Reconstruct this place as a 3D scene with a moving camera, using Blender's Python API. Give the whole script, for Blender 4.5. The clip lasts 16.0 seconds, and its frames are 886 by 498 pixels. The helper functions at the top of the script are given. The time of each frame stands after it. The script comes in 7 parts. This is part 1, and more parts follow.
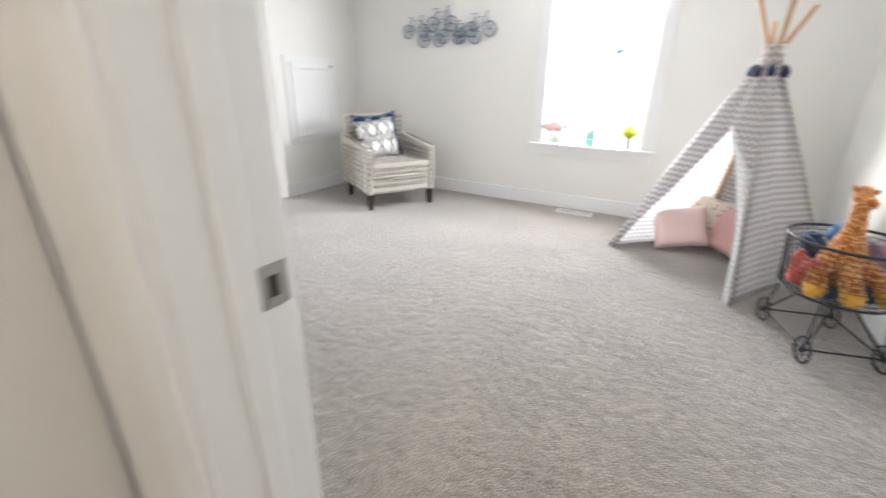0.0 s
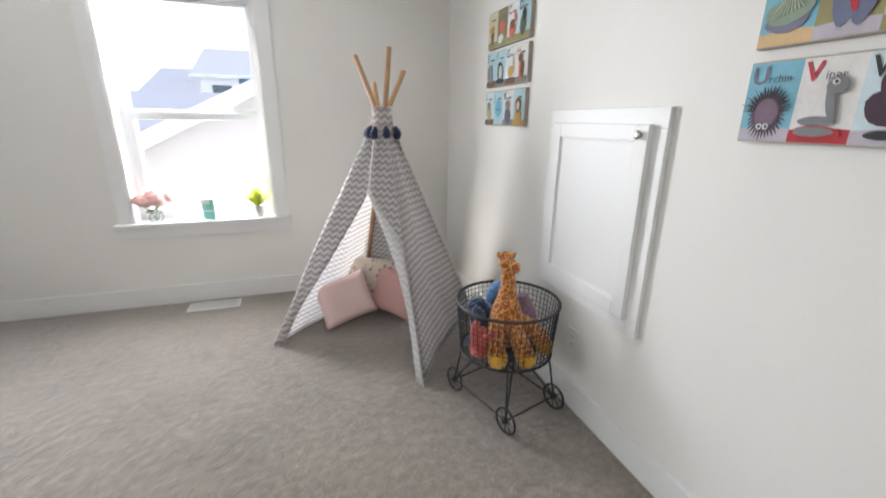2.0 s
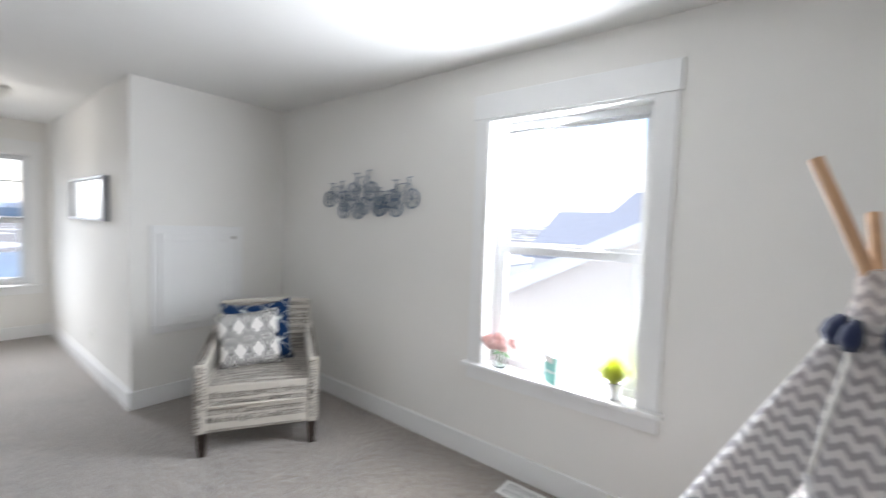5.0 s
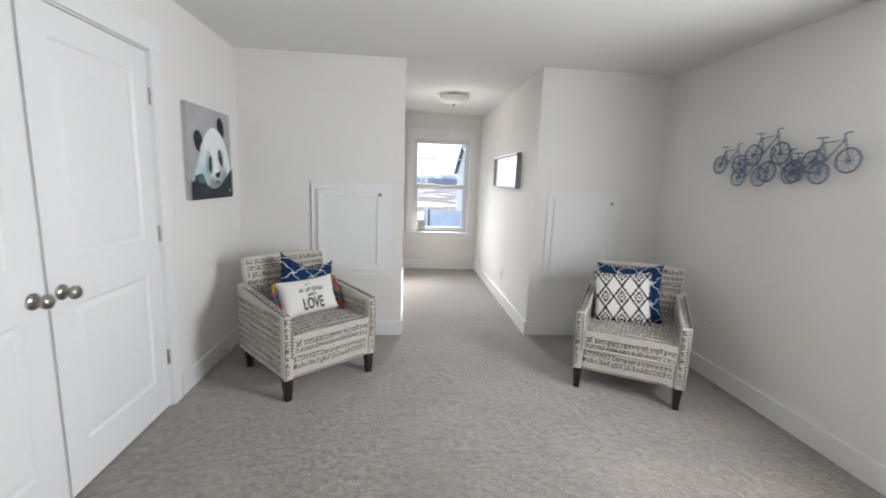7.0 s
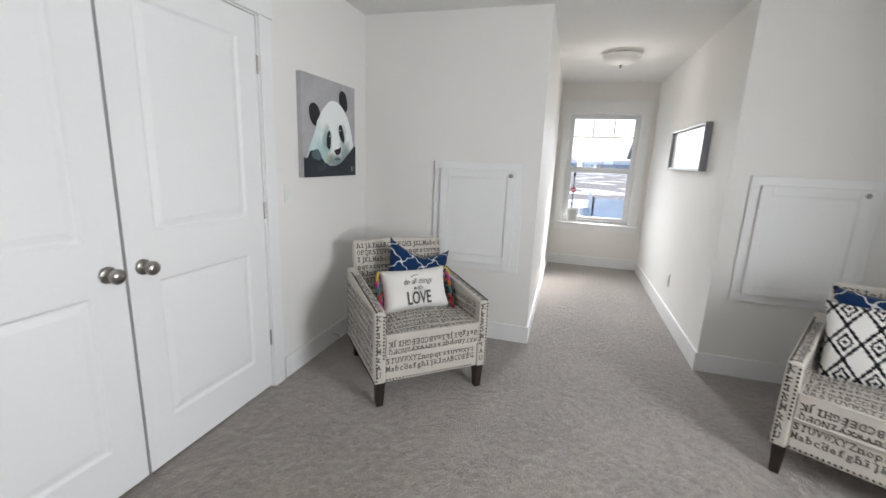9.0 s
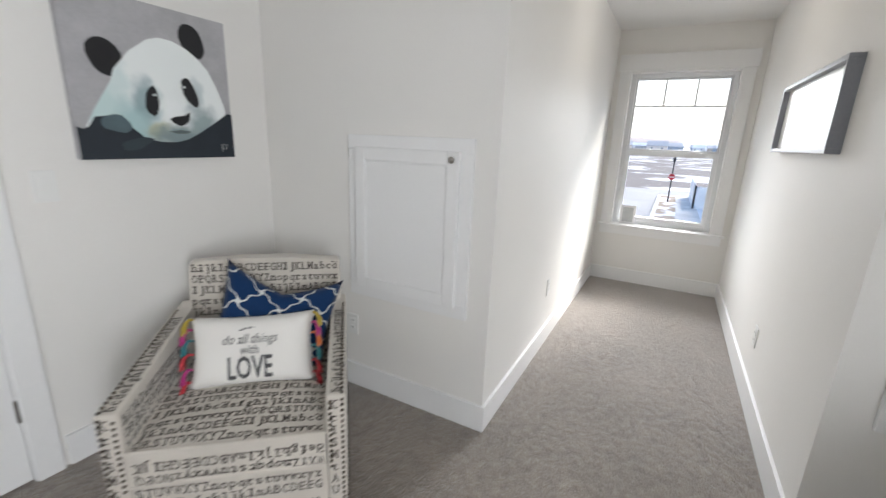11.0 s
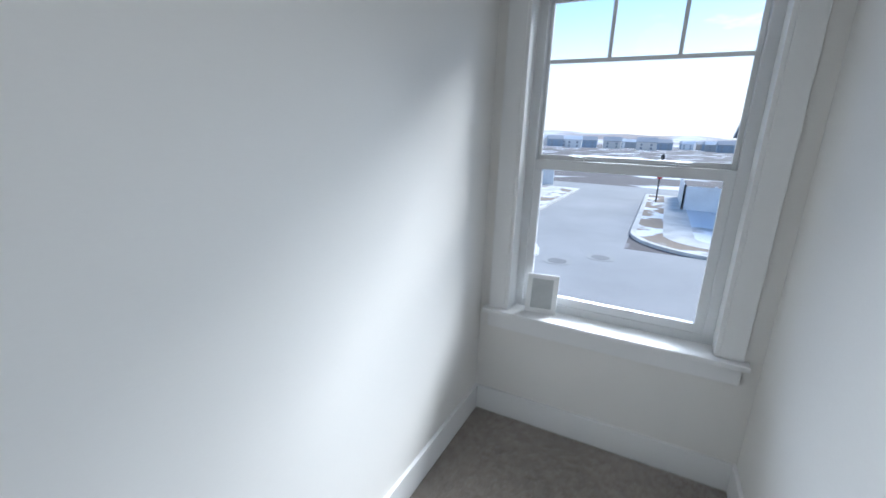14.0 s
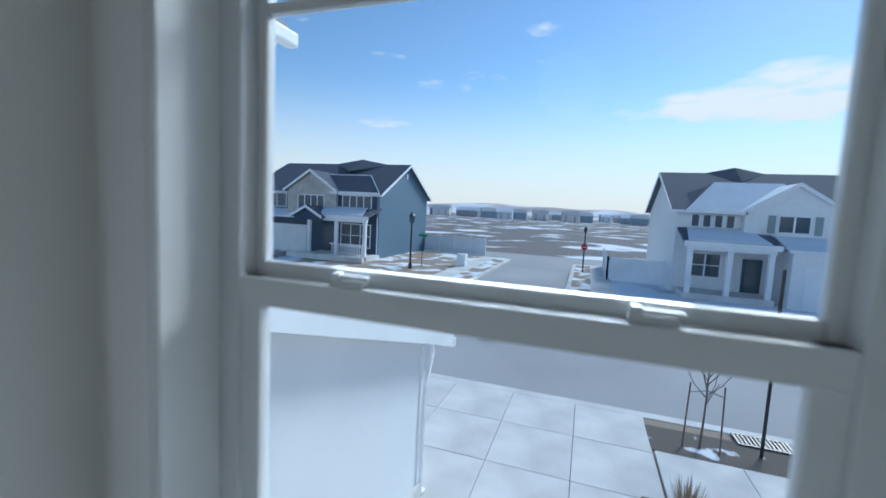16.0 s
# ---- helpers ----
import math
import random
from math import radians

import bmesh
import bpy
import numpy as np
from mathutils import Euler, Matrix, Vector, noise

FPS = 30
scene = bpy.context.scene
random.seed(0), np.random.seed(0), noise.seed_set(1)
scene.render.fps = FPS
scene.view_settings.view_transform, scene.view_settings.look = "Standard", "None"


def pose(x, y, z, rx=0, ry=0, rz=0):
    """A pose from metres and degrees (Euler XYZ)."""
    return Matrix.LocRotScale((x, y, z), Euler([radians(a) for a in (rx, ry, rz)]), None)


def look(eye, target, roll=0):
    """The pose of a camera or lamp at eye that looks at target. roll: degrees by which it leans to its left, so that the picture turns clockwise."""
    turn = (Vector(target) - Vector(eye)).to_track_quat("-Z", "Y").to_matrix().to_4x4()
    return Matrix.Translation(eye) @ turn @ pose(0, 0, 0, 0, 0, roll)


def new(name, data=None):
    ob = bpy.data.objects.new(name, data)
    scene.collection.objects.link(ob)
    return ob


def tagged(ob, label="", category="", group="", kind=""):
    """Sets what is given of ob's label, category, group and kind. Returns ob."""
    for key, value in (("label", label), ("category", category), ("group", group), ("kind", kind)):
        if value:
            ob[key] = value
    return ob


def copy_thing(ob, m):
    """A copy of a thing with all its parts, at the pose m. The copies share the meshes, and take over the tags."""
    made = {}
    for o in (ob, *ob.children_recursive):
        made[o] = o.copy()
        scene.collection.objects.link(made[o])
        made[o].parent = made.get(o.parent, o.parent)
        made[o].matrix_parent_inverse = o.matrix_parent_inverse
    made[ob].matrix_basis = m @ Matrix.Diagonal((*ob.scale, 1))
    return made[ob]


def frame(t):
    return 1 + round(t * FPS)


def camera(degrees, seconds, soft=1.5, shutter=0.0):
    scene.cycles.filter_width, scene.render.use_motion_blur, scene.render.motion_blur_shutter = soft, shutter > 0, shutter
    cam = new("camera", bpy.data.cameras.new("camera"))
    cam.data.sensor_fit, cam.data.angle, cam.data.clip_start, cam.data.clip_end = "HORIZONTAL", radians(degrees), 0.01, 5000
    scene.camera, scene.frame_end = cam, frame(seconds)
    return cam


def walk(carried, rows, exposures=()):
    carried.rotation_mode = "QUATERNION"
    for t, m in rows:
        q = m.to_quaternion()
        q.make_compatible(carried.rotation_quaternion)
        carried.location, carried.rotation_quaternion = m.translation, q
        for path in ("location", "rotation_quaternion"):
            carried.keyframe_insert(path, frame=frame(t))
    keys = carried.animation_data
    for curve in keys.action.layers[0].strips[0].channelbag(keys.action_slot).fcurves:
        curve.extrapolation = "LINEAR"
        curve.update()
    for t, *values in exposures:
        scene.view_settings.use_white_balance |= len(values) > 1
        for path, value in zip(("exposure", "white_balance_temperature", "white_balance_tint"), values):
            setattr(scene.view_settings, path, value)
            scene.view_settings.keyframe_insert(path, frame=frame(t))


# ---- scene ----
cam = camera(93.3, 16.0, shutter=0.5)
PATH = [
    (0, (-0.079, 0.355, 1.142), (-0.986, 1.975, 0.397), 0.9),
    (0.5, (-0.106, 0.57, 1.126), (-0.559, 2.37, 0.381), 0.6),
    (1, (-0.14, 0.738, 1.193), (-0.169, 2.592, 0.443), 0.5),
    (1.5, (-0.186, 0.956, 1.271), (0.144, 2.8, 0.57), 0.6),
    (2, (-0.191, 1.162, 1.3), (0.417, 2.974, 0.709), 0.7),
    (2.5, (-0.135, 1.424, 1.36), (0.635, 3.219, 0.93), 0.6),
    (3, (-0.105, 1.649, 1.361), (0.68, 3.473, 1.117), 0.5),
    (3.5, (-0.112, 1.915, 1.399), (0.489, 3.819, 1.283), 0.7),
    (4, (-0.062, 2.137, 1.407), (0.073, 4.131, 1.343), 0.9),
    (4.5, (-0.016, 2.310, 1.429), (-0.563, 4.233, 1.367), 1.5),
    (5, (0.066, 2.311, 1.435), (-1.180, 3.876, 1.32), 2.1),
    (7.5, (0.166, 2.05, 1.416), (-1.802, 2.037, 1.06), 2.3),
    (8, (0.066, 2.082, 1.389), (-1.887, 1.868, 1.012), 2.4),
    (10.5, (-1.503, 2.618, 1.371), (-3.246, 1.768, 0.881), 2.2),
    (11, (-1.893, 2.699, 1.364), (-3.601, 1.792, 0.855), 2.3),
    (11.5, (-2.325, 2.797, 1.368), (-3.999, 1.832, 0.853), 2.3),
    (12, (-2.769, 2.774, 1.374), (-4.426, 1.777, 0.862), 2.1),
    (12.5, (-3.220, 2.775, 1.376), (-4.872, 1.776, 0.853), 2.1),
    (13, (-3.725, 2.745, 1.405), (-5.388, 1.776, 0.855), 1.7),
    (13.5, (-4.163, 2.756, 1.418), (-5.846, 1.824, 0.87), 1.7),
    (14, (-4.588, 2.79, 1.411), (-6.31, 1.917, 0.891), 2.1),
    (14.5, (-4.991, 2.783, 1.364), (-6.758, 1.962, 0.916), 2.7),
    (15, (-5.352, 2.836, 1.373), (-7.163, 2.081, 0.984), 2.8),
    (15.5, (-5.71, 2.828, 1.411), (-7.562, 2.133, 1.117), 2.9),
    (15.8, (-5.906, 2.799, 1.424), (-7.779, 2.136, 1.195), 2.8),
    (16, (-6.028, 2.776, 1.445), (-7.913, 2.134, 1.26), 2.9),
]
walk(cam, [(t, look(eye, target, roll)) for t, eye, target, roll in PATH], exposures=[(0, 2.28, 6450, 10), (0.5, 2.05, 6500, 10), (1, 1.92, 6500, 10), (2, 1.55, 6550, 10), (2.5, 1.45, 6550, 10), (3, 1.3, 6550, 10), (3.5, 1.15, 6500, 10), (4, 1.12, 6400, 10), (4.5, 1.5, 6250, 10), (5, 1.5, 6250, 10), (7.5, 1.38, 6500, 10), (8, 1.35, 6500, 10), (10.5, 1.36, 6500, 10), (12.5, 1.14, 6500, 10), (13.5, 0.92, 6000, 8), (14.5, 0.52, 5300, 4), (15, 0.35, 5200, 2), (15.5, 0.05, 5200, 1), (16, -0.02, 5250, 0)])
# ---- light ----
SUN_WAY = Vector((1.0, -0.5, -0.79)).normalized()
sun_data = bpy.data.lights.new("sun", "SUN")
sun_data.energy, sun_data.angle, sun_data.color = 3.2, radians(20.0), (1.0, 0.95, 0.88)
sun = new("sun", sun_data)
sun.matrix_world = look((-20, 10, 16), Vector((-20, 10, 16)) + SUN_WAY)
world = bpy.data.worlds.new("winter_sky")
scene.world = world
world.use_nodes = True
wn, wl = world.node_tree.nodes, world.node_tree.links
sky = wn.new("ShaderNodeTexSky")
sky.sky_type, sky.sun_disc = "NISHITA", False
sky.sun_elevation, sky.sun_rotation = radians(35), math.atan2(-1.0, 0.5)
sky.air_density, sky.dust_density, sky.ozone_density = 1.0, 0.1, 1.5
wcoord, wmap = wn.new("ShaderNodeTexCoord"), wn.new("ShaderNodeMapping")
wmap.inputs["Scale"].default_value = (1.0, 1.0, 4.0)
cloud, cramp, cmix = wn.new("ShaderNodeTexNoise"), wn.new("ShaderNodeValToRGB"), wn.new("ShaderNodeMixRGB")
cloud.inputs["Scale"].default_value, cloud.inputs["Detail"].default_value = 6.0, 9.0
cramp.color_ramp.elements[0].position, cramp.color_ramp.elements[1].position = 0.56, 0.72
cmix.inputs["Color2"].default_value = (7.0, 6.7, 6.6, 1)
wl.new(wcoord.outputs["Generated"], wmap.inputs["Vector"])
wl.new(wmap.outputs["Vector"], cloud.inputs["Vector"])
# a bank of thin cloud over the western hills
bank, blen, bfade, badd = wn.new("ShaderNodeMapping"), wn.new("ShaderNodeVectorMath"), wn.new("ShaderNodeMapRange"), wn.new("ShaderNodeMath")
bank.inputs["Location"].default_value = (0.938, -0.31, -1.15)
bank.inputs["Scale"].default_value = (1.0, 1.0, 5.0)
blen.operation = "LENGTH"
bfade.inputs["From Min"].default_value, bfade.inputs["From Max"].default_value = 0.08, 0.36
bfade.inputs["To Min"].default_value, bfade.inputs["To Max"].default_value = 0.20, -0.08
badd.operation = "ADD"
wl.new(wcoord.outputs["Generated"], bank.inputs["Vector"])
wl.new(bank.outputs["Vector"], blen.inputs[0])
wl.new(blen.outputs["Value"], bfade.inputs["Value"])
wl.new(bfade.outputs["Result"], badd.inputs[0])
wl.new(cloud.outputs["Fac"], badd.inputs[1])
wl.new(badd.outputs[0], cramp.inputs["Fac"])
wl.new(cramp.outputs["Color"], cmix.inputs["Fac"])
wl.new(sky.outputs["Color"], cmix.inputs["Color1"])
# pale haze low over the horizon
wsep, wlow, hmix = wn.new("ShaderNodeSeparateXYZ"), wn.new("ShaderNodeMapRange"), wn.new("ShaderNodeMixRGB")
wl.new(wcoord.outputs["Generated"], wsep.inputs["Vector"])
wlow.interpolation_type = "SMOOTHSTEP"
wlow.inputs["From Min"].default_value, wlow.inputs["From Max"].default_value = -0.02, 0.30
wlow.inputs["To Min"].default_value, wlow.inputs["To Max"].default_value = 0.95, 0.0
wl.new(wsep.outputs["Z"], wlow.inputs["Value"])
hmix.inputs["Color2"].default_value = (6.6, 6.0, 5.5, 1)
wl.new(wlow.outputs["Result"], hmix.inputs["Fac"])
wl.new(cmix.outputs["Color"], hmix.inputs["Color1"])
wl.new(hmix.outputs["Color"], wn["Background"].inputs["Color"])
wn["Background"].inputs["Strength"].default_value = 0.13


def window_light(name, m, width, height, watts, fan):
    """Sky light that comes in through one window's opening."""
    data = bpy.data.lights.new(name, "AREA")
    data.shape, data.size, data.size_y, data.energy, data.color, data.spread = "RECTANGLE", width, height, watts, (0.93, 0.96, 1.0), radians(fan)
    ob = new(name, data)
    ob.matrix_world = m
    return ob


window_light("sky_light_north", look((-0.85, 4.585, 1.335), (-2.0, 0, 0.9)), 0.84, 1.38, 33, 170)
window_light("sky_light_dormer", look((-6.615, 2.653, 1.325), (-4.5, 2.653, 0.1)), 0.50, 1.38, 6.5, 74)


# ---- materials ----
def node_mat(name):
    m = bpy.data.materials.new(name)
    m.use_nodes = True
    nt = m.node_tree
    return m, nt.nodes, nt.links, nt.nodes["Principled BSDF"]


def surface(name, a, b=None, rough=0.5, scale=40.0, bump=0.1, metal=0.0, blotch=0.06, spread=1.0, sheen=0.0, depth=0.002, stretch=(1, 1, 1), spec=0.5):
    """Two colours mixed by a grain and a slow blotch, with relief from the grain, in metres."""
    m, n, l, p = node_mat(name)
    b = b or tuple(c * 0.9 for c in a)
    co, mp = n.new("ShaderNodeTexCoord"), n.new("ShaderNodeMapping")
    mp.inputs["Scale"].default_value = stretch
    l.new(co.outputs["Object"], mp.inputs["Vector"])
    fine, slow = n.new("ShaderNodeTexNoise"), n.new("ShaderNodeTexNoise")
    fine.inputs["Scale"].default_value, fine.inputs["Detail"].default_value = scale, 5.0
    slow.inputs["Scale"].default_value, slow.inputs["Detail"].default_value = spread, 3.0
    for t in (fine, slow):
        l.new(mp.outputs["Vector"], t.inputs["Vector"])
    mix, shade = n.new("ShaderNodeMixRGB"), n.new("ShaderNodeMixRGB")
    mix.inputs["Color1"].default_value, mix.inputs["Color2"].default_value = (*a, 1), (*b, 1)
    l.new(fine.outputs["Fac"], mix.inputs["Fac"])
    ramp = n.new("ShaderNodeMapRange")
    ramp.inputs["From Min"].default_value, ramp.inputs["From Max"].default_value = 0.3, 0.7
    ramp.inputs["To Min"].default_value, ramp.inputs["To Max"].default_value = 1 - blotch, 1 + blotch
    l.new(slow.outputs["Fac"], ramp.inputs["Value"])
    shade.blend_type, shade.inputs["Fac"].default_value = "MULTIPLY", 1.0
    l.new(mix.outputs["Color"], shade.inputs["Color1"])
    l.new(ramp.outputs["Result"], shade.inputs["Color2"])
    l.new(shade.outputs["Color"], p.inputs["Base Color"])
    p.inputs["Roughness"].default_value, p.inputs["Metallic"].default_value = rough, metal
    p.inputs["Specular IOR Level"].default_value = spec
    if sheen:
        p.inputs["Sheen Weight"].default_value = sheen
    if bump:
        bp = n.new("ShaderNodeBump")
        bp.inputs["Strength"].default_value, bp.inputs["Distance"].default_value = bump, depth
        l.new(fine.outputs["Fac"], bp.inputs["Height"])
        l.new(bp.outputs["Normal"], p.inputs["Normal"])
    return m


def maths(n, l, op, a, b=None, c=None):
    k = n.new("ShaderNodeMath")
    k.operation = op
    for i, v in enumerate((a, b, c)):
        if v is None:
            continue
        if isinstance(v, (int, float)):
            k.inputs[i].default_value = v
        else:
            l.new(v, k.inputs[i])
    return k.outputs[0]


def patterned(name, ground, ink, build, rough=0.9, sheen=0.3, weave=900.0, thin=0.0):
    """Cloth with a printed pattern in the UV's metres; build gives the ink's mask."""
    m, n, l, p = node_mat(name)
    uv, sep = n.new("ShaderNodeUVMap"), n.new("ShaderNodeSeparateXYZ")
    l.new(uv.outputs["UV"], sep.inputs["Vector"])
    mask = build(n, l, sep.outputs["X"], sep.outputs["Y"])
    mix, tint = n.new("ShaderNodeMixRGB"), n.new("ShaderNodeMixRGB")
    mix.inputs["Color1"].default_value, mix.inputs["Color2"].default_value = (*ground, 1), (*ink, 1)
    l.new(mask, mix.inputs["Fac"])
    grain, co = n.new("ShaderNodeTexNoise"), n.new("ShaderNodeTexCoord")
    grain.inputs["Scale"].default_value, grain.inputs["Detail"].default_value = weave / 4, 4.0
    l.new(co.outputs["Object"], grain.inputs["Vector"])
    tint.blend_type, tint.inputs["Fac"].default_value = "OVERLAY", 0.25
    l.new(mix.outputs["Color"], tint.inputs["Color1"])
    l.new(grain.outputs["Fac"], tint.inputs["Color2"])
    l.new(tint.outputs["Color"], p.inputs["Base Color"])
    bp = n.new("ShaderNodeBump")
    bp.inputs["Strength"].default_value, bp.inputs["Distance"].default_value = 0.25, 0.001
    l.new(grain.outputs["Fac"], bp.inputs["Height"])
    l.new(bp.outputs["Normal"], p.inputs["Normal"])
    p.inputs["Roughness"].default_value, p.inputs["Sheen Weight"].default_value = rough, sheen
    p.inputs["Specular IOR Level"].default_value = 0.2
    if thin:
        back, both = n.new("ShaderNodeBsdfTranslucent"), n.new("ShaderNodeMixShader")
        both.inputs["Fac"].default_value = thin
        l.new(tint.outputs["Color"], back.inputs["Color"])
        l.new(p.outputs[0], both.inputs[1])
        l.new(back.outputs[0], both.inputs[2])
        l.new(both.outputs[0], n["Material Output"].inputs["Surface"])
    return m


def zigzag(n, l, u, v):
    tri = maths(n, l, "MULTIPLY", maths(n, l, "PINGPONG", u, 0.020), 1.0)
    f = maths(n, l, "FRACT", maths(n, l, "DIVIDE", maths(n, l, "ADD", v, tri), 0.038))
    return maths(n, l, "MULTIPLY", maths(n, l, "GREATER_THAN", f, 0.52), 1.0)


def trellis(n, l, u, v):
    a, b = maths(n, l, "MULTIPLY", u, 2 * math.pi / 0.155), maths(n, l, "MULTIPLY", v, 2 * math.pi / 0.155)
    f = maths(n, l, "ADD", maths(n, l, "COSINE", a), maths(n, l, "COSINE", b))
    g = maths(n, l, "MULTIPLY", maths(n, l, "SINE", maths(n, l, "MULTIPLY", a, 2)), maths(n, l, "SINE", maths(n, l, "MULTIPLY", b, 2)))
    h = maths(n, l, "ADD", f, maths(n, l, "MULTIPLY", g, 0.55))
    return maths(n, l, "LESS_THAN", maths(n, l, "ABSOLUTE", h), 0.19)


def ikat(n, l, u, v):
    su, sv = maths(n, l, "SNAP", u, 0.007), maths(n, l, "SNAP", v, 0.007)
    pu, pv = maths(n, l, "DIVIDE", maths(n, l, "PINGPONG", su, 0.056), 0.056), maths(n, l, "DIVIDE", maths(n, l, "PINGPONG", sv, 0.080), 0.080)
    d = maths(n, l, "ADD", pu, pv)
    edge = maths(n, l, "LESS_THAN", maths(n, l, "ABSOLUTE", maths(n, l, "SUBTRACT", d, 0.98)), 0.135)
    inner = maths(n, l, "LESS_THAN", maths(n, l, "ABSOLUTE", maths(n, l, "SUBTRACT", d, 0.46)), 0.12)
    dot = maths(n, l, "LESS_THAN", d, 0.14)
    return maths(n, l, "MAXIMUM", maths(n, l, "MAXIMUM", edge, inner), dot)


def blossoms(n, l, u, v):
    cmb, vor = n.new("ShaderNodeCombineXYZ"), n.new("ShaderNodeTexVoronoi")
    l.new(u, cmb.inputs["X"])
    l.new(v, cmb.inputs["Y"])
    l.new(cmb.outputs["Vector"], vor.inputs["Vector"])
    vor.inputs["Scale"].default_value = 30.0
    petal = maths(n, l, "MULTIPLY", maths(n, l, "SINE", maths(n, l, "MULTIPLY", maths(n, l, "ADD", u, v), 420.0)), 0.08)
    return maths(n, l, "LESS_THAN", maths(n, l, "ADD", vor.outputs["Distance"], petal), 0.36)


def giraffe_spots():
    """Brown patches in a pale net, shaggy, with mustard feet."""
    m, n, l, p = node_mat("giraffe_plush")
    vor, co, mix, feet, sep = n.new("ShaderNodeTexVoronoi"), n.new("ShaderNodeTexCoord"), n.new("ShaderNodeMixRGB"), n.new("ShaderNodeMixRGB"), n.new("ShaderNodeSeparateXYZ")
    vor.feature, vor.inputs["Scale"].default_value = "DISTANCE_TO_EDGE", 36.0
    fur, tone = n.new("ShaderNodeTexNoise"), n.new("ShaderNodeMixRGB")
    fur.inputs["Scale"].default_value, fur.inputs["Detail"].default_value = 190.0, 4.0
    for t in (vor, fur):
        l.new(co.outputs["Object"], t.inputs["Vector"])
    l.new(co.outputs["Object"], sep.inputs["Vector"])
    tone.inputs["Color1"].default_value, tone.inputs["Color2"].default_value = (0.20, 0.035, 0.006, 1), (0.60, 0.19, 0.022, 1)
    l.new(fur.outputs["Fac"], tone.inputs["Fac"])
    edge = maths(n, l, "ADD", vor.outputs["Distance"], maths(n, l, "MULTIPLY", maths(n, l, "SUBTRACT", fur.outputs["Fac"], 0.5), 0.45))
    mix.inputs["Color1"].default_value = (0.84, 0.46, 0.16, 1)
    l.new(tone.outputs["Color"], mix.inputs["Color2"])
    l.new(maths(n, l, "GREATER_THAN", edge, 0.055), mix.inputs["Fac"])
    low = maths(n, l, "ADD", sep.outputs["Z"], maths(n, l, "MULTIPLY", fur.outputs["Fac"], 0.02))
    l.new(maths(n, l, "LESS_THAN", low, 0.368), feet.inputs["Fac"])
    l.new(mix.outputs["Color"], feet.inputs["Color1"])
    feet.inputs["Color2"].default_value = (0.66, 0.34, 0.035, 1)
    l.new(feet.outputs["Color"], p.inputs["Base Color"])
    bp = n.new("ShaderNodeBump")
    bp.inputs["Strength"].default_value, bp.inputs["Distance"].default_value = 0.8, 0.007
    l.new(fur.outputs["Fac"], bp.inputs["Height"])
    l.new(bp.outputs["Normal"], p.inputs["Normal"])
    p.inputs["Roughness"].default_value, p.inputs["Sheen Weight"].default_value = 0.95, 0.4
    return m


def carpet_mat():
    m, n, l, p = node_mat("cut_pile_carpet")
    co = n.new("ShaderNodeTexCoord")
    tuft, nap, sweep, fleck = (n.new("ShaderNodeTexNoise") for _ in range(4))
    for t, s, d in ((tuft, 150.0, 3.0), (nap, 24.0, 6.0), (sweep, 2.6, 4.0), (fleck, 260.0, 2.0)):
        t.inputs["Scale"].default_value, t.inputs["Detail"].default_value = s, d
        l.new(co.outputs["Object"], t.inputs["Vector"])
    base, shade = n.new("ShaderNodeValToRGB"), n.new("ShaderNodeMixRGB")
    base.color_ramp.elements[0].position, base.color_ramp.elements[0].color = 0.36, (0.108, 0.087, 0.070, 1)
    base.color_ramp.elements[1].position, base.color_ramp.elements[1].color = 0.66, (0.352, 0.294, 0.244, 1)
    l.new(maths(n, l, "ADD", maths(n, l, "MULTIPLY", tuft.outputs["Fac"], 0.75), maths(n, l, "MULTIPLY", fleck.outputs["Fac"], 0.25)), base.inputs["Fac"])
    turn, streak = n.new("ShaderNodeMapping"), n.new("ShaderNodeTexNoise")
    turn.inputs["Rotation"].default_value, turn.inputs["Scale"].default_value = (0, 0, radians(28)), (1.0, 2.2, 1.0)
    streak.inputs["Scale"].default_value, streak.inputs["Detail"].default_value, streak.inputs["Distortion"].default_value = 9.0, 5.0, 1.6
    l.new(co.outputs["Object"], turn.inputs["Vector"])
    l.new(turn.outputs["Vector"], streak.inputs["Vector"])
    k = maths(n, l, "ADD", maths(n, l, "MULTIPLY", nap.outputs["Fac"], 1.15), maths(n, l, "MULTIPLY", sweep.outputs["Fac"], 0.75))
    k = maths(n, l, "ADD", k, maths(n, l, "MULTIPLY", maths(n, l, "SUBTRACT", streak.outputs["Fac"], 0.5), 0.62))
    k = maths(n, l, "SUBTRACT", k, 0.08)
    shade.blend_type, shade.inputs["Fac"].default_value = "MULTIPLY", 1.0
    l.new(base.outputs["Color"], shade.inputs["Color1"])
    l.new(maths(n, l, "ADD", k, 0.13), shade.inputs["Color2"])
    l.new(shade.outputs["Color"], p.inputs["Base Color"])
    bp = n.new("ShaderNodeBump")
    bp.inputs["Strength"].default_value, bp.inputs["Distance"].default_value = 1.0, 0.009
    l.new(maths(n, l, "ADD", tuft.outputs["Fac"], maths(n, l, "MULTIPLY", nap.outputs["Fac"], 1.2)), bp.inputs["Height"])
    l.new(bp.outputs["Normal"], p.inputs["Normal"])
    p.inputs["Roughness"].default_value, p.inputs["Sheen Weight"].default_value = 1.0, 0.8
    p.inputs["Specular IOR Level"].default_value = 0.1
    return m


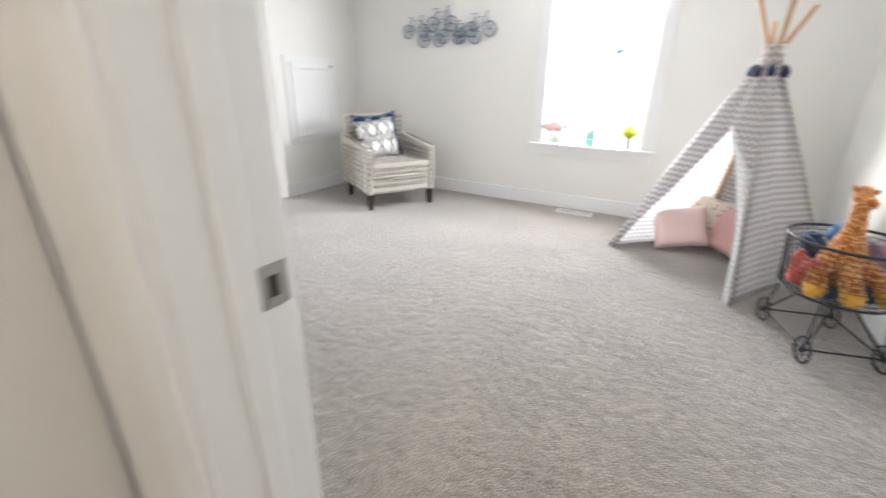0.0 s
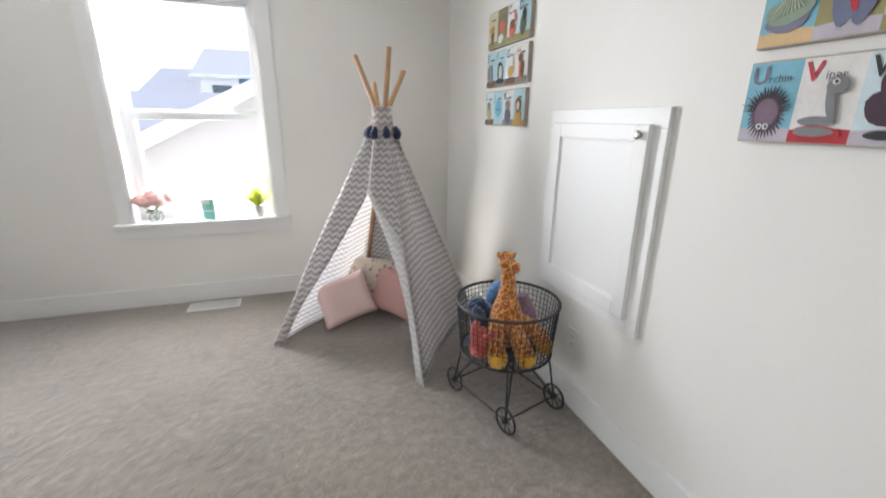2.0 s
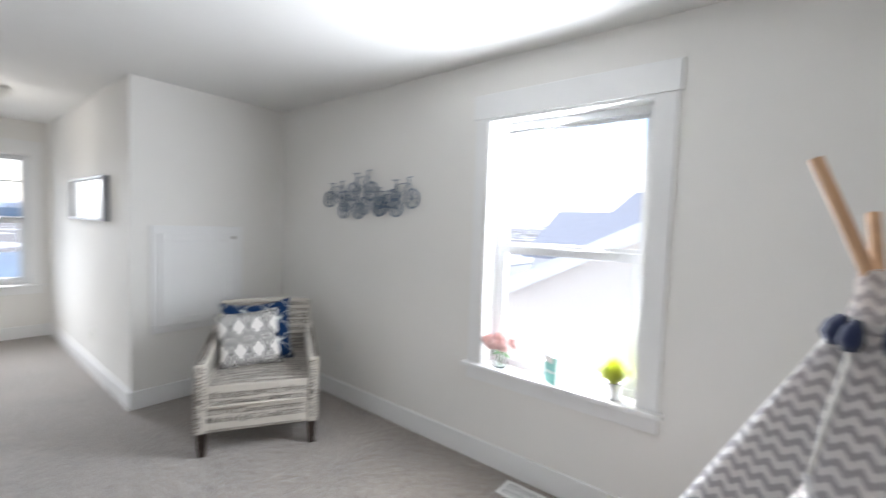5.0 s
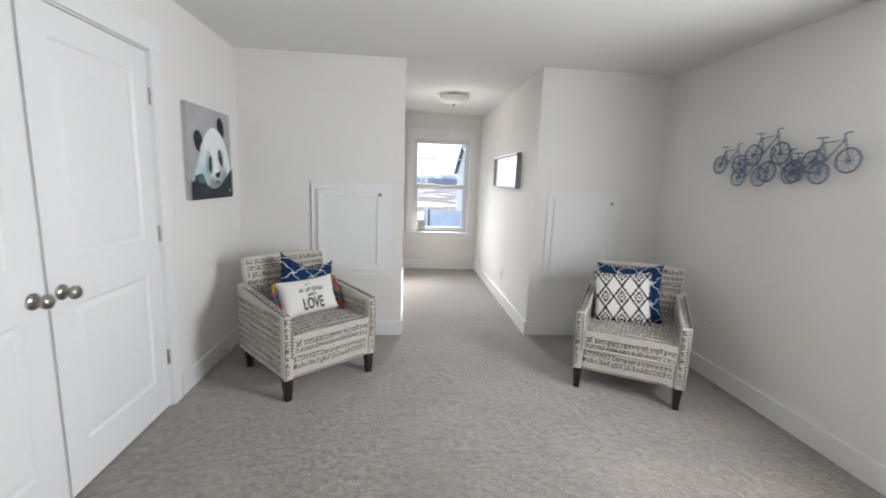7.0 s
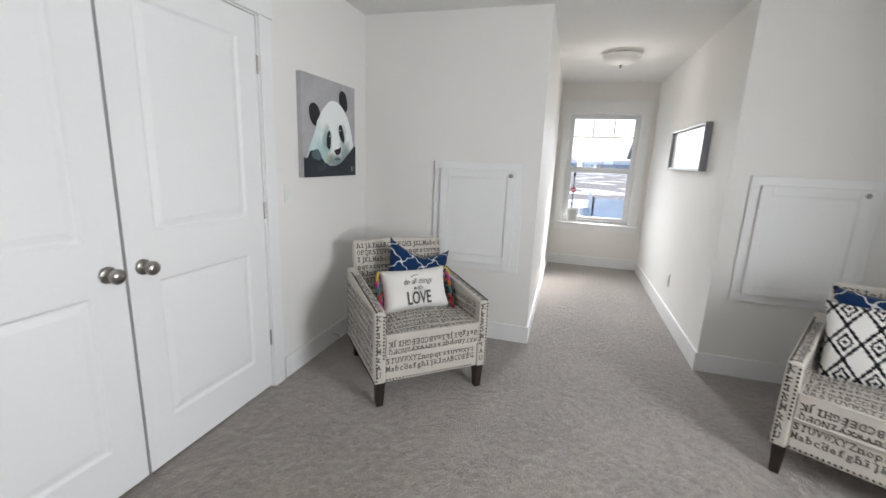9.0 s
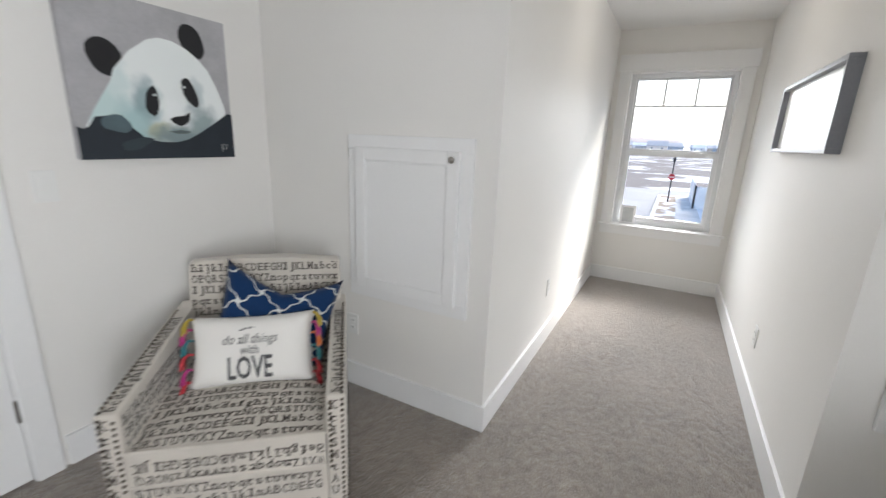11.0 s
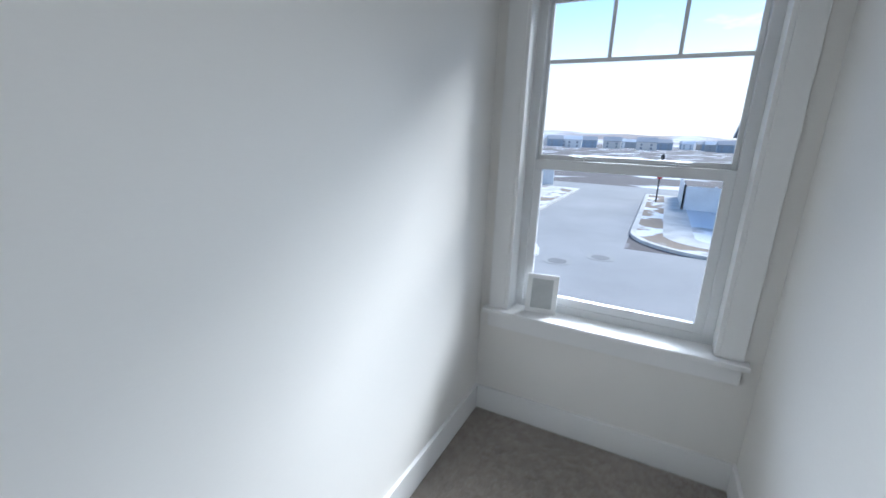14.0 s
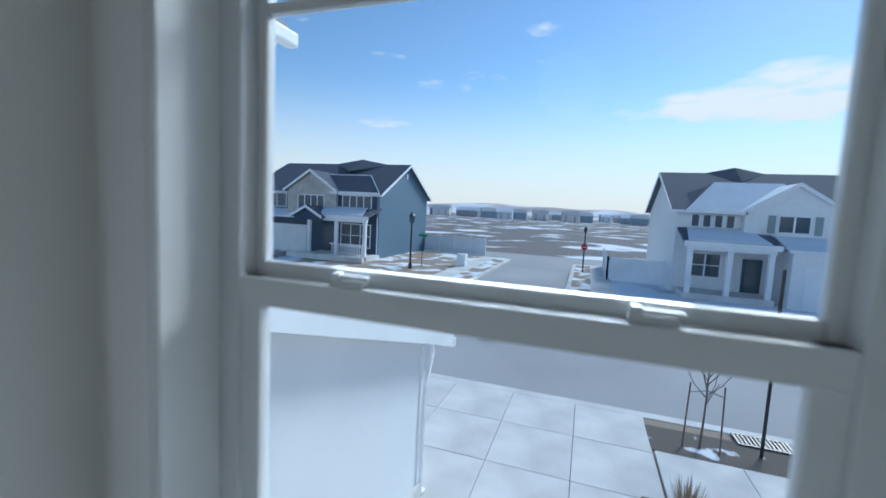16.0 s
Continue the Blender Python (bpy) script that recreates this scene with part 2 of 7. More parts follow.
def glass_mat(name, tint=(1, 1, 1), gloss=0.06):
    m, n, l, p = node_mat(name)
    n.remove(p)
    clear, shine, mix, lw = n.new("ShaderNodeBsdfTransparent"), n.new("ShaderNodeBsdfGlossy"), n.new("ShaderNodeMixShader"), n.new("ShaderNodeFresnel")
    clear.inputs["Color"].default_value, shine.inputs["Roughness"].default_value = (*tint, 1), 0.02
    lw.inputs["IOR"].default_value = 1.2
    l.new(lw.outputs["Fac"], mix.inputs["Fac"])
    l.new(clear.outputs[0], mix.inputs[1])
    l.new(shine.outputs[0], mix.inputs[2])
    l.new(mix.outputs[0], n["Material Output"].inputs["Surface"])
    return m


PAINT = surface("greige_wall_paint", (0.83, 0.815, 0.785), (0.79, 0.775, 0.745), rough=0.6, scale=170, bump=0.22, blotch=0.02, depth=0.0012, spec=0.3)
CEILING = surface("ceiling_paint", (0.83, 0.825, 0.81), (0.79, 0.785, 0.77), rough=0.9, scale=70, bump=0.35, blotch=0.02, depth=0.003)
TRIM = surface("white_trim_enamel", (0.84, 0.84, 0.835), (0.81, 0.81, 0.805), rough=0.45, scale=60, bump=0.05, blotch=0.02, spec=0.4)
VINYL = surface("white_window_vinyl", (0.74, 0.75, 0.76), (0.71, 0.72, 0.73), rough=0.4, scale=80, bump=0.04, blotch=0.02)
CARPET = carpet_mat()
NICKEL = surface("satin_nickel", (0.42, 0.40, 0.37), (0.33, 0.31, 0.29), rough=0.28, metal=1.0, scale=200, bump=0.02)
BLACK_METAL = surface("blackened_steel_wire", (0.035, 0.038, 0.042), (0.06, 0.06, 0.065), rough=0.45, metal=0.6, scale=120, bump=0.1)
BLUE_METAL = surface("patinated_blue_steel", (0.12, 0.19, 0.31), (0.20, 0.24, 0.30), rough=0.4, metal=0.6, scale=90, bump=0.1)
LINEN = surface("cream_linen_weave", (0.62, 0.58, 0.52), (0.52, 0.48, 0.42), rough=0.95, scale=420, bump=0.35, sheen=0.3, depth=0.0012, blotch=0.06, spread=6)
INK = surface("faded_brown_ink", (0.030, 0.027, 0.026), (0.19, 0.165, 0.145), rough=0.9, scale=120, bump=0.1, blotch=0.3, spread=14)
DARK_WOOD = surface("espresso_stained_wood", (0.020, 0.013, 0.010), (0.035, 0.022, 0.016), rough=0.35, scale=30, bump=0.1, stretch=(8, 8, 1))
POLE_WOOD = surface("raw_pine_wood", (0.56, 0.35, 0.20), (0.44, 0.26, 0.14), rough=0.6, scale=30, bump=0.15, stretch=(9, 9, 0.8), blotch=0.12, spread=4)
NAVY = surface("navy_cotton_tassel", (0.008, 0.014, 0.045), (0.014, 0.024, 0.07), rough=0.95, scale=200, bump=0.5, sheen=0.3)
WHITE_CLOTH = surface("white_cotton_slub", (0.80, 0.78, 0.74), (0.74, 0.72, 0.68), rough=0.95, scale=320, bump=0.4, sheen=0.3)
PINK_CLOTH = surface("blush_pink_cotton", (0.90, 0.70, 0.67), (0.86, 0.63, 0.60), rough=0.95, scale=300, bump=0.45, sheen=0.4)
CHEVRON = patterned("grey_chevron_canvas", (0.87, 0.86, 0.85), (0.54, 0.525, 0.54), zigzag, thin=0.75)
CHEVRON_BACK = patterned("chevron_canvas_reverse", (0.86, 0.85, 0.84), (0.72, 0.71, 0.72), zigzag, thin=0.5)
TRELLIS = patterned("navy_trellis_cotton", (0.006, 0.030, 0.095), (0.58, 0.60, 0.58), trellis, sheen=0.1)
IKAT = patterned("black_white_ikat_weave", (0.84, 0.82, 0.79), (0.012, 0.012, 0.015), ikat, sheen=0.1)
FLORAL = patterned("cream_floral_cotton", (0.72, 0.64, 0.55), (0.40, 0.27, 0.22), blossoms)
GIRAFFE = giraffe_spots()
GLASS = glass_mat("window_glass")


# ---- builders ----
def finish(name, bm, material, smooth=False):
    bmesh.ops.recalc_face_normals(bm, faces=bm.faces[:])
    me = bpy.data.meshes.new(name)
    bm.to_mesh(me)
    bm.free()
    for mt in (material if isinstance(material, (list, tuple)) else [material]):
        me.materials.append(mt)
    if smooth:
        me.polygons.foreach_set("use_smooth", [True] * len(me.polygons))
    return new(name, me)


def part(name, bm, material, parent, label="", smooth=False):
    ob = finish(name, bm, material, smooth)
    ob.parent = parent
    return tagged(ob, label)


def thing(name, label, category, m=None, group="", kind=""):
    ob = new(name)
    ob.empty_display_size = 0.1
    if m is not None:
        ob.matrix_world = m
    return tagged(ob, label, category, group, kind)


def solid(name, bm, material, label, category="", kind="structure", group="", smooth=False, m=None):
    ob = finish(name, bm, material, smooth)
    if m is not None:
        ob.matrix_world = m
    return tagged(ob, label, category, group, kind)


def boxes(*list_of, bevel=0.0, segments=2, bm=None):
    """Boxes (x0, x1, y0, y1, z0, z1) in one bmesh, each with its edges eased."""
    out = bm or bmesh.new()
    for x0, x1, y0, y1, z0, z1 in list_of:
        one = bmesh.new()
        bmesh.ops.create_cube(one, size=1.0, matrix=Matrix.Translation(((x0 + x1) / 2, (y0 + y1) / 2, (z0 + z1) / 2)) @ Matrix.Diagonal((abs(x1 - x0), abs(y1 - y0), abs(z1 - z0), 1)))
        if bevel:
            bmesh.ops.bevel(one, geom=one.edges[:], offset=bevel, segments=segments, affect="EDGES", profile=0.6)
        tmp = bpy.data.meshes.new("tmp")
        one.to_mesh(tmp)
        one.free()
        out.from_mesh(tmp)
        bpy.data.meshes.remove(tmp)
    return out


def lathe(profile, sides=24, m=None, bm=None):
    """A turned body: (radius, height) pairs spun about z."""
    out = bm or bmesh.new()
    m = m or Matrix()
    rings = [[out.verts.new(m @ Vector((r * math.cos(2 * math.pi * i / sides), r * math.sin(2 * math.pi * i / sides), h))) for i in range(sides)] for r, h in profile]
    for a, b in zip(rings, rings[1:]):
        for i in range(sides):
            out.faces.new((a[i], a[(i + 1) % sides], b[(i + 1) % sides], b[i]))
    out.faces.new(rings[0][::-1])
    out.faces.new(rings[-1])
    return out


def tube(points, radius, sides=6, closed=False, bm=None):
    """A round bar along points; radius: one number or one for each point."""
    out = bm or bmesh.new()
    pts = [Vector(p) for p in points]
    radii = radius if isinstance(radius, (list, tuple)) else [radius] * len(pts)
    rings, up = [], None
    for i, p in enumerate(pts):
        a = pts[i - 1] if (i or closed) else p
        b = pts[(i + 1) % len(pts)] if (i < len(pts) - 1 or closed) else p
        d = (b - a).normalized()
        if up is None:
            up = d.orthogonal().normalized()
        up = (up - d * up.dot(d)).normalized() if (up - d * up.dot(d)).length > 1e-5 else d.orthogonal().normalized()
        side = d.cross(up)
        rings.append([out.verts.new(p + radii[i] * (up * math.cos(2 * math.pi * k / sides) + side * math.sin(2 * math.pi * k / sides))) for k in range(sides)])
    pairs = list(zip(rings, rings[1:])) + ([(rings[-1], rings[0])] if closed else [])
    for a, b in pairs:
        for k in range(sides):
            out.faces.new((a[k], a[(k + 1) % sides], b[(k + 1) % sides], b[k]))
    if not closed:
        out.faces.new(rings[0][::-1])
        out.faces.new(rings[-1])
    return out


def ring(center, radius, axis="z", n=24):
    c = Vector(center)
    pts = []
    for i in range(n):
        a, b = radius * math.cos(2 * math.pi * i / n), radius * math.sin(2 * math.pi * i / n)
        pts.append(c + Vector({"z": (a, b, 0), "x": (0, a, b), "y": (a, 0, b)}[axis]))
    return pts


def prism(outline, z0, z1, bm=None):
    """A slab with the outline (x, y) pairs from z0 to z1."""
    out = bm or bmesh.new()
    lo, hi = [out.verts.new((x, y, z0)) for x, y in outline], [out.verts.new((x, y, z1)) for x, y in outline]
    out.faces.new(lo[::-1])
    out.faces.new(hi)
    for i in range(len(lo)):
        j = (i + 1) % len(lo)
        out.faces.new((lo[i], lo[j], hi[j], hi[i]))
    return out


def moved(bm, m):
    bmesh.ops.transform(bm, matrix=m, verts=bm.verts[:])
    return bm


def text(s, size, m, bm=None, align="LEFT", shear=0.0, bold=0.0, spacing=1.0):
    """Flat letters of the built-in font, laid by m (x along the line, y up)."""
    cu = bpy.data.curves.new("letters", "FONT")
    cu.body, cu.size, cu.resolution_u, cu.align_x, cu.shear, cu.offset = s, size, 2, align, shear, bold
    cu.space_character = spacing
    ob = bpy.data.objects.new("letters", cu)
    me = bpy.data.meshes.new_from_object(ob)
    out = bm or bmesh.new()
    me.transform(m)
    out.from_mesh(me)
    for d, where in ((ob, bpy.data.objects), (me, bpy.data.meshes), (cu, bpy.data.curves)):
        where.remove(d)
    return out


def blob(cx, cy, rx, ry, n=28, turn=0.0, wob=0.0, seed=0):
    rnd = random.Random(seed)
    ph = rnd.random() * 6.28
    pts = []
    for i in range(n):
        a = 2 * math.pi * i / n
        k = 1 + wob * math.sin(3 * a + ph) + wob * 0.6 * math.sin(5 * a + 2 * ph)
        x, y = rx * k * math.cos(a), ry * k * math.sin(a)
        pts.append((cx + x * math.cos(turn) - y * math.sin(turn), cy + x * math.sin(turn) + y * math.cos(turn)))
    return pts


def spiny(cx, cy, rx, ry, n):
    """A round outline of n sharp points of uneven length."""
    rnd = random.Random(n)
    turns = [2 * math.pi * i / (2 * n) for i in range(2 * n)]
    reach = [rnd.uniform(0.84, 1.0) if i % 2 else 0.60 for i in range(2 * n)]
    return [(cx + rx * k * math.cos(a), cy + ry * k * math.sin(a)) for a, k in zip(turns, reach)]


def cushion(w, h, thick, n=18, uv_scale=1.0, seed=0, chop=0.0):
    """A stuffed pillow w by h in x and z, thick in y, with pinched edges, sharp corners and UVs in metres."""
    bm = bmesh.new()
    layer = bm.loops.layers.uv.new("UVMap")
    rnd = random.Random(seed)
    k1, k2 = rnd.random() * 6, rnd.random() * 6
    grids = []
    for side in (-1, 1):
        g = []
        for i in range(n + 1):
            row = []
            for j in range(n + 1):
                u, v = 2 * i / n - 1, 2 * j / n - 1
                edge = (1 - u ** 4) * (1 - v ** 4)
                pinch_u, pinch_v = 1 - 0.09 * (1 - abs(u) ** 2) * abs(v) ** 3, 1 - 0.09 * (1 - abs(v) ** 2) * abs(u) ** 3
                x, z = w / 2 * u * pinch_v, h / 2 * v * pinch_u
                y = side * thick / 2 * max(edge, 0) ** 0.45 * (1 + 0.05 * math.sin(5 * u + k1) + 0.05 * math.sin(4 * v + k2))
                uv = (x * uv_scale, z * uv_scale)
                z -= chop * (1 - abs(u)) ** 0.8 * max(v, 0.0) ** 1.4
                row.append((bm.verts.new((x, y, z)), uv))
            g.append(row)
        grids.append(g)
    for s, g in enumerate(grids):
        for i in range(n):
            for j in range(n):
                q = [g[i][j], g[i + 1][j], g[i + 1][j + 1], g[i][j + 1]]
                f = bm.faces.new([a[0] for a in q])
                for lp, a in zip(f.loops, q):
                    lp[layer].uv = a[1]
    bmesh.ops.remove_doubles(bm, verts=bm.verts[:], dist=0.0005)
    return bm


# ---- the rooms' shell ----
XE, YN, XW, YS, C0, C1, XD, H, T = 0.937, 4.43, -3.54, 0.69, 2.07, 3.25, -6.46, 2.41, 0.14
HX0, HX1, HY0 = -0.80, 0.75, -1.6
solid("floor", boxes((XD - T, XE + T, HY0 - T, YN + T, -0.25, 0.0)), CARPET, "taupe cut-pile carpet with brushed nap", "floor")
solid("ceiling", boxes((XD - T, XE + T, HY0 - T, YN + T, H, H + 0.2)), CEILING, "white flat painted ceiling", "ceiling")
solid("wall_east", boxes((XE, XE + T, YS - T, YN + T, 0, H)), PAINT, "light greige painted wall with hung canvases", "wall")
NX0, NX1, NZ0, NZ1 = -1.295, -0.40, 0.585, 2.066
solid("wall_north", boxes((XW - T, NX0, YN, YN + T, 0, H), (NX1, XE, YN, YN + T, 0, H), (NX0, NX1, YN, YN + T, 0, NZ0), (NX0, NX1, YN, YN + T, NZ1, H)), PAINT, "light greige painted wall with a single-hung window", "wall")
EX0, EX1, DZ = -0.505, 0.305, 2.045
KX0, KX1 = -2.345, -0.785
solid("wall_south", boxes((XW - T, KX0 - 0.02, YS - T, YS, 0, H), (KX1 + 0.02, EX0 - 0.02, YS - T, YS, 0, H), (EX1 + 0.02, XE, YS - T, YS, 0, H),
                          (KX0 - 0.02, KX1 + 0.02, YS - T, YS, DZ + 0.02, H), (EX0 - 0.02, EX1 + 0.02, YS - T, YS, DZ + 0.02, H)), PAINT, "light greige painted wall with closet doors and doorway", "wall")
solid("wall_west_1", boxes((XW - T, XW, YS, C0 - T, 0, H)), PAINT, "greige painted knee wall beside the dormer passage", "wall")
solid("wall_west_2", boxes((XW - T, XW, C1 + T, YN, 0, H)), PAINT, "greige painted knee wall beside the dormer passage", "wall")
solid("wall_passage_south", boxes((XD, XW, C0 - T, C0, 0, H)), PAINT, "greige painted wall of the dormer passage", "wall")
solid("wall_passage_north", boxes((XD, XW, C1, C1 + T, 0, H)), PAINT, "greige painted wall of the dormer passage", "wall")
DY0, DY1, DZ0, DZ1 = 2.207, 3.098, 0.575, 2.05
solid("wall_dormer", boxes((XD - T, XD, C0 - T, DY0, 0, H), (XD - T, XD, DY1, C1 + T, 0, H), (XD - T, XD, DY0, DY1, 0, DZ0), (XD - T, XD, DY0, DY1, DZ1, H)), PAINT, "greige painted end wall of the dormer with a window", "wall")
solid("wall_hall", boxes((HX0 - 0.1, HX0, HY0, YS - T, 0, H), (HX1, HX1 + 0.1, HY0, YS - T, 0, H), (HX0 - 0.1, HX1 + 0.1, HY0 - 0.1, HY0, 0, H)), PAINT, "plain greige hallway walls", "wall")
solid("wall_closet", boxes((XW - T, HX0 - 0.1, -0.2, -0.1, 0, H), (XW - T, XW, -0.1, YS - T, 0, H)), PAINT, "plain closet walls behind the closed doors", "wall")
solid("lower_storey", boxes((XD - T, XE + T, HY0 - T, YN + T, -3.1, -0.25)), PAINT, "plain walls of the storey below", "wall")

BB, BT = 0.135, 0.016


def skirting(name, *runs):
    bm = bmesh.new()
    for x0, x1, y0, y1 in runs:
        boxes((x0, x1, y0, y1, 0.0, BB), bevel=0.003, bm=bm)
    solid(name, bm, TRIM, "white painted flat baseboard", "baseboard")


skirting("baseboard_east", (XE - BT, XE, YS, YN - BT))
skirting("baseboard_north", (XW, XE, YN - BT, YN))
skirting("baseboard_south", (XW + BT, KX0 - 0.11, YS, YS + BT), (KX1 + 0.11, EX0 - 0.10, YS, YS + BT), (EX1 + 0.10, XE - BT, YS, YS + BT))
skirting("baseboard_west_1", (XW, XW + BT, YS, C0 + BT))
skirting("baseboard_west_2", (XW, XW + BT, C1 - BT, YN - BT))
skirting("baseboard_passage_south", (XD + BT, XW, C0, C0 + BT))
skirting("baseboard_passage_north", (XD + BT, XW, C1 - BT, C1))
skirting("baseboard_dormer", (XD, XD + BT, C0, C1))


# ---- windows ----
def window(name, m, u0, u1, z0, z1, rail, label, bars=(), bar_z=None):
    """A single-hung window; u across, y outwards from the wall's face, z up. z0 is the stool's top."""
    w = thing(name, label, "window", m, kind="structure")
    part("casing_side", boxes((u0 - 0.088, u0 - 0.004, -0.019, 0, z0, z1), bevel=0.003), TRIM, w)
    part("casing_side", boxes((u1 + 0.004, u1 + 0.088, -0.019, 0, z0, z1), bevel=0.003), TRIM, w)
    part("casing_head", boxes((u0 - 0.102, u1 + 0.102, -0.025, 0, z1, z1 + 0.14), bevel=0.003), TRIM, w)
    part("window_sill", boxes((u0 - 0.108, u1 + 0.108, -0.058, 0.0, z0 - 0.022, z0), (u0, u1, 0.0, 0.088, z0 - 0.022, z0), bevel=0.004), TRIM, w)
    part("apron", boxes((u0 - 0.088, u1 + 0.088, -0.019, 0, z0 - 0.105, z0 - 0.022), bevel=0.003), TRIM, w)
    part("reveal", boxes((u0 - 0.004, u0 + 0.012, -0.016, 0.088, z0, z1), (u1 - 0.012, u1 + 0.004, -0.016, 0.088, z0, z1), (u0 + 0.012, u1 - 0.012, -0.016, 0.088, z1 - 0.016, z1), bevel=0.002), TRIM, w)
    a, b, c, d = u0, u1, z0 - 0.015, z1
    f = 0.052
    part("window_frame", boxes((a, a + f, 0.088, 0.15, c, d), (b - f, b, 0.088, 0.15, c, d), (a + f, b - f, 0.088, 0.15, d - f, d), (a + f, b - f, 0.088, 0.15, c, c + f), bevel=0.004), VINYL, w)
    a, b, c, d = a + f, b - f, c + f, d - f
    # upper sash, further out
    s = 0.018
    up = part("upper_sash", boxes((a, a + s, 0.122, 0.142, rail - 0.02, d), (b - s, b, 0.122, 0.142, rail - 0.02, d), (a + s, b - s, 0.122, 0.142, d - s, d), (a + s, b - s, 0.122, 0.142, rail - 0.03, rail + 0.022), bevel=0.003), VINYL, w)
    pane = part("pane", boxes((a + s - 0.004, b - s + 0.004, 0.130, 0.134, rail, d - s + 0.004)), GLASS, up, "clear window glass")
    pane.visible_shadow = False
    for u in bars:
        part("muntin", boxes((u - 0.008, u + 0.008, 0.125, 0.139, bar_z, d - s), bevel=0.002), VINYL, up)
    if bar_z:
        part("muntin", boxes((a + s, b - s, 0.124, 0.140, bar_z - 0.008, bar_z + 0.008), bevel=0.002), VINYL, up)
    # lower sash, towards the room
    s = 0.036
    low = part("lower_sash", boxes((a, a + s, 0.092, 0.118, c, rail), (b - s, b, 0.092, 0.118, c, rail), (a + s, b - s, 0.092, 0.118, c, c + 0.04), (a, b, 0.090, 0.118, rail - 0.045, rail), bevel=0.003), VINYL, w)
    pane = part("pane", boxes((a + s - 0.004, b - s + 0.004, 0.104, 0.108, c + 0.036, rail - 0.04)), GLASS, low, "clear window glass")
    pane.visible_shadow = False
    for k in (0.24, 0.76):
        u = a + (b - a) * k
        lk = boxes((u - 0.028, u + 0.028, 0.096, 0.116, rail, rail + 0.008), bevel=0.003)
        boxes((u - 0.026, u - 0.012, 0.098, 0.112, rail + 0.006, rail + 0.02), (u - 0.02, u + 0.034, 0.100, 0.110, rail + 0.010, rail + 0.017), bevel=0.003, bm=lk)
        part("sash_lock", lk, VINYL, low, "white cam sash lock")
    return w


window("window_1", pose(0, YN, 0), NX0, NX1, 0.607, NZ1, 1.325, "white vinyl single-hung window with painted casing and stool")
window("window_2", pose(XD, 0, 0, 0, 0, 90), DY0, DY1, 0.598, DZ1, 1.325, "white vinyl single-hung dormer window with upper grille bars", bars=(2.523, 2.785), bar_z=1.746)


# ---- doors ----
def door_trim(name, x0, x1, y, s, z1, w=0.092):
    """Casing round an opening on the wall face at y; s: the side on which it stands."""
    ya, yb = sorted((y, y + s * 0.018))
    yc, yd = sorted((y, y + s * 0.023))
    solid(name, boxes((x0 - w, x0 - 0.006, ya, yb, 0, z1 + 0.006), (x1 + 0.006, x1 + w, ya, yb, 0, z1 + 0.006), (x0 - 0.104, x1 + 0.104, yc, yd, z1 + 0.006, z1 + 0.142), bevel=0.003), TRIM, "white painted flat door casing", "trim")


door_trim("trim_closet", KX0, KX1, YS, 1, DZ)
door_trim("trim_entry_room", EX0, EX1, YS, 1, DZ)
door_trim("trim_entry_hall", EX0, EX1, YS - T, -1, DZ, 0.072)
ent = thing("door_frame", "white painted entry door frame with strike plate", "door frame", kind="structure")
part("jamb", boxes((EX0 - 0.02, EX0, YS - T - 0.003, YS + 0.003, 0, DZ), bevel=0.002), TRIM, ent)
part("jamb", boxes((EX1, EX1 + 0.02, YS - T - 0.003, YS + 0.003, 0, DZ), bevel=0.002), TRIM, ent)
part("jamb", boxes((EX0 - 0.02, EX1 + 0.02, YS - T - 0.003, YS + 0.003, DZ, DZ + 0.02), bevel=0.002), TRIM, ent)
part("stop", boxes((EX0, EX0 + 0.011, YS - 0.085, YS - 0.048, 0, DZ), bevel=0.003), TRIM, ent)
part("stop", boxes((EX1 - 0.011, EX1, YS - 0.085, YS - 0.048, 0, DZ), bevel=0.003), TRIM, ent)
sp = part("strike_plate", boxes((EX0, EX0 + 0.0025, YS - 0.042, YS + 0.002, 0.865, 0.925), bevel=0.001), NICKEL, ent, "satin nickel strike plate")
part("latch_hole", boxes((EX0 + 0.0026, EX0 + 0.0032, YS - 0.030, YS - 0.014, 0.880, 0.910)), DARK_WOOD, sp, "dark latch opening")
cj = thing("door_jamb", "white painted closet door jamb", "door frame", kind="structure")
part("jamb", boxes((KX0 - 0.02, KX0, YS - T, YS + 0.003, 0, DZ)), TRIM, cj)
part("jamb", boxes((KX1, KX1 + 0.02, YS - T, YS + 0.003, 0, DZ)), TRIM, cj)
part("jamb", boxes((KX0, KX1, YS - T, YS + 0.003, DZ, DZ + 0.02)), TRIM, cj)


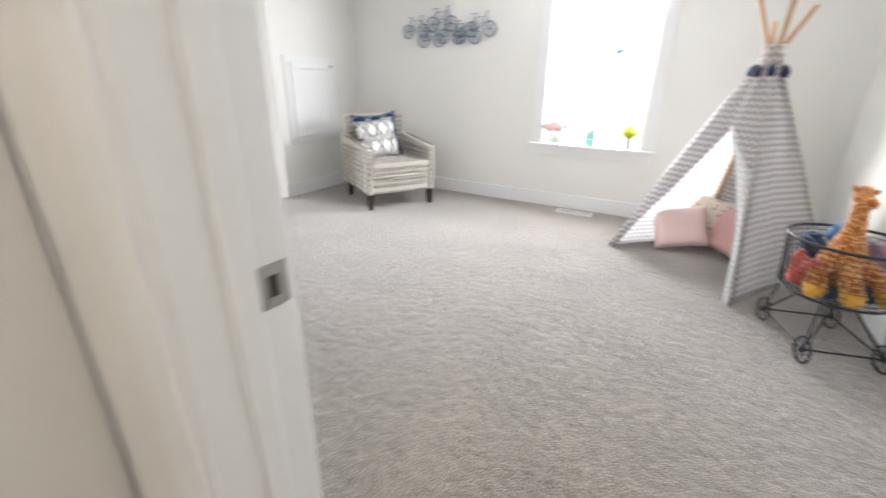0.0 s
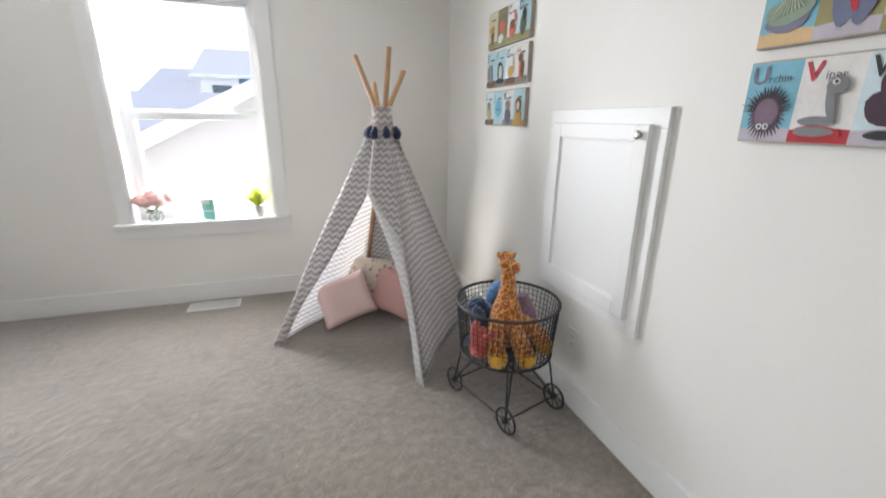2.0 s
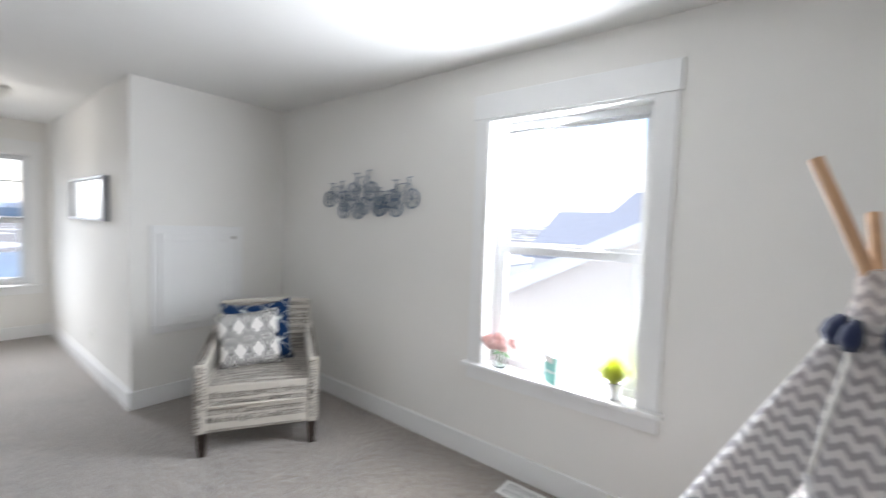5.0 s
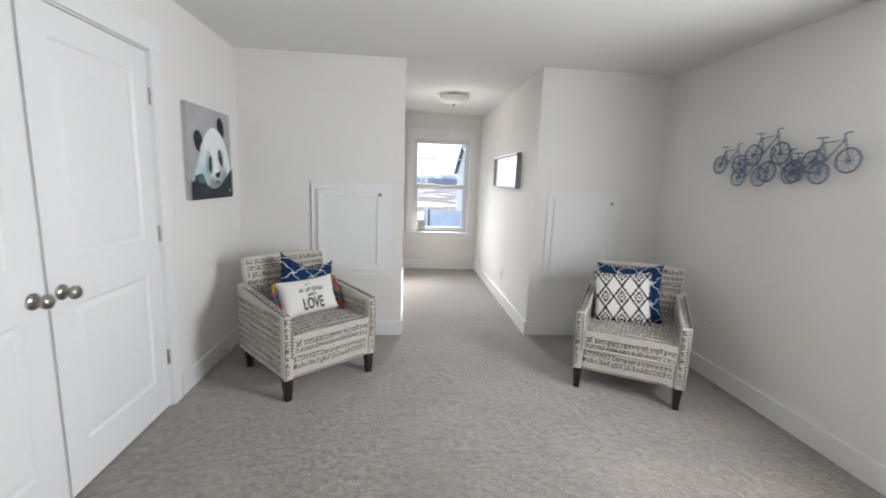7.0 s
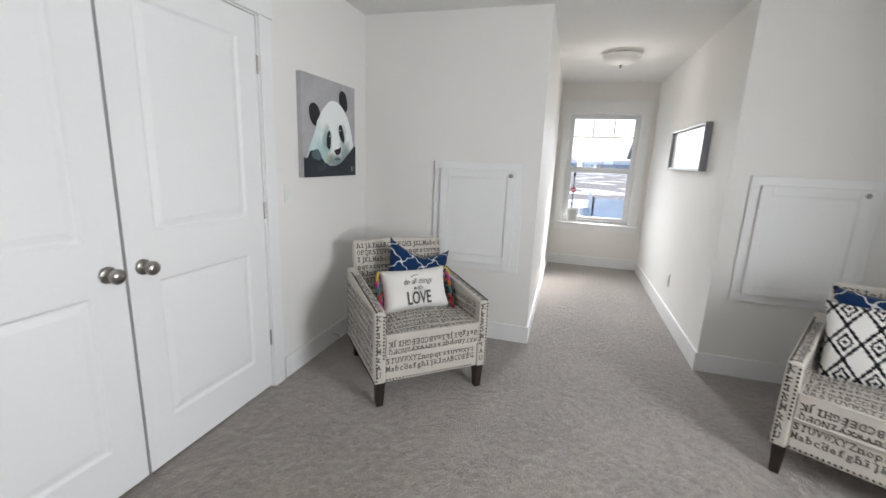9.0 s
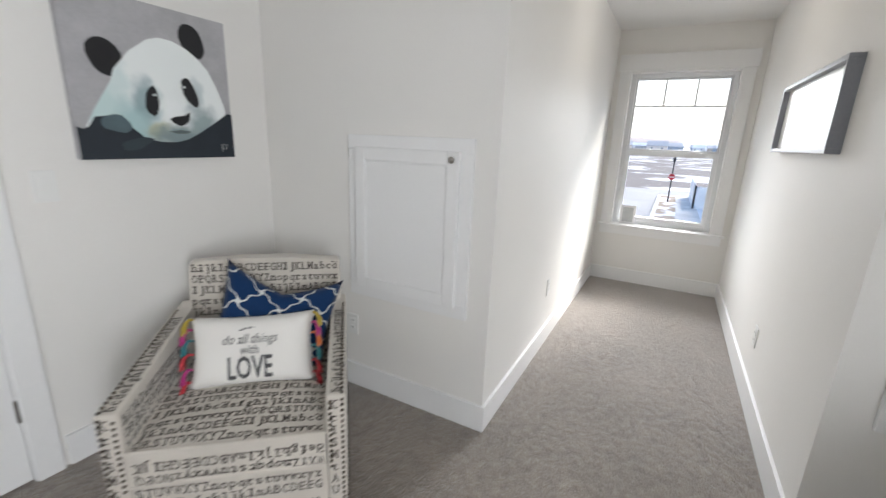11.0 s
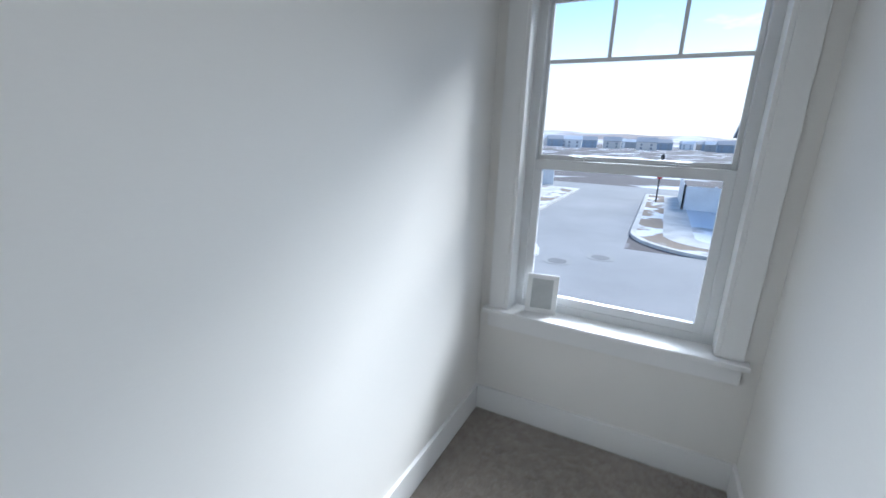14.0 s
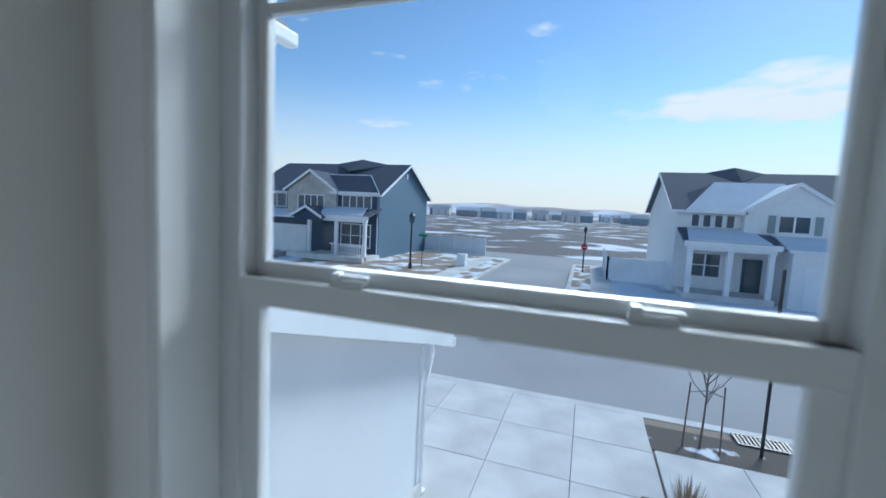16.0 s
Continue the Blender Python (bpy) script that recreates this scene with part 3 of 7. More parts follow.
def moulded_leaf(w, h):
    """A two-panel door face in x and z with sunk panels; its room side at y = 0, body behind."""
    bm = bmesh.new()
    t = 0.035
    st = 0.125
    zs = [0.20, 0.83, 1.03, h - 0.12]
    boxes((0, st, -t, 0, 0, h), (w - st, w, -t, 0, 0, h), (st, w - st, -t, 0, 0, zs[0]), (st, w - st, -t, 0, zs[1], zs[2]), (st, w - st, -t, 0, zs[3], h), bm=bm)
    for z0, z1 in ((zs[0], zs[1]), (zs[2], zs[3])):
        x0, x1 = st, w - st
        steps = ((0.0, 0.0), (0.012, -0.010), (0.020, -0.010), (0.045, -0.004))
        loops = [[bm.verts.new((xa, y, za)) for xa, za in ((x0 + d, z0 + d), (x1 - d, z0 + d), (x1 - d, z1 - d), (x0 + d, z1 - d))] for d, y in steps]
        for a, b in zip(loops, loops[1:]):
            for i in range(4):
                bm.faces.new((a[i], a[(i + 1) % 4], b[(i + 1) % 4], b[i]))
        bm.faces.new(loops[-1])
    return bm


def knob(parent, x, z, material=NICKEL):
    m = Matrix.Translation((x, 0, z)) @ Matrix.Rotation(radians(-90), 4, "X")
    part("door_handle", lathe([(0.032, 0.0), (0.032, 0.006), (0.026, 0.010), (0.012, 0.014), (0.011, 0.030), (0.020, 0.036), (0.028, 0.046), (0.029, 0.056), (0.022, 0.066), (0.008, 0.069)], 28, m), material, parent, "satin nickel round door knob", smooth=True)


MEET = -1.565
for nm, x0, x1, kx, hx in (("door_1", MEET + 0.0065, KX1 - 0.003, 0.06, None), ("door_2", KX0 + 0.003, MEET - 0.0065, None, 0)):
    d = thing(nm, "white moulded two-panel closet door, closed", "door", pose(x0, YS - 0.004, 0.012), kind="structure")
    w = x1 - x0
    part("door_panel", moulded_leaf(w, DZ - 0.016), TRIM, d)
    knob(d, 0.062 if kx else w - 0.062, 0.90)
    for z in (0.305, 1.05, 1.80):
        hinge_x = 0.0 if hx == 0 else w
        part("hinge", lathe([(0.006, 0), (0.006, 0.088), (0.004, 0.092)], 10, Matrix.Translation((hinge_x, 0.006, z - 0.045))), NICKEL, d, "satin nickel butt hinge")


# ---- access panels ----
def access_panel(m, w=0.675, h=0.815, z0=0.54):
    """A cased attic hatch in the knee wall: x across, face towards -y."""
    p = thing("access_panel", "white painted attic access panel with small knob", "access panel", m, group="attic access panels")
    c = 0.068
    part("casing_side", boxes((0, c, -0.02, 0, z0 + c, z0 + h - c), bevel=0.003), TRIM, p)
    part("casing_side", boxes((w - c, w, -0.02, 0, z0 + c, z0 + h - c), bevel=0.003), TRIM, p)
    part("casing_top", boxes((0, w, -0.02, 0, z0 + h - c, z0 + h), bevel=0.003), TRIM, p)
    part("casing_bottom", boxes((0, w, -0.02, 0, z0, z0 + c), bevel=0.003), TRIM, p)
    a, b, lo, hi = c - 0.012, w - c + 0.012, z0 + c - 0.012, z0 + h - c + 0.012
    s = 0.058
    door = part("door", boxes((a + s - 0.004, b - s + 0.004, -0.032, -0.022, lo + s - 0.004, hi - s + 0.004)), TRIM, p)
    part("stile", boxes((a, a + s, -0.042, -0.021, lo, hi), bevel=0.003), TRIM, door)
    part("stile", boxes((b - s, b, -0.042, -0.021, lo, hi), bevel=0.003), TRIM, door)
    part("rail", boxes((a + s, b - s, -0.042, -0.021, hi - s, hi), bevel=0.003), TRIM, door)
    part("rail", boxes((a + s, b - s, -0.042, -0.021, lo, lo + s), bevel=0.003), TRIM, door)
    part("bead", boxes((a + s, a + s + 0.008, -0.036, -0.032, lo + s, hi - s), (b - s - 0.008, b - s, -0.036, -0.032, lo + s, hi - s), (a + s, b - s, -0.036, -0.032, hi - s - 0.008, hi - s), (a + s, b - s, -0.036, -0.032, lo + s, lo + s + 0.008), bevel=0.002), TRIM, door)
    km = Matrix.Translation((b - 0.032, -0.042, hi - 0.034)) @ Matrix.Rotation(radians(90), 4, "X")
    part("knob", lathe([(0.009, 0), (0.009, 0.002), (0.005, 0.004), (0.006, 0.007), (0.014, 0.010), (0.015, 0.014), (0.010, 0.018), (0.004, 0.019)], 20, km), NICKEL, door, "small chrome knob", smooth=True)
    return p


hatch = access_panel(pose(XE, 2.918, -0.006, 0, 0, -90))
copy_thing(hatch, pose(XW, 1.288, 0.014, 0, 0, 90))
copy_thing(hatch, pose(XW, 3.370, 0, 0, 0, 90))


# ---- armchairs ----
ROW_A, ROW_B = "ABCDEFGHIJKLMabcdefghijklm", "NOPQRSTUVWXYZnopqrstuvwxyz"


GLYPHS = {}
FEET = {c: f for cs, f in (("AHKMNRXhkmnx", (0.12, 0.88)), ("FIPTYfilpqr", (0.45,)), ("VWvwy", ())) for c in cs for f in (f,)}
CAPS = {c: f for cs, f in (("HKMNUVWXYuvwxy", (0.12, 0.88)), ("Iijmnprk", (0.25,)), ("bdhkl", (0.2,))) for c in cs for f in (f,)}


def glyph(c, size):
    """One slab-serif typewriter letter as points and faces, set in a cell of one width."""
    if (c, size) in GLYPHS:
        return GLYPHS[c, size]
    bm = text(c, size, Matrix(), bold=size * 0.018)
    xs, ys = [v.co.x for v in bm.verts], [v.co.y for v in bm.verts]
    x0, x1, top = min(xs), max(xs), max(ys)
    bar = size * 0.055
    for k, y in [(k, 0.0) for k in FEET.get(c, ())] + [(k, top - bar * 2) for k in CAPS.get(c, ())]:
        x = x0 + (x1 - x0) * k
        bm.faces.new([bm.verts.new((x + dx * size * 0.15, y + dy, 0)) for dx, dy in ((-1, 0), (1, 0), (1, bar * 2), (-1, bar * 2))])
    wide = size * 0.56
    fit = min(1.25, wide * 0.96 / max(x1 - x0 + size * 0.1, 1e-4))
    mid = (x0 + x1) / 2
    bm.verts.index_update()
    GLYPHS[c, size] = [Vector(((v.co.x - mid) * fit + wide / 2, v.co.y, 0)) for v in bm.verts], [[v.index for v in f.verts] for f in bm.faces]
    bm.free()
    return GLYPHS[c, size]


def print_rows(m, width, height, first=0, pitch=0.047, size=0.047):
    """Lines of a typewriter alphabet that fill a flat of cloth, width by height from m's corner."""
    bm = bmesh.new()
    cell = size * 0.56
    for i in range(int((height - 0.006) / pitch)):
        line = (ROW_A, ROW_B)[(i + first) % 2] * 3
        start = (i * 7 + first * 5) % 26
        for k in range(int((width - 0.004) / cell)):
            pts, faces = glyph(line[start + k], size)
            at = m @ Matrix.Translation((0.004 + k * cell, height - 0.006 - (i + 0.78) * pitch, 0))
            vs = [bm.verts.new(at @ p) for p in pts]
            for f in faces:
                bm.faces.new([vs[j] for j in f])
    return bm


def clip_to(bm, m, width, height):
    """Cuts letters that run over the cloth's edges."""
    inv = m.inverted()
    gone = [f for f in bm.faces if not (0.002 < (inv @ f.calc_center_median()).x < width - 0.002)]
    bmesh.ops.delete(bm, geom=gone, context="FACES")
    return bm


def cloth_print(parent, m, width, height, first=0):
    bm = print_rows(m, width, height, first)
    tagged(part("printed_letters", clip_to(bm, m, width, height), INK, parent, "dark brown typewriter alphabet print"), kind="stuff")


def plane(o, xa, ya):
    """A frame at o with x along xa and y along ya."""
    x, y = Vector(xa).normalized(), Vector(ya).normalized()
    z = x.cross(y)
    return Matrix(((x.x, y.x, z.x, o[0]), (x.y, y.y, z.y, o[1]), (x.z, y.z, z.z, o[2]), (0, 0, 0, 1)))


def loft(sections, bevel=0.012):
    """A closed body through outlines of equal length."""
    bm = bmesh.new()
    rings = [[bm.verts.new(p) for p in s] for s in sections]
    for a, b in zip(rings, rings[1:]):
        for i in range(len(a)):
            j = (i + 1) % len(a)
            bm.faces.new((a[i], a[j], b[j], b[i]))
    bm.faces.new(rings[0][::-1])
    bm.faces.new(rings[-1])
    if bevel:
        bmesh.ops.bevel(bm, geom=bm.edges[:], offset=bevel, segments=3, affect="EDGES", profile=0.6)
    return bm


def armchair(m, label):
    """Track-arm chair: width in x, front towards -y."""
    c = thing("armchair", label, "armchair", m, group="alphabet armchairs")
    W, D = 0.35, 0.37
    z0, zr, za, zb = 0.15, 0.30, 0.565, 0.825
    aw = 0.062
    # front rail and seat deck
    rail = part("seat_frame", boxes((-W + aw, W - aw, -D + 0.012, D - 0.06, z0, zr), bevel=0.01), LINEN, c, "cream linen seat rail with alphabet print")
    cloth_print(rail, plane((-W + aw, -D + 0.0108, z0 + 0.005), (1, 0, 0), (0, 0, 1)), 2 * (W - aw), zr - z0 - 0.005, 1)
    # arms: upright slabs, a little lower in front than behind
    for s in (-1, 1):
        xi, xo = s * (W - aw), s * W
        lo, hi = min(xi, xo), max(xi, xo)
        prof = [(-D, z0), (D - 0.03, z0), (D - 0.03, 0.64), (D - 0.12, 0.625), (-D, za)]
        arm = part("arm", loft([[(lo, y, z) for y, z in prof], [(hi, y, z) for y, z in prof]], 0.012), LINEN, c, "cream linen arm with alphabet print")
        cloth_print(arm, plane((lo + 0.006, -D - 0.0012, z0 + 0.005), (1, 0, 0), (0, 0, 1)), aw - 0.012, za - z0 - 0.01, 2)
        if s < 0:
            out_m, in_m = plane((lo - 0.0012, D - 0.04, z0 + 0.01), (0, -1, 0), (0, 0, 1)), plane((hi + 0.0012, -D + 0.02, 0.36), (0, 1, 0), (0, 0, 1))
        else:
            out_m, in_m = plane((hi + 0.0012, -D + 0.01, z0 + 0.01), (0, 1, 0), (0, 0, 1)), plane((lo - 0.0012, D - 0.16, 0.36), (0, -1, 0), (0, 0, 1))
        cloth_print(arm, out_m, 0.68, za - z0 - 0.01, 3 + s)
        cloth_print(arm, in_m, 0.54, za - 0.37, 5 + s)
        cloth_print(arm, plane((hi - 0.002, -D + 0.01, za + 0.0028), (0, 2 * D - 0.12, 0.0605), (-1, 0, 0)), 0.58, 0.0535, 8)
        nails = bmesh.new()
        spots = [(s * (W - 0.012), -D - 0.001, z0 + 0.02 + 0.02 * i) for i in range(20)] + [(s * (W - aw + 0.012), -D - 0.001, zr + 0.02 * i) for i in range(13)]
        spots += [(s * (W - 0.012), -D + 0.01 + 0.0225 * i, za + 0.004 + 0.0021 * i) for i in range(28)]
        spots += [(s * (W + 0.001), -D + 0.012 + 0.02 * i, z0 + 0.014) for i in range(34)]
        for p in spots:
            bmesh.ops.create_icosphere(nails, subdivisions=1, radius=0.0062, matrix=Matrix.Translation(p))
        tagged(part("nail_trim", nails, NAIL, arm, "antique brass nailhead trim", smooth=True), kind="stuff")
    nails = bmesh.new()
    for i in range(28):
        bmesh.ops.create_icosphere(nails, subdivisions=1, radius=0.0062, matrix=Matrix.Translation((-W + aw + 0.01 + 0.0195 * i, -D + 0.0115, z0 + 0.014)))
    tagged(part("nail_trim", nails, NAIL, rail, "antique brass nailhead trim", smooth=True), kind="stuff")
    # back: leans, wider than the seat
    tilt = 0.10
    crest = ((-W + 0.045, 0.28), (W - 0.025, 0.28), (W - 0.025, zb - 0.012), (0.12, zb), (-0.10, zb), (-W + 0.045, zb - 0.012))
    back = part("backrest", loft([[(x, D - 0.15 + tilt * (z - 0.3) / 0.5, z) for x, z in crest], [(x, D - 0.025 + tilt * (z - 0.3) / 0.5 * 0.5, z) for x, z in crest]], 0.02), LINEN, c, "cream linen backrest with alphabet print")
    up = Vector((0, tilt / 0.5, 1)).normalized()
    cloth_print(back, plane((-W + 0.055, D - 0.1515 + tilt * 0.10 / 0.5, 0.40), (1, 0, 0), up), 2 * W - 0.09, zb - 0.402, 4)
    # seat cushion: boxed, crowned
    cx, y0, y1, c0, c1 = W - aw - 0.004, -D + 0.002, D - 0.14, zr + 0.002, 0.43

    def crown(x, y):
        return 0.022 * max(0.0, 1 - (x / cx) ** 2) * max(0.0, 1 - ((y - (y0 + y1) / 2) / ((y1 - y0) / 2)) ** 4)

    bm = bmesh.new()
    n = 14
    top = [[bm.verts.new((-cx + 2 * cx * i / n, y0 + (y1 - y0) * j / n, c1 + crown(-cx + 2 * cx * i / n, y0 + (y1 - y0) * j / n))) for j in range(n + 1)] for i in range(n + 1)]
    for i in range(n):
        for j in range(n):
            bm.faces.new((top[i][j], top[i + 1][j], top[i + 1][j + 1], top[i][j + 1]))
    rim = [e for e in bm.edges if e.is_boundary]
    ext = bmesh.ops.extrude_edge_only(bm, edges=rim)["geom"]
    low = [g for g in ext if isinstance(g, bmesh.types.BMVert)]
    for v in low:
        v.co.z = c0
    bmesh.ops.contextual_create(bm, geom=[e for e in bm.edges if e.is_boundary])
    seat = part("seat_cushion", bm, LINEN, c, "cream linen box cushion with alphabet print")
    piping = [(-cx, y0, c1), (cx, y0, c1), (cx, y1, c1), (-cx, y1, c1)]
    part("piping", tube(piping, 0.006, 6, closed=True), LINEN, seat)
    part("piping", tube([(-cx, y0, c0 + 0.008), (cx, y0, c0 + 0.008)], 0.006, 6), LINEN, seat)
    cloth_print(seat, plane((-cx, y0, c1 + 0.0018), (1, 0, 0), (0, 1, 0)), 2 * cx, 0.575, 6)
    for ob in seat.children:
        if ob.name.startswith("printed_letters"):
            for v in ob.data.vertices:
                v.co.z += crown(v.co.x, v.co.y)
    cloth_print(seat, plane((cx, y0 - 0.0016, c1 - 0.004), (-1, 0, 0), (0, 0, -1)), 2 * cx, c1 - c0 - 0.004, 7)
    for x, y in ((-0.312, -0.33), (0.312, -0.33), (-0.29, 0.32), (0.29, 0.32)):
        leg = loft([[(x + a * 0.019, y + b * 0.019, 0) for a, b in ((-1, -1), (1, -1), (1, 1), (-1, 1))], [(x + a * 0.028, y + b * 0.028, z0) for a, b in ((-1, -1), (1, -1), (1, 1), (-1, 1))]], 0.003)
        part("leg", leg, DARK_WOOD, c, "dark espresso tapered wooden leg")
    return c


NAIL = surface("antique_brass_nailhead", (0.09, 0.07, 0.05), (0.05, 0.04, 0.03), rough=0.35, metal=0.9, bump=0)
CH1, CH2 = pose(-2.837, 1.387, 0, 0, 0, 131), pose(-2.660, 3.776, 0, 0, 0, 59)
chair = armchair(CH1, "cream alphabet-print armchair with nailhead trim and dark legs")
copy_thing(chair, CH2)


def pillow(name, label, m, w, h, t, material, seed=0, category="pillow", chop=0.0):
    p = thing(name, label, category, m)
    part("cover", cushion(w, h, t, seed=seed, chop=chop), material, p, smooth=True)
    return p


pillow("throw_pillow", "navy blue trellis-patterned throw pillow propped on one corner", CH1 @ pose(0.070, 0.115, 0.605, -18, 15, 4), 0.46, 0.45, 0.13, TRELLIS, 1, chop=0.085)
love = pillow("lumbar_pillow", "white lumbar pillow lettered love with coloured tassels", CH1 @ pose(0.008, -0.01, 0.560, -24, -1, 0), 0.45, 0.27, 0.13, WHITE_CLOTH, 2)
LETTER = surface("charcoal_print", (0.06, 0.06, 0.065), (0.12, 0.12, 0.12), rough=0.9, scale=300, bump=0)
for s, size, z, sh, bold in (("do all things", 0.050, 0.026, 0.25, 0.0), ("with", 0.046, -0.012, 0.0, 0.0), ("LOVE", 0.112, -0.098, 0.0, 0.002)):
    bm = text(s, size, plane((0.0, 0, z), (1, 0, 0), (0, 0, 1)), align="CENTER", shear=sh, bold=bold)
    for v in bm.verts:
        v.co.x *= 0.58 if s == "LOVE" else 0.78
        u, w = v.co.x / 0.225, v.co.z / 0.135
        v.co.y = -0.065 * max((1 - u ** 4) * (1 - w ** 4), 0) ** 0.45 * 1.06 - 0.003
    part("lettering", bm, LETTER, love, "charcoal hand-lettered print")
bm = bmesh.new()
for i in range(7):
    a = -0.9 + 0.3 * i
    boxes((-0.006, 0.006, -0.0625, -0.0620, -0.003, 0.003), bm=bm)
    bmesh.ops.translate(bm, verts=bm.verts[-8:], vec=(0.055 * math.sin(a), 0, 0.042 + 0.040 * math.cos(a)))
part("lettering", bm, LETTER, love)
TASSELS = [surface("tassel_" + nm, c, rough=0.95, scale=200, bump=0.5, sheen=0.3) for nm, c in (("red", (0.42, 0.03, 0.04)), ("teal", (0.02, 0.15, 0.17)), ("mustard", (0.45, 0.33, 0.04)), ("magenta", (0.40, 0.03, 0.18)), ("orange", (0.55, 0.14, 0.03)))]
HUE_NAMES = ("red", "teal", "mustard", "magenta", "orange")
rk = random.Random(8)
for s in (-1, 1):
    for i, (z, hue) in enumerate(((0.122, 2), (0.085, 3), (0.045, 4 if s > 0 else 1), (-0.005, 1 if s > 0 else 0), (-0.060, 0 if s > 0 else 3), (-0.105, 0))):
        out = rk.uniform(0.9, 1.3)
        bm = tube([(s * 0.205, 0, z), (s * 0.225, -0.006, z + 0.004), (s * (0.222 + 0.012 * out), -0.012, z - 0.010), (s * (0.222 + 0.017 * out), -0.014, z - 0.026), (s * (0.220 + 0.018 * out), -0.014, z - 0.038)], [0.003, 0.006, 0.008, 0.010, 0.012], 9)
        for k in range(7):
            a = 0.9 * k
            tube([(s * (0.222 + 0.016 * out), -0.014, z - 0.022), (s * (0.221 + 0.018 * out) + 0.010 * math.cos(a), -0.014 + 0.009 * math.sin(a), z - 0.048 - 0.004 * (k % 3))], [0.005, 0.0025], 5, bm=bm)
        part("tassel", bm, TASSELS[hue], love, HUE_NAMES[hue] + " yarn tassel", smooth=True)
pillow("throw_pillow", "navy blue trellis-patterned square pillow against the backrest", CH2 @ pose(-0.045, 0.12, 0.63, -17, -4, 0), 0.47, 0.45, 0.13, TRELLIS, 3, chop=0.02)
pillow("throw_pillow", "white pillow with black woven ikat diamonds", CH2 @ pose(-0.085, 0.012, 0.605, -20, -6, 0), 0.40, 0.40, 0.12, IKAT, 4)

# ---- play tent ----
tent = thing("play_tent", "grey and white chevron canvas teepee on wooden poles", "play tent")
CORN = [Vector((-0.426, 3.594, 0)), Vector((0.311, 2.961, 0)), Vector((0.885, 3.690, 0)), Vector((0.200, 4.320, 0))]
MID = Vector((0.268, 3.652, 0))
TOP = 1.25


def tent_point(i, s, t, puff=0.0):
    a, b = CORN[i], CORN[(i + 1) % 4]
    ta, tb = MID + (a - MID) * 0.10 + Vector((0, 0, TOP)), MID + (b - MID) * 0.10 + Vector((0, 0, TOP))
    base, crest = a.lerp(b, s), ta.lerp(tb, s)
    p = base.lerp(crest, t)
    out = (base - MID)
    out.z = 0
    out.normalize()
    sag = -0.055 * math.sin(math.pi * s) * (1 - t) ** 0.8 * (0.4 + 0.6 * math.sin(math.pi * min(1, t + 0.15)))
    fold = 0.006 * math.sin(17 * s + 5 * t) * math.sin(math.pi * s)
    return p + out * (sag + fold + puff), ((s - 0.5) * (a - b).length * (1 - 0.90 * t), t * 1.36)


def sheet(fn, ns, nt, thick=0.003):
    bm = bmesh.new()
    layer = bm.loops.layers.uv.new("UVMap")
    g = [[fn(i / ns, j / nt) for j in range(nt + 1)] for i in range(ns + 1)]
    v = [[bm.verts.new(p[0]) for p in row] for row in g]
    for i in range(ns):
        for j in range(nt):
            q = ((i, j), (i + 1, j), (i + 1, j + 1), (i, j + 1))
            f = bm.faces.new([v[a][b] for a, b in q])
            for lp, (a, b) in zip(f.loops, q):
                lp[layer].uv = g[a][b][1]
    bmesh.ops.recalc_face_normals(bm, faces=bm.faces[:])
    bmesh.ops.solidify(bm, geom=bm.faces[:], thickness=thick)
    return bm


for i in (1, 2, 3):
    part("side_panel", sheet(lambda s, t, i=i: tent_point(i, s, t), 12, 26), CHEVRON, tent, smooth=True)
SPLIT = 0.735


def flap(side):
    def fn(s, t):
        k = min(t / SPLIT, 1.0)
        e = (0.055 + 0.445 * k ** 2.1) if side < 0 else (0.03 + 0.47 * k ** 3.6)
        q = s * e
        curl = 0.030 * math.sin(math.pi * s) * (1 - k)
        return tent_point(0, q if side < 0 else 1 - q, t, curl + 0.02 * math.sin(math.pi * t))
    return fn


part("flap", sheet(flap(-1), 8, 30), CHEVRON, tent, "chevron door flap drawn open", smooth=True)
right = part("flap", sheet(flap(1), 8, 30), CHEVRON, tent, "chevron door flap drawn open", smooth=True)


def turned_edge(s, t):
    """The flap's free edge folded back on itself, showing the reverse of the cloth."""
    k = t
    e = 0.03 + 0.47 * k ** 3.6
    w = min(0.10 + 0.13 * math.sin(math.pi * min(1.0, 0.2 + 0.75 * k)), 0.9 * e + 0.02) * (1 - 0.6 * k ** 6)
    q = max(e + 0.012 - s * w, 0.004)
    curl = 0.030 * math.sin(math.pi * min(q / e, 1.0)) * (1 - k)
    return tent_point(0, 1 - q, t * SPLIT, curl + 0.016 + 0.010 * math.sin(math.pi * s) + 0.02 * math.sin(math.pi * t * SPLIT))


part("turned_edge", sheet(turned_edge, 6, 24), CHEVRON_BACK, right, "pale reverse side of the folded flap edge", smooth=True)
part("seam", tube([tent_point(0, 0.5, SPLIT + (1 - SPLIT) * i / 6)[0] + Vector((-0.012, -0.012, 0)) for i in range(7)], 0.005, 6), WHITE_CLOTH, tent)
for i in range(4):
    part("seam", tube([tent_point(i, 0.0, 0.02 + 0.97 * k / 8)[0] for k in range(9)], 0.006, 6), WHITE_CLOTH, tent)
bm = bmesh.new()
layer = bm.loops.layers.uv.new("UVMap")
hs = [(0.074, TOP - 0.02), (0.058, TOP + 0.02), (0.056, TOP + 0.06), (0.050, TOP + 0.115), (0.044, TOP + 0.12)]
rings = []
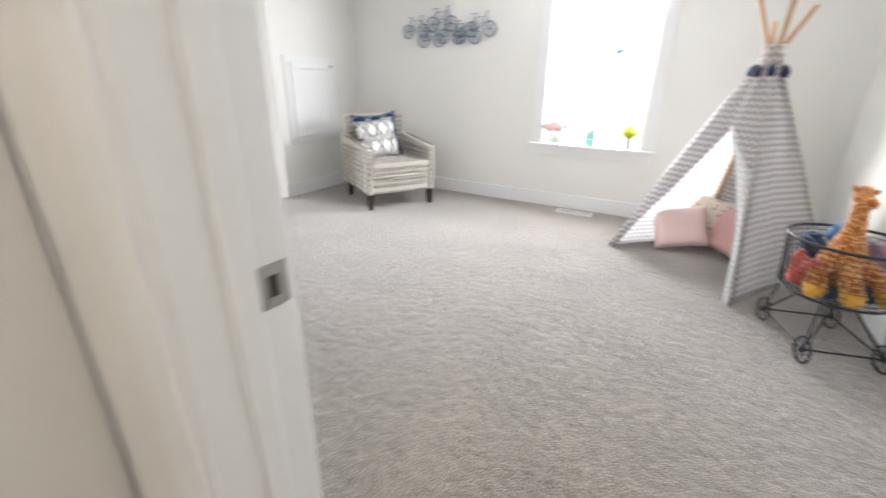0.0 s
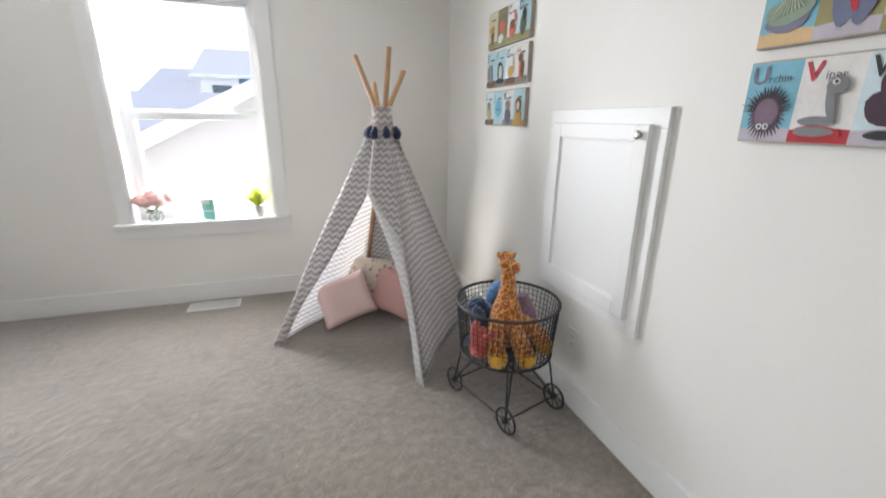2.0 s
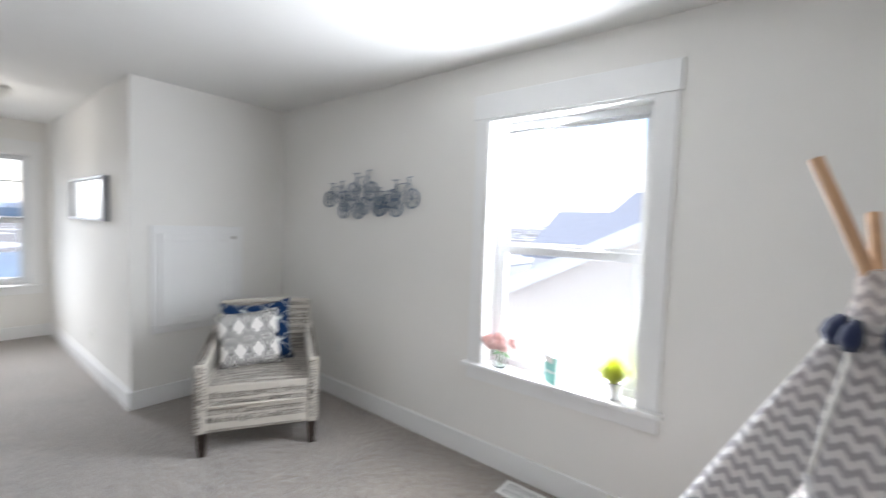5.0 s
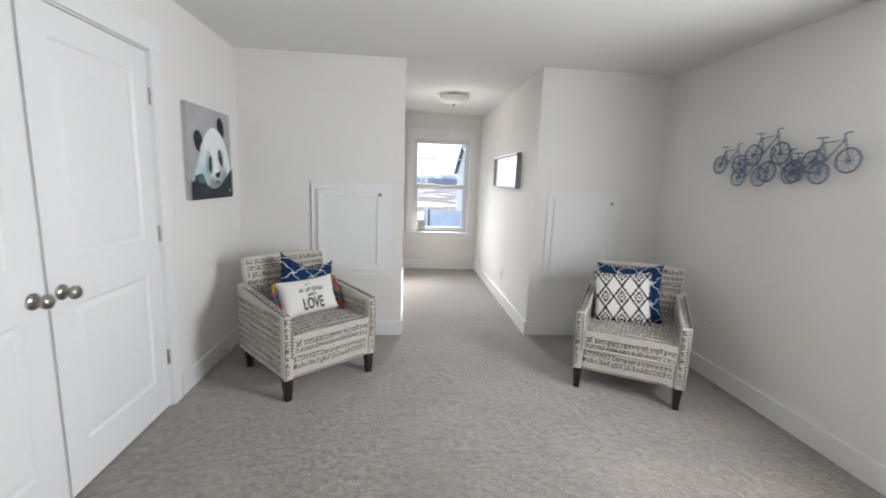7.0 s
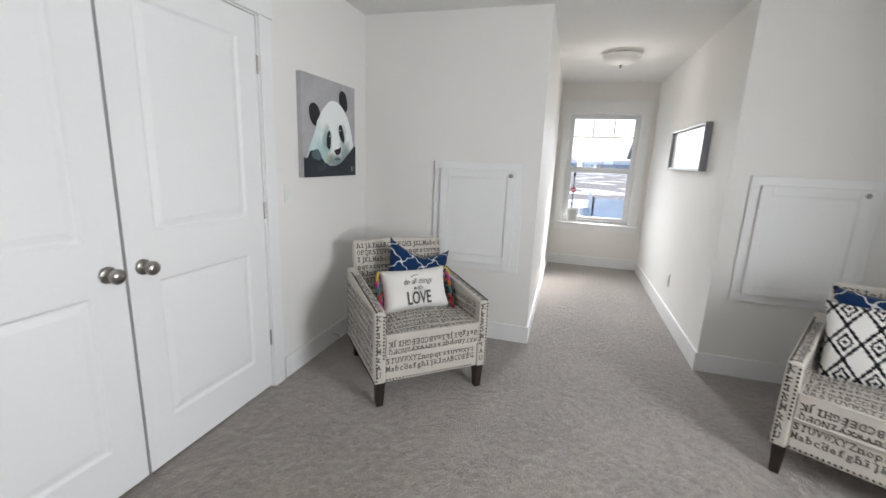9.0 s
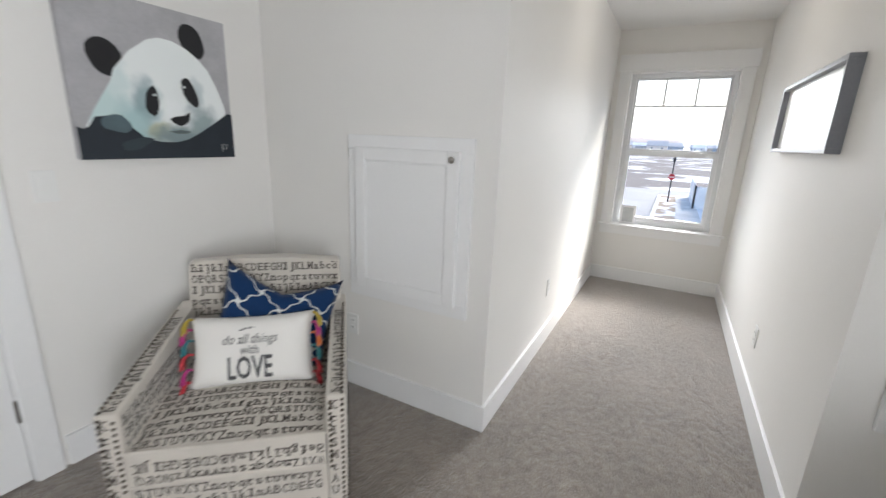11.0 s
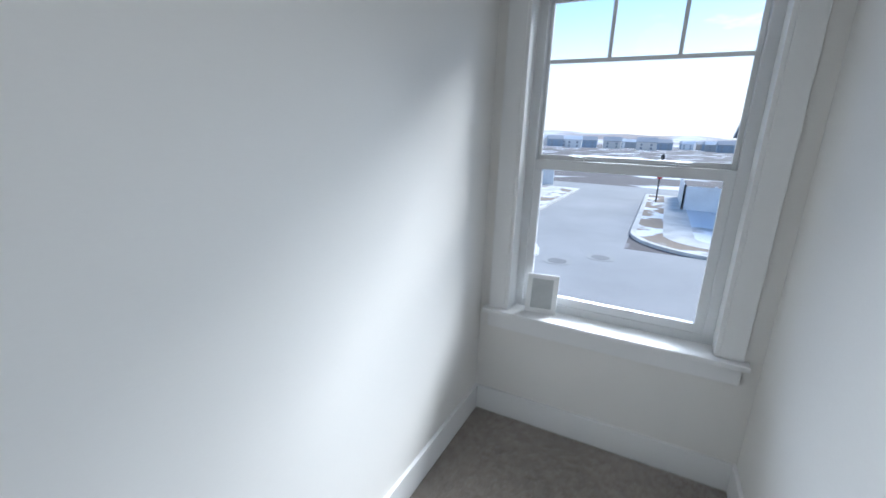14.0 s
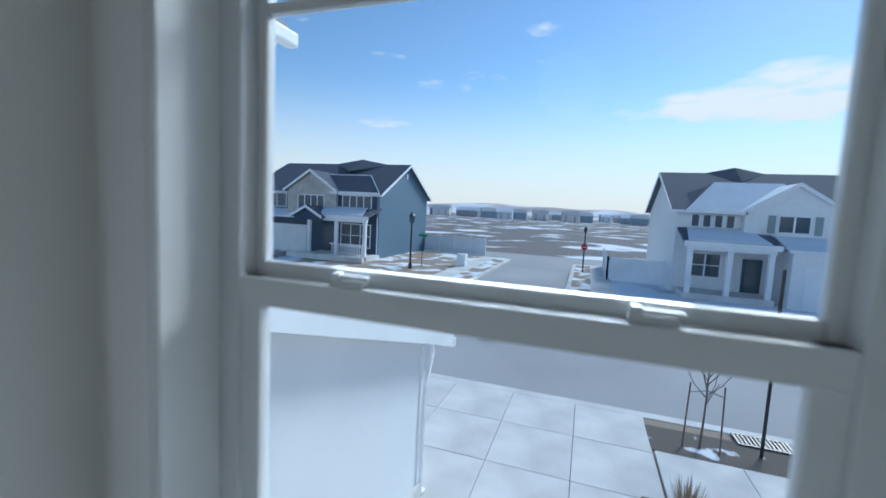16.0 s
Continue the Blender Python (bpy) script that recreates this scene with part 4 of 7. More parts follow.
for r, h in hs:
    rings.append([(bm.verts.new((MID.x + r * (1 + 0.10 * math.sin(7 * a + h * 40)) * math.cos(a), MID.y + r * (1 + 0.10 * math.sin(7 * a + h * 40)) * math.sin(a), h)), (a * 0.05, h)) for a in [2 * math.pi * k / 20 for k in range(20)]])
for a, b in zip(rings, rings[1:]):
    for k in range(20):
        q = (a[k], a[(k + 1) % 20], b[(k + 1) % 20], b[k])
        f = bm.faces.new([x[0] for x in q])
        for lp, x in zip(f.loops, q):
            lp[layer].uv = x[1]
part("collar", bm, CHEVRON, tent, "gathered chevron canvas collar", smooth=True)
for k in range(9):
    a = 2 * math.pi * k / 9 + 0.25 * math.sin(5.0 * k)
    p = MID + Vector((0.072 * math.cos(a), 0.072 * math.sin(a), TOP - 0.012 + 0.010 * math.sin(3.1 * k)))
    part("tassel", tube([p + Vector((0, 0, 0.022)), p + Vector((0.010 * math.cos(a), 0.010 * math.sin(a), 0)), p + Vector((0.016 * math.cos(a), 0.016 * math.sin(a), -0.022)), p + Vector((0.014 * math.cos(a), 0.014 * math.sin(a), -0.045))], [0.008, 0.019, 0.023, 0.016], 9), NAVY, tent, "navy pompom tassel", smooth=True)
for i, (tx, ty, tz) in enumerate(((0.41, 3.70, 1.565), (0.25, 3.80, 1.50), (0.125, 3.64, 1.625), (0.285, 3.50, 1.655))):
    base = CORN[i] + (MID - CORN[i]) * 0.045 + Vector((0, 0, 0.012))
    off = [Vector((0.012, 0.012, 0)), Vector((-0.012, 0.012, 0)), Vector((-0.012, -0.012, 0)), Vector((0.012, -0.012, 0))][i]
    knot = MID + off + Vector((0, 0, TOP + 0.05))
    part("pole", tube([base, knot, Vector((tx, ty, tz))], 0.0145, 10), POLE_WOOD, tent)
TP = thing("throw_pillow", "blush pink cotton pillow leaning inside the tent", "pillow", pose(0.01, 3.77, 0.165, -30, -10, 14))
part("cover", cushion(0.37, 0.31, 0.15, seed=6), PINK_CLOTH, TP, smooth=True)
TP = thing("throw_pillow", "cream floral bolster pillow inside the tent", "pillow", pose(0.20, 3.93, 0.215, -20, 4, -24))
part("cover", cushion(0.46, 0.34, 0.15, seed=7), FLORAL, TP, smooth=True)
TP = thing("throw_pillow", "dusty coral knitted pillow inside the tent", "pillow", pose(0.335, 3.775, 0.175, -24, 6, -44))
part("cover", cushion(0.32, 0.32, 0.12, seed=8), surface("coral_knit", (0.74, 0.46, 0.42), (0.62, 0.36, 0.33), rough=0.95, scale=110, bump=0.6, sheen=0.3, depth=0.004), TP, smooth=True)

# ---- wire toy cart ----
CC = Vector((0.645, 2.72, 0))
cart = thing("toy_cart", "black wire basket cart on four spoked wheels", "cart")
R, ZB, ZT = 0.230, 0.285, 0.525
bask = part("basket", tube(ring(CC + Vector((0, 0, ZT)), R, n=40), 0.007, 8, closed=True), BLACK_METAL, cart, smooth=True)
part("hoop", tube(ring(CC + Vector((0, 0, ZB)), R - 0.02, n=40), 0.006, 8, closed=True), BLACK_METAL, bask, smooth=True)
bm = bmesh.new()
for k in range(1, 10):
    f = k / 10
    tube(ring(CC + Vector((0, 0, ZB + (ZT - ZB) * f)), R - 0.02 + 0.02 * f, n=40), 0.0016, 4, closed=True, bm=bm)
for k in range(60):
    a = 2 * math.pi * k / 60
    d = Vector((math.cos(a), math.sin(a), 0))
    tube([CC + d * (R - 0.02) + Vector((0, 0, ZB)), CC + d * R + Vector((0, 0, ZT))], 0.0016, 4, bm=bm)
tagged(part("wire_mesh", bm, BLACK_METAL, bask, "fine black wire grid"), kind="stuff")
bm = bmesh.new()
for k in range(-8, 9):
    x = (R - 0.02) * k / 8.5
    y = math.sqrt(max((R - 0.02) ** 2 - x * x, 0))
    tube([CC + Vector((x, -y, ZB)), CC + Vector((x, y, ZB))], 0.0016, 4, bm=bm)
    tube([CC + Vector((-y, x, ZB)), CC + Vector((y, x, ZB))], 0.0016, 4, bm=bm)
tagged(part("wire_floor", bm, BLACK_METAL, bask, "fine black wire grid"), kind="stuff")
AX = Vector((0.375, 0.11, 0)).normalized()
AY = Vector((-AX.y, AX.x, 0))
WR = 0.058
hubs = [CC + AX * a * 0.152 + AY * b * 0.185 + Vector((0, 0, WR + 0.004)) for a, b in ((-1, -1), (1, -1), (1, 1), (-1, 1))]
for j, hb in enumerate(hubs):
    turn = Matrix.Translation(hb) @ plane((0, 0, 0), AY, (0, 0, 1))
    w = part("wheel", moved(tube(ring((0, 0, 0), WR, n=28), 0.0055, 7, closed=True), turn), BLACK_METAL, cart, smooth=True)
    part("hub", moved(lathe([(0.011, -0.012), (0.011, 0.012)], 12), turn), BLACK_METAL, w)
    for k in range(8):
        a = math.pi * k / 4
        part("spoke", moved(tube([(0.009 * math.cos(a), 0.009 * math.sin(a), 0), (WR * math.cos(a), WR * math.sin(a), 0)], 0.0022, 5), turn), BLACK_METAL, w)
    d = (hb - CC)
    d.z = 0
    d.normalize()
    part("leg", tube([hb, CC + d * (R - 0.03) + Vector((0, 0, ZB))], 0.0045, 7), BLACK_METAL, cart)
    part("leg", tube([hb, CC + d * (R - 0.13) + AX * (0.05 if j in (0, 3) else -0.05) + Vector((0, 0, ZB))], 0.0045, 7), BLACK_METAL, cart)
for a, b in ((0, 1), (3, 2), (0, 3), (1, 2)):
    part("axle", tube([hubs[a], hubs[b]], 0.0045, 7), BLACK_METAL, cart)


def lumps(*items, bm=None):
    """A soft body out of capsules: each item is a list of (x, y, z, radius)."""
    out = bm or bmesh.new()
    for it in items:
        pts, rad = [Vector(p[:3]) for p in it], [p[3] for p in it]
        if len(pts) == 1:
            bmesh.ops.create_uvsphere(out, u_segments=14, v_segments=10, radius=rad[0], matrix=Matrix.Translation(pts[0]))
            continue
        d0, d1 = (pts[0] - pts[1]).normalized(), (pts[-1] - pts[-2]).normalized()
        full = [pts[0] + d0 * rad[0] * 0.85, pts[0] + d0 * rad[0] * 0.5] + pts + [pts[-1] + d1 * rad[-1] * 0.5, pts[-1] + d1 * rad[-1] * 0.85]
        tube(full, [rad[0] * 0.4, rad[0] * 0.85] + rad + [rad[-1] * 0.85, rad[-1] * 0.4], 14, bm=out)
    return out


def toy(name, label, material, bm, category="soft toy"):
    ob = finish(name, bm, material, smooth=True)
    mod = ob.modifiers.new("fuse", "REMESH")
    mod.mode, mod.voxel_size, mod.use_smooth_shade = "VOXEL", 0.005, True
    shag = ob.modifiers.new("shag", "DISPLACE")
    shag.texture, shag.strength, shag.mid_level, shag.texture_coords = SHAG, 0.016, 0.5, "LOCAL"
    return tagged(ob, label, category)


SHAG = bpy.data.textures.new("shaggy_pile", "CLOUDS")
SHAG.noise_scale, SHAG.noise_depth = 0.014, 2
g = lambda x, y, z, r: (CC.x + x, CC.y + y, z, r)
toy("soft_toy", "orange spotted plush giraffe sitting in the wire basket", GIRAFFE, lumps(
    [g(-0.02, -0.03, 0.39, 0.085), g(-0.02, -0.03, 0.47, 0.075), g(-0.025, -0.04, 0.54, 0.050)],
    [g(-0.025, -0.04, 0.55, 0.044), g(-0.03, -0.05, 0.63, 0.031), g(-0.035, -0.05, 0.70, 0.027)],
    [g(-0.045, -0.045, 0.725, 0.030), g(-0.015, -0.075, 0.705, 0.024)],
    [g(-0.062, -0.03, 0.742, 0.010), g(-0.072, -0.028, 0.752, 0.009)], [g(-0.010, -0.03, 0.738, 0.010), g(0.002, -0.028, 0.748, 0.009)], [g(-0.045, -0.03, 0.745, 0.022), g(-0.03, -0.03, 0.745, 0.022)],
    [g(-0.08, -0.06, 0.46, 0.036), g(-0.115, -0.12, 0.39, 0.036), g(-0.11, -0.15, 0.325, 0.042)],
    [g(-0.02, -0.08, 0.45, 0.036), g(-0.01, -0.15, 0.39, 0.038), g(0.01, -0.18, 0.325, 0.044)],
    [g(0.05, -0.05, 0.43, 0.038), g(0.11, -0.09, 0.38, 0.038), g(0.14, -0.11, 0.325, 0.043)]))
PLUSH = {nm: surface("plush_" + nm, c, tuple(0.75 * k for k in c), rough=0.95, scale=140, bump=0.8, sheen=0.5, depth=0.005) for nm, c in (("blue", (0.10, 0.26, 0.55)), ("navy", (0.02, 0.05, 0.13)), ("coral", (0.66, 0.12, 0.09)), ("lilac", (0.36, 0.22, 0.30)))}
toy("soft_toy", "sky blue plush toy in the wire basket", PLUSH["blue"], lumps([g(0.02, 0.09, 0.40, 0.075), g(0.01, 0.08, 0.49, 0.065), g(-0.01, 0.06, 0.55, 0.05)], [g(-0.05, 0.05, 0.55, 0.028), g(-0.07, 0.04, 0.52, 0.022)]))
toy("soft_toy", "dark navy plush toy in the wire basket", PLUSH["navy"], lumps([g(-0.10, 0.03, 0.41, 0.065), g(-0.13, 0.05, 0.49, 0.045)], [g(-0.14, 0.0, 0.47, 0.03), g(-0.16, -0.02, 0.50, 0.022)]))
toy("soft_toy", "coral red plush octopus in the wire basket", PLUSH["coral"], lumps([g(-0.16, -0.07, 0.34, 0.045), g(-0.155, -0.06, 0.40, 0.045)], [g(-0.16, -0.11, 0.40, 0.018), g(-0.13, -0.13, 0.44, 0.018)], [g(-0.19, -0.07, 0.42, 0.018), g(-0.17, -0.04, 0.45, 0.018)], [g(-0.12, -0.10, 0.36, 0.02), g(-0.09, -0.12, 0.40, 0.018)]))
mat_ = finish("folded_blanket", boxes((-0.15, 0.15, -0.13, 0.13, 0.0, 0.030), bevel=0.013, segments=3), PLUSH["navy"], smooth=True)
mat_.matrix_world = pose(CC.x, CC.y, ZB + 0.003, 0, 0, 16)
tagged(mat_, "folded dark navy blanket lying in the wire basket", "blanket")
toy("soft_toy", "lilac pink plush toy in the wire basket", PLUSH["lilac"], lumps([g(0.13, 0.02, 0.35, 0.06), g(0.12, 0.05, 0.43, 0.05), g(0.11, 0.06, 0.49, 0.035)]))


# ---- wall art ----
FLAT = {}


def colour(c, rough=0.7):
    key = (c, rough)
    if key not in FLAT:
        FLAT[key] = surface("painted_colour", c, tuple(k * 0.82 for k in c), rough=rough, scale=90, bump=0.15, blotch=0.08, spread=12)
    return FLAT[key]


def decal(parent, name, outline, y, c, label=""):
    """A thin painted shape in x and z that stands 1 mm before y."""
    bm = prism(outline, 0, 0.001)
    moved(bm, Matrix.Translation((0, y, 0)) @ Matrix.Rotation(radians(90), 4, "X"))
    return part(name, bm, colour(c) if isinstance(c, tuple) else c, parent, label)


def stretched(m, name, label, w, h, t, c, category="painting", group=""):
    """A canvas on a stretcher, its lower corner at m, its face towards -y."""
    p = thing(name, label, category, m, group=group)
    part("canvas", boxes((0, w, -t, 0, 0, h), bevel=0.003), colour(c), p)
    return p


PW, PH = 0.64, 0.615
pic = stretched(pose(-2.662, YS, 1.234, 0, 0, 180), "painting", "square canvas painting of a panda on grey", PW, PH, 0.036, (0.46, 0.455, 0.47))
f = -0.0365
sc = lambda pts: [(x * PW, z * PH) for x, z in pts]
BLACK_PAINT, BODY_PAINT = (0.014, 0.014, 0.016), (0.020, 0.028, 0.038)


def fur_paint():
    """White fur with soft brushed patches of teal, grey and olive."""
    m, n, l, p = node_mat("panda_brushwork")
    co, warp, add = n.new("ShaderNodeTexCoord"), n.new("ShaderNodeTexNoise"), n.new("ShaderNodeVectorMath")
    warp.inputs["Scale"].default_value, warp.inputs["Detail"].default_value = 16.0, 4.0
    l.new(co.outputs["Object"], warp.inputs["Vector"])
    off = n.new("ShaderNodeVectorMath")
    off.operation = "MULTIPLY_ADD"
    off.inputs[1].default_value, off.inputs[2].default_value = (0.09, 0.0, 0.09), (-0.045, 0.0, -0.045)
    l.new(warp.outputs["Color"], off.inputs[0])
    add.operation = "ADD"
    l.new(co.outputs["Object"], add.inputs[0])
    l.new(off.outputs[0], add.inputs[1])
    last = None
    for cx, cz, rx, rz_, amount, c in ((0.15, 0.33, 0.17, 0.16, 0.75, (0.48, 0.66, 0.66)), (0.24, 0.50, 0.10, 0.12, 0.6, (0.55, 0.70, 0.70)), (0.33, 0.24, 0.15, 0.17, 0.9, (0.38, 0.56, 0.57)), (0.40, 0.40, 0.10, 0.17, 0.85, (0.26, 0.38, 0.41)), (0.45, 0.19, 0.09, 0.07, 0.9, (0.46, 0.48, 0.34)), (0.60, 0.14, 0.26, 0.095, 0.95, (0.20, 0.27, 0.28)), (0.77, 0.25, 0.14, 0.15, 0.9, (0.24, 0.32, 0.33)), (0.73, 0.42, 0.085, 0.15, 0.7, (0.40, 0.48, 0.50)), (0.58, 0.34, 0.08, 0.09, 0.9, (0.88, 0.91, 0.91))):
        d, k, r, mx = n.new("ShaderNodeMapping"), n.new("ShaderNodeVectorMath"), n.new("ShaderNodeMapRange"), n.new("ShaderNodeMixRGB")
        d.vector_type = "TEXTURE"
        d.inputs["Location"].default_value, d.inputs["Scale"].default_value = (cx * PW, 0, cz * PH), (rx * PW, 1000.0, rz_ * PH)
        l.new(add.outputs[0], d.inputs["Vector"])
        k.operation = "LENGTH"
        l.new(d.outputs[0], k.inputs[0])
        r.interpolation_type = "SMOOTHSTEP"
        r.inputs["From Min"].default_value, r.inputs["From Max"].default_value = 0.35, 1.15
        r.inputs["To Min"].default_value, r.inputs["To Max"].default_value = amount, 0.0
        l.new(k.outputs["Value"], r.inputs["Value"])
        l.new(r.outputs["Result"], mx.inputs["Fac"])
        mx.inputs["Color1"].default_value, mx.inputs["Color2"].default_value = (0.84, 0.88, 0.87, 1), (*c, 1)
        if last:
            l.new(last, mx.inputs["Color1"])
        last = mx.outputs["Color"]
    l.new(last, p.inputs["Base Color"])
    p.inputs["Roughness"].default_value = 0.6
    return m


FUR_PAINT = fur_paint()


def stroke(outline, lay, material):
    """One layer of paint, each a hair above the last."""
    decal(pic, "painted_shape", sc(outline), f - 0.0006 * lay, material)


stroke(blob(0.20, 0.625, 0.092, 0.115, 16, 0.35, 0.03, 1), 0, BLACK_PAINT)
stroke(blob(0.745, 0.82, 0.082, 0.118, 16, 0.42, 0.03, 2), 0, BLACK_PAINT)
stroke([(0.05, 0.20), (0.10, 0.30), (0.16, 0.40), (0.21, 0.483), (0.235, 0.56), (0.284, 0.62), (0.33, 0.68), (0.389, 0.727), (0.45, 0.775), (0.522, 0.80), (0.61, 0.795), (0.70, 0.76), (0.77, 0.71), (0.84, 0.64), (0.89, 0.54), (0.925, 0.45), (0.955, 0.36), (0.94, 0.20), (0.75, 0.10), (0.484, 0.08), (0.2, 0.12)], 1, FUR_PAINT)
stroke([(0, 0), (1, 0), (1, 0.33), (0.963, 0.335), (0.90, 0.29), (0.82, 0.235), (0.741, 0.185), (0.65, 0.135), (0.561, 0.112), (0.45, 0.115), (0.363, 0.14), (0.31, 0.19), (0.26, 0.235), (0.222, 0.235), (0.16, 0.27), (0.10, 0.262), (0.06, 0.20), (0.031, 0.185), (0, 0.20)], 6, BODY_PAINT)
stroke(blob(0.21, 0.225, 0.085, 0.055, 14, -0.2, 0.08, 17), 7, (0.10, 0.15, 0.17))
stroke(blob(0.31, 0.10, 0.10, 0.035, 14, 0.3, 0.1, 18), 7, (0.035, 0.05, 0.06))
stroke(blob(0.435, 0.382, 0.042, 0.098, 14, -0.08, 0.06, 5), 7, BLACK_PAINT)
stroke(blob(0.692, 0.465, 0.045, 0.105, 14, 0.36, 0.06, 6), 7, BLACK_PAINT)
stroke(blob(0.452, 0.425, 0.010, 0.009, 8), 8, (0.75, 0.80, 0.80))
stroke(blob(0.655, 0.500, 0.012, 0.009, 8), 8, (0.75, 0.80, 0.80))
stroke([(0.535, 0.272), (0.575, 0.292), (0.63, 0.298), (0.676, 0.327), (0.668, 0.27), (0.64, 0.24), (0.60, 0.226), (0.56, 0.245)], 7, BLACK_PAINT)
stroke([(0.52, 0.185), (0.60, 0.20), (0.67, 0.19), (0.64, 0.175), (0.58, 0.172)], 7, (0.12, 0.15, 0.15))
part("signature", tube([(0.895 * PW, f - 0.007, 0.10 * PH), (0.90 * PW, f - 0.007, 0.045 * PH), (0.905 * PW, f - 0.007, 0.10 * PH), (0.945 * PW, f - 0.007, 0.095 * PH), (0.93 * PW, f - 0.007, 0.065 * PH), (0.905 * PW, f - 0.007, 0.062 * PH)], 0.0012, 4), colour((0.65, 0.65, 0.65)), pic)

AW, AH, AT = 0.492, 0.19, 0.022


def letter_board(m, cells, label):
    """A long canvas of four pictures, each with a letter, a word and one plain figure."""
    p = stretched(m, "alphabet_canvas", label, AW, AH, AT, (0.40, 0.36, 0.30), "wall canvas", "alphabet canvases")
    cw = (AW - 0.006) / 4
    y = -AT - 0.0005
    for i, (bg, low, letter, lc, word, figs) in enumerate(cells):
        x0 = 0.003 + i * cw
        decal(p, "picture", [(x0, 0.004), (x0 + cw, 0.004), (x0 + cw, AH - 0.004), (x0, AH - 0.004)], y, bg)
        decal(p, "picture", [(x0, 0.004), (x0 + cw, 0.004), (x0 + cw, 0.034), (x0 + cw * 0.5, 0.038), (x0, 0.032)], y - 0.001, low)
        part("letter", text(letter, 0.058, plane((x0 + 0.008, y - 0.003, AH - 0.052), (1, 0, 0), (0, 0, 1)), bold=0.001), colour(lc), p)
        if word:
            part("word", text(word, 0.026, plane((x0 + 0.050, y - 0.003, AH - 0.050), (1, 0, 0), (0, 0, 1))), colour((0.10, 0.10, 0.11)), p)
        else:
            decal(p, "word", [(x0 + 0.052, AH - 0.048), (x0 + 0.095, AH - 0.048), (x0 + 0.095, AH - 0.040), (x0 + 0.052, AH - 0.040)], y - 0.002, (0.16, 0.16, 0.17))
        if word == "rchin":
            decal(p, "figure", spiny(x0 + 0.5 * cw, 0.37 * AH, 0.45 * cw, 0.37 * AH, 34), y - 0.002, figs[0][4])
        for k, (cx, cz, rx, rz, c, turn) in enumerate(figs):
            decal(p, "figure", blob(x0 + cx * cw, cz * AH, rx * cw, rz * AH, 16, turn, 0.04, i * 7 + k), y - 0.003 - 0.001 * k, c)
    return p


BLK, RED, BLU, PALE, SAND, GRY, OCH, BRN, LAV = (0.03, 0.03, 0.035), (0.45, 0.03, 0.04), (0.20, 0.48, 0.60), (0.66, 0.72, 0.72), (0.66, 0.46, 0.24), (0.22, 0.22, 0.23), (0.50, 0.30, 0.08), (0.16, 0.08, 0.04), (0.50, 0.46, 0.52)
OLIVE, SKY, CORAL, TEAL = (0.30, 0.27, 0.12), (0.42, 0.62, 0.68), (0.60, 0.16, 0.10), (0.10, 0.30, 0.34)
EAST = lambda y, z: pose(XE, y, z, 0, 0, -90)
letter_board(EAST(3.660, 1.693), [
    ((0.66, 0.60, 0.44), OLIVE, "A", SAND, "", [(0.5, 0.36, 0.16, 0.26, BRN, 0.0), (0.45, 0.52, 0.26, 0.10, OCH, 0.3)]),
    ((0.24, 0.22, 0.12), OLIVE, "B", OLIVE, "", [(0.5, 0.50, 0.26, 0.20, CORAL, 0.5), (0.4, 0.20, 0.26, 0.12, PALE, 0.2)]),
    (PALE, OLIVE, "C", RED, "", [(0.5, 0.32, 0.32, 0.18, CORAL, 0.1), (0.5, 0.46, 0.20, 0.12, BRN, 0.0), (0.78, 0.62, 0.10, 0.14, CORAL, 0.2)]),
    (SKY, OLIVE, "D", BLK, "", [(0.45, 0.34, 0.26, 0.24, (0.10, 0.10, 0.08), 0.0), (0.55, 0.58, 0.18, 0.16, BLK, 0.2)])], "narrow canvas of alphabet animals A to D in earthy colours")
letter_board(EAST(3.660, 1.485), [
    (SKY, BRN, "E", TEAL, "", [(0.4, 0.40, 0.30, 0.26, GRY, 0.0), (0.6, 0.30, 0.10, 0.20, GRY, 0.1)]),
    (SKY, GRY, "F", TEAL, "", [(0.5, 0.40, 0.30, 0.28, BLK, 0.1), (0.55, 0.38, 0.18, 0.20, (0.52, 0.62, 0.52), 0.0), (0.5, 0.14, 0.42, 0.07, BLK, 0.0)]),
    (PALE, BRN, "G", (0.08, 0.10, 0.22), "", [(0.55, 0.36, 0.28, 0.14, (0.62, 0.38, 0.10), 0.3), (0.80, 0.58, 0.05, 0.22, (0.62, 0.38, 0.10), 0.2)]),
    ((0.76, 0.75, 0.72), GRY, "H", CORAL, "", [(0.5, 0.36, 0.22, 0.26, CORAL, 0.0), (0.62, 0.36, 0.16, 0.22, BRN, 0.0), (0.45, 0.64, 0.20, 0.11, BRN, 0.0)])], "narrow canvas of alphabet animals E to H on pale blue")
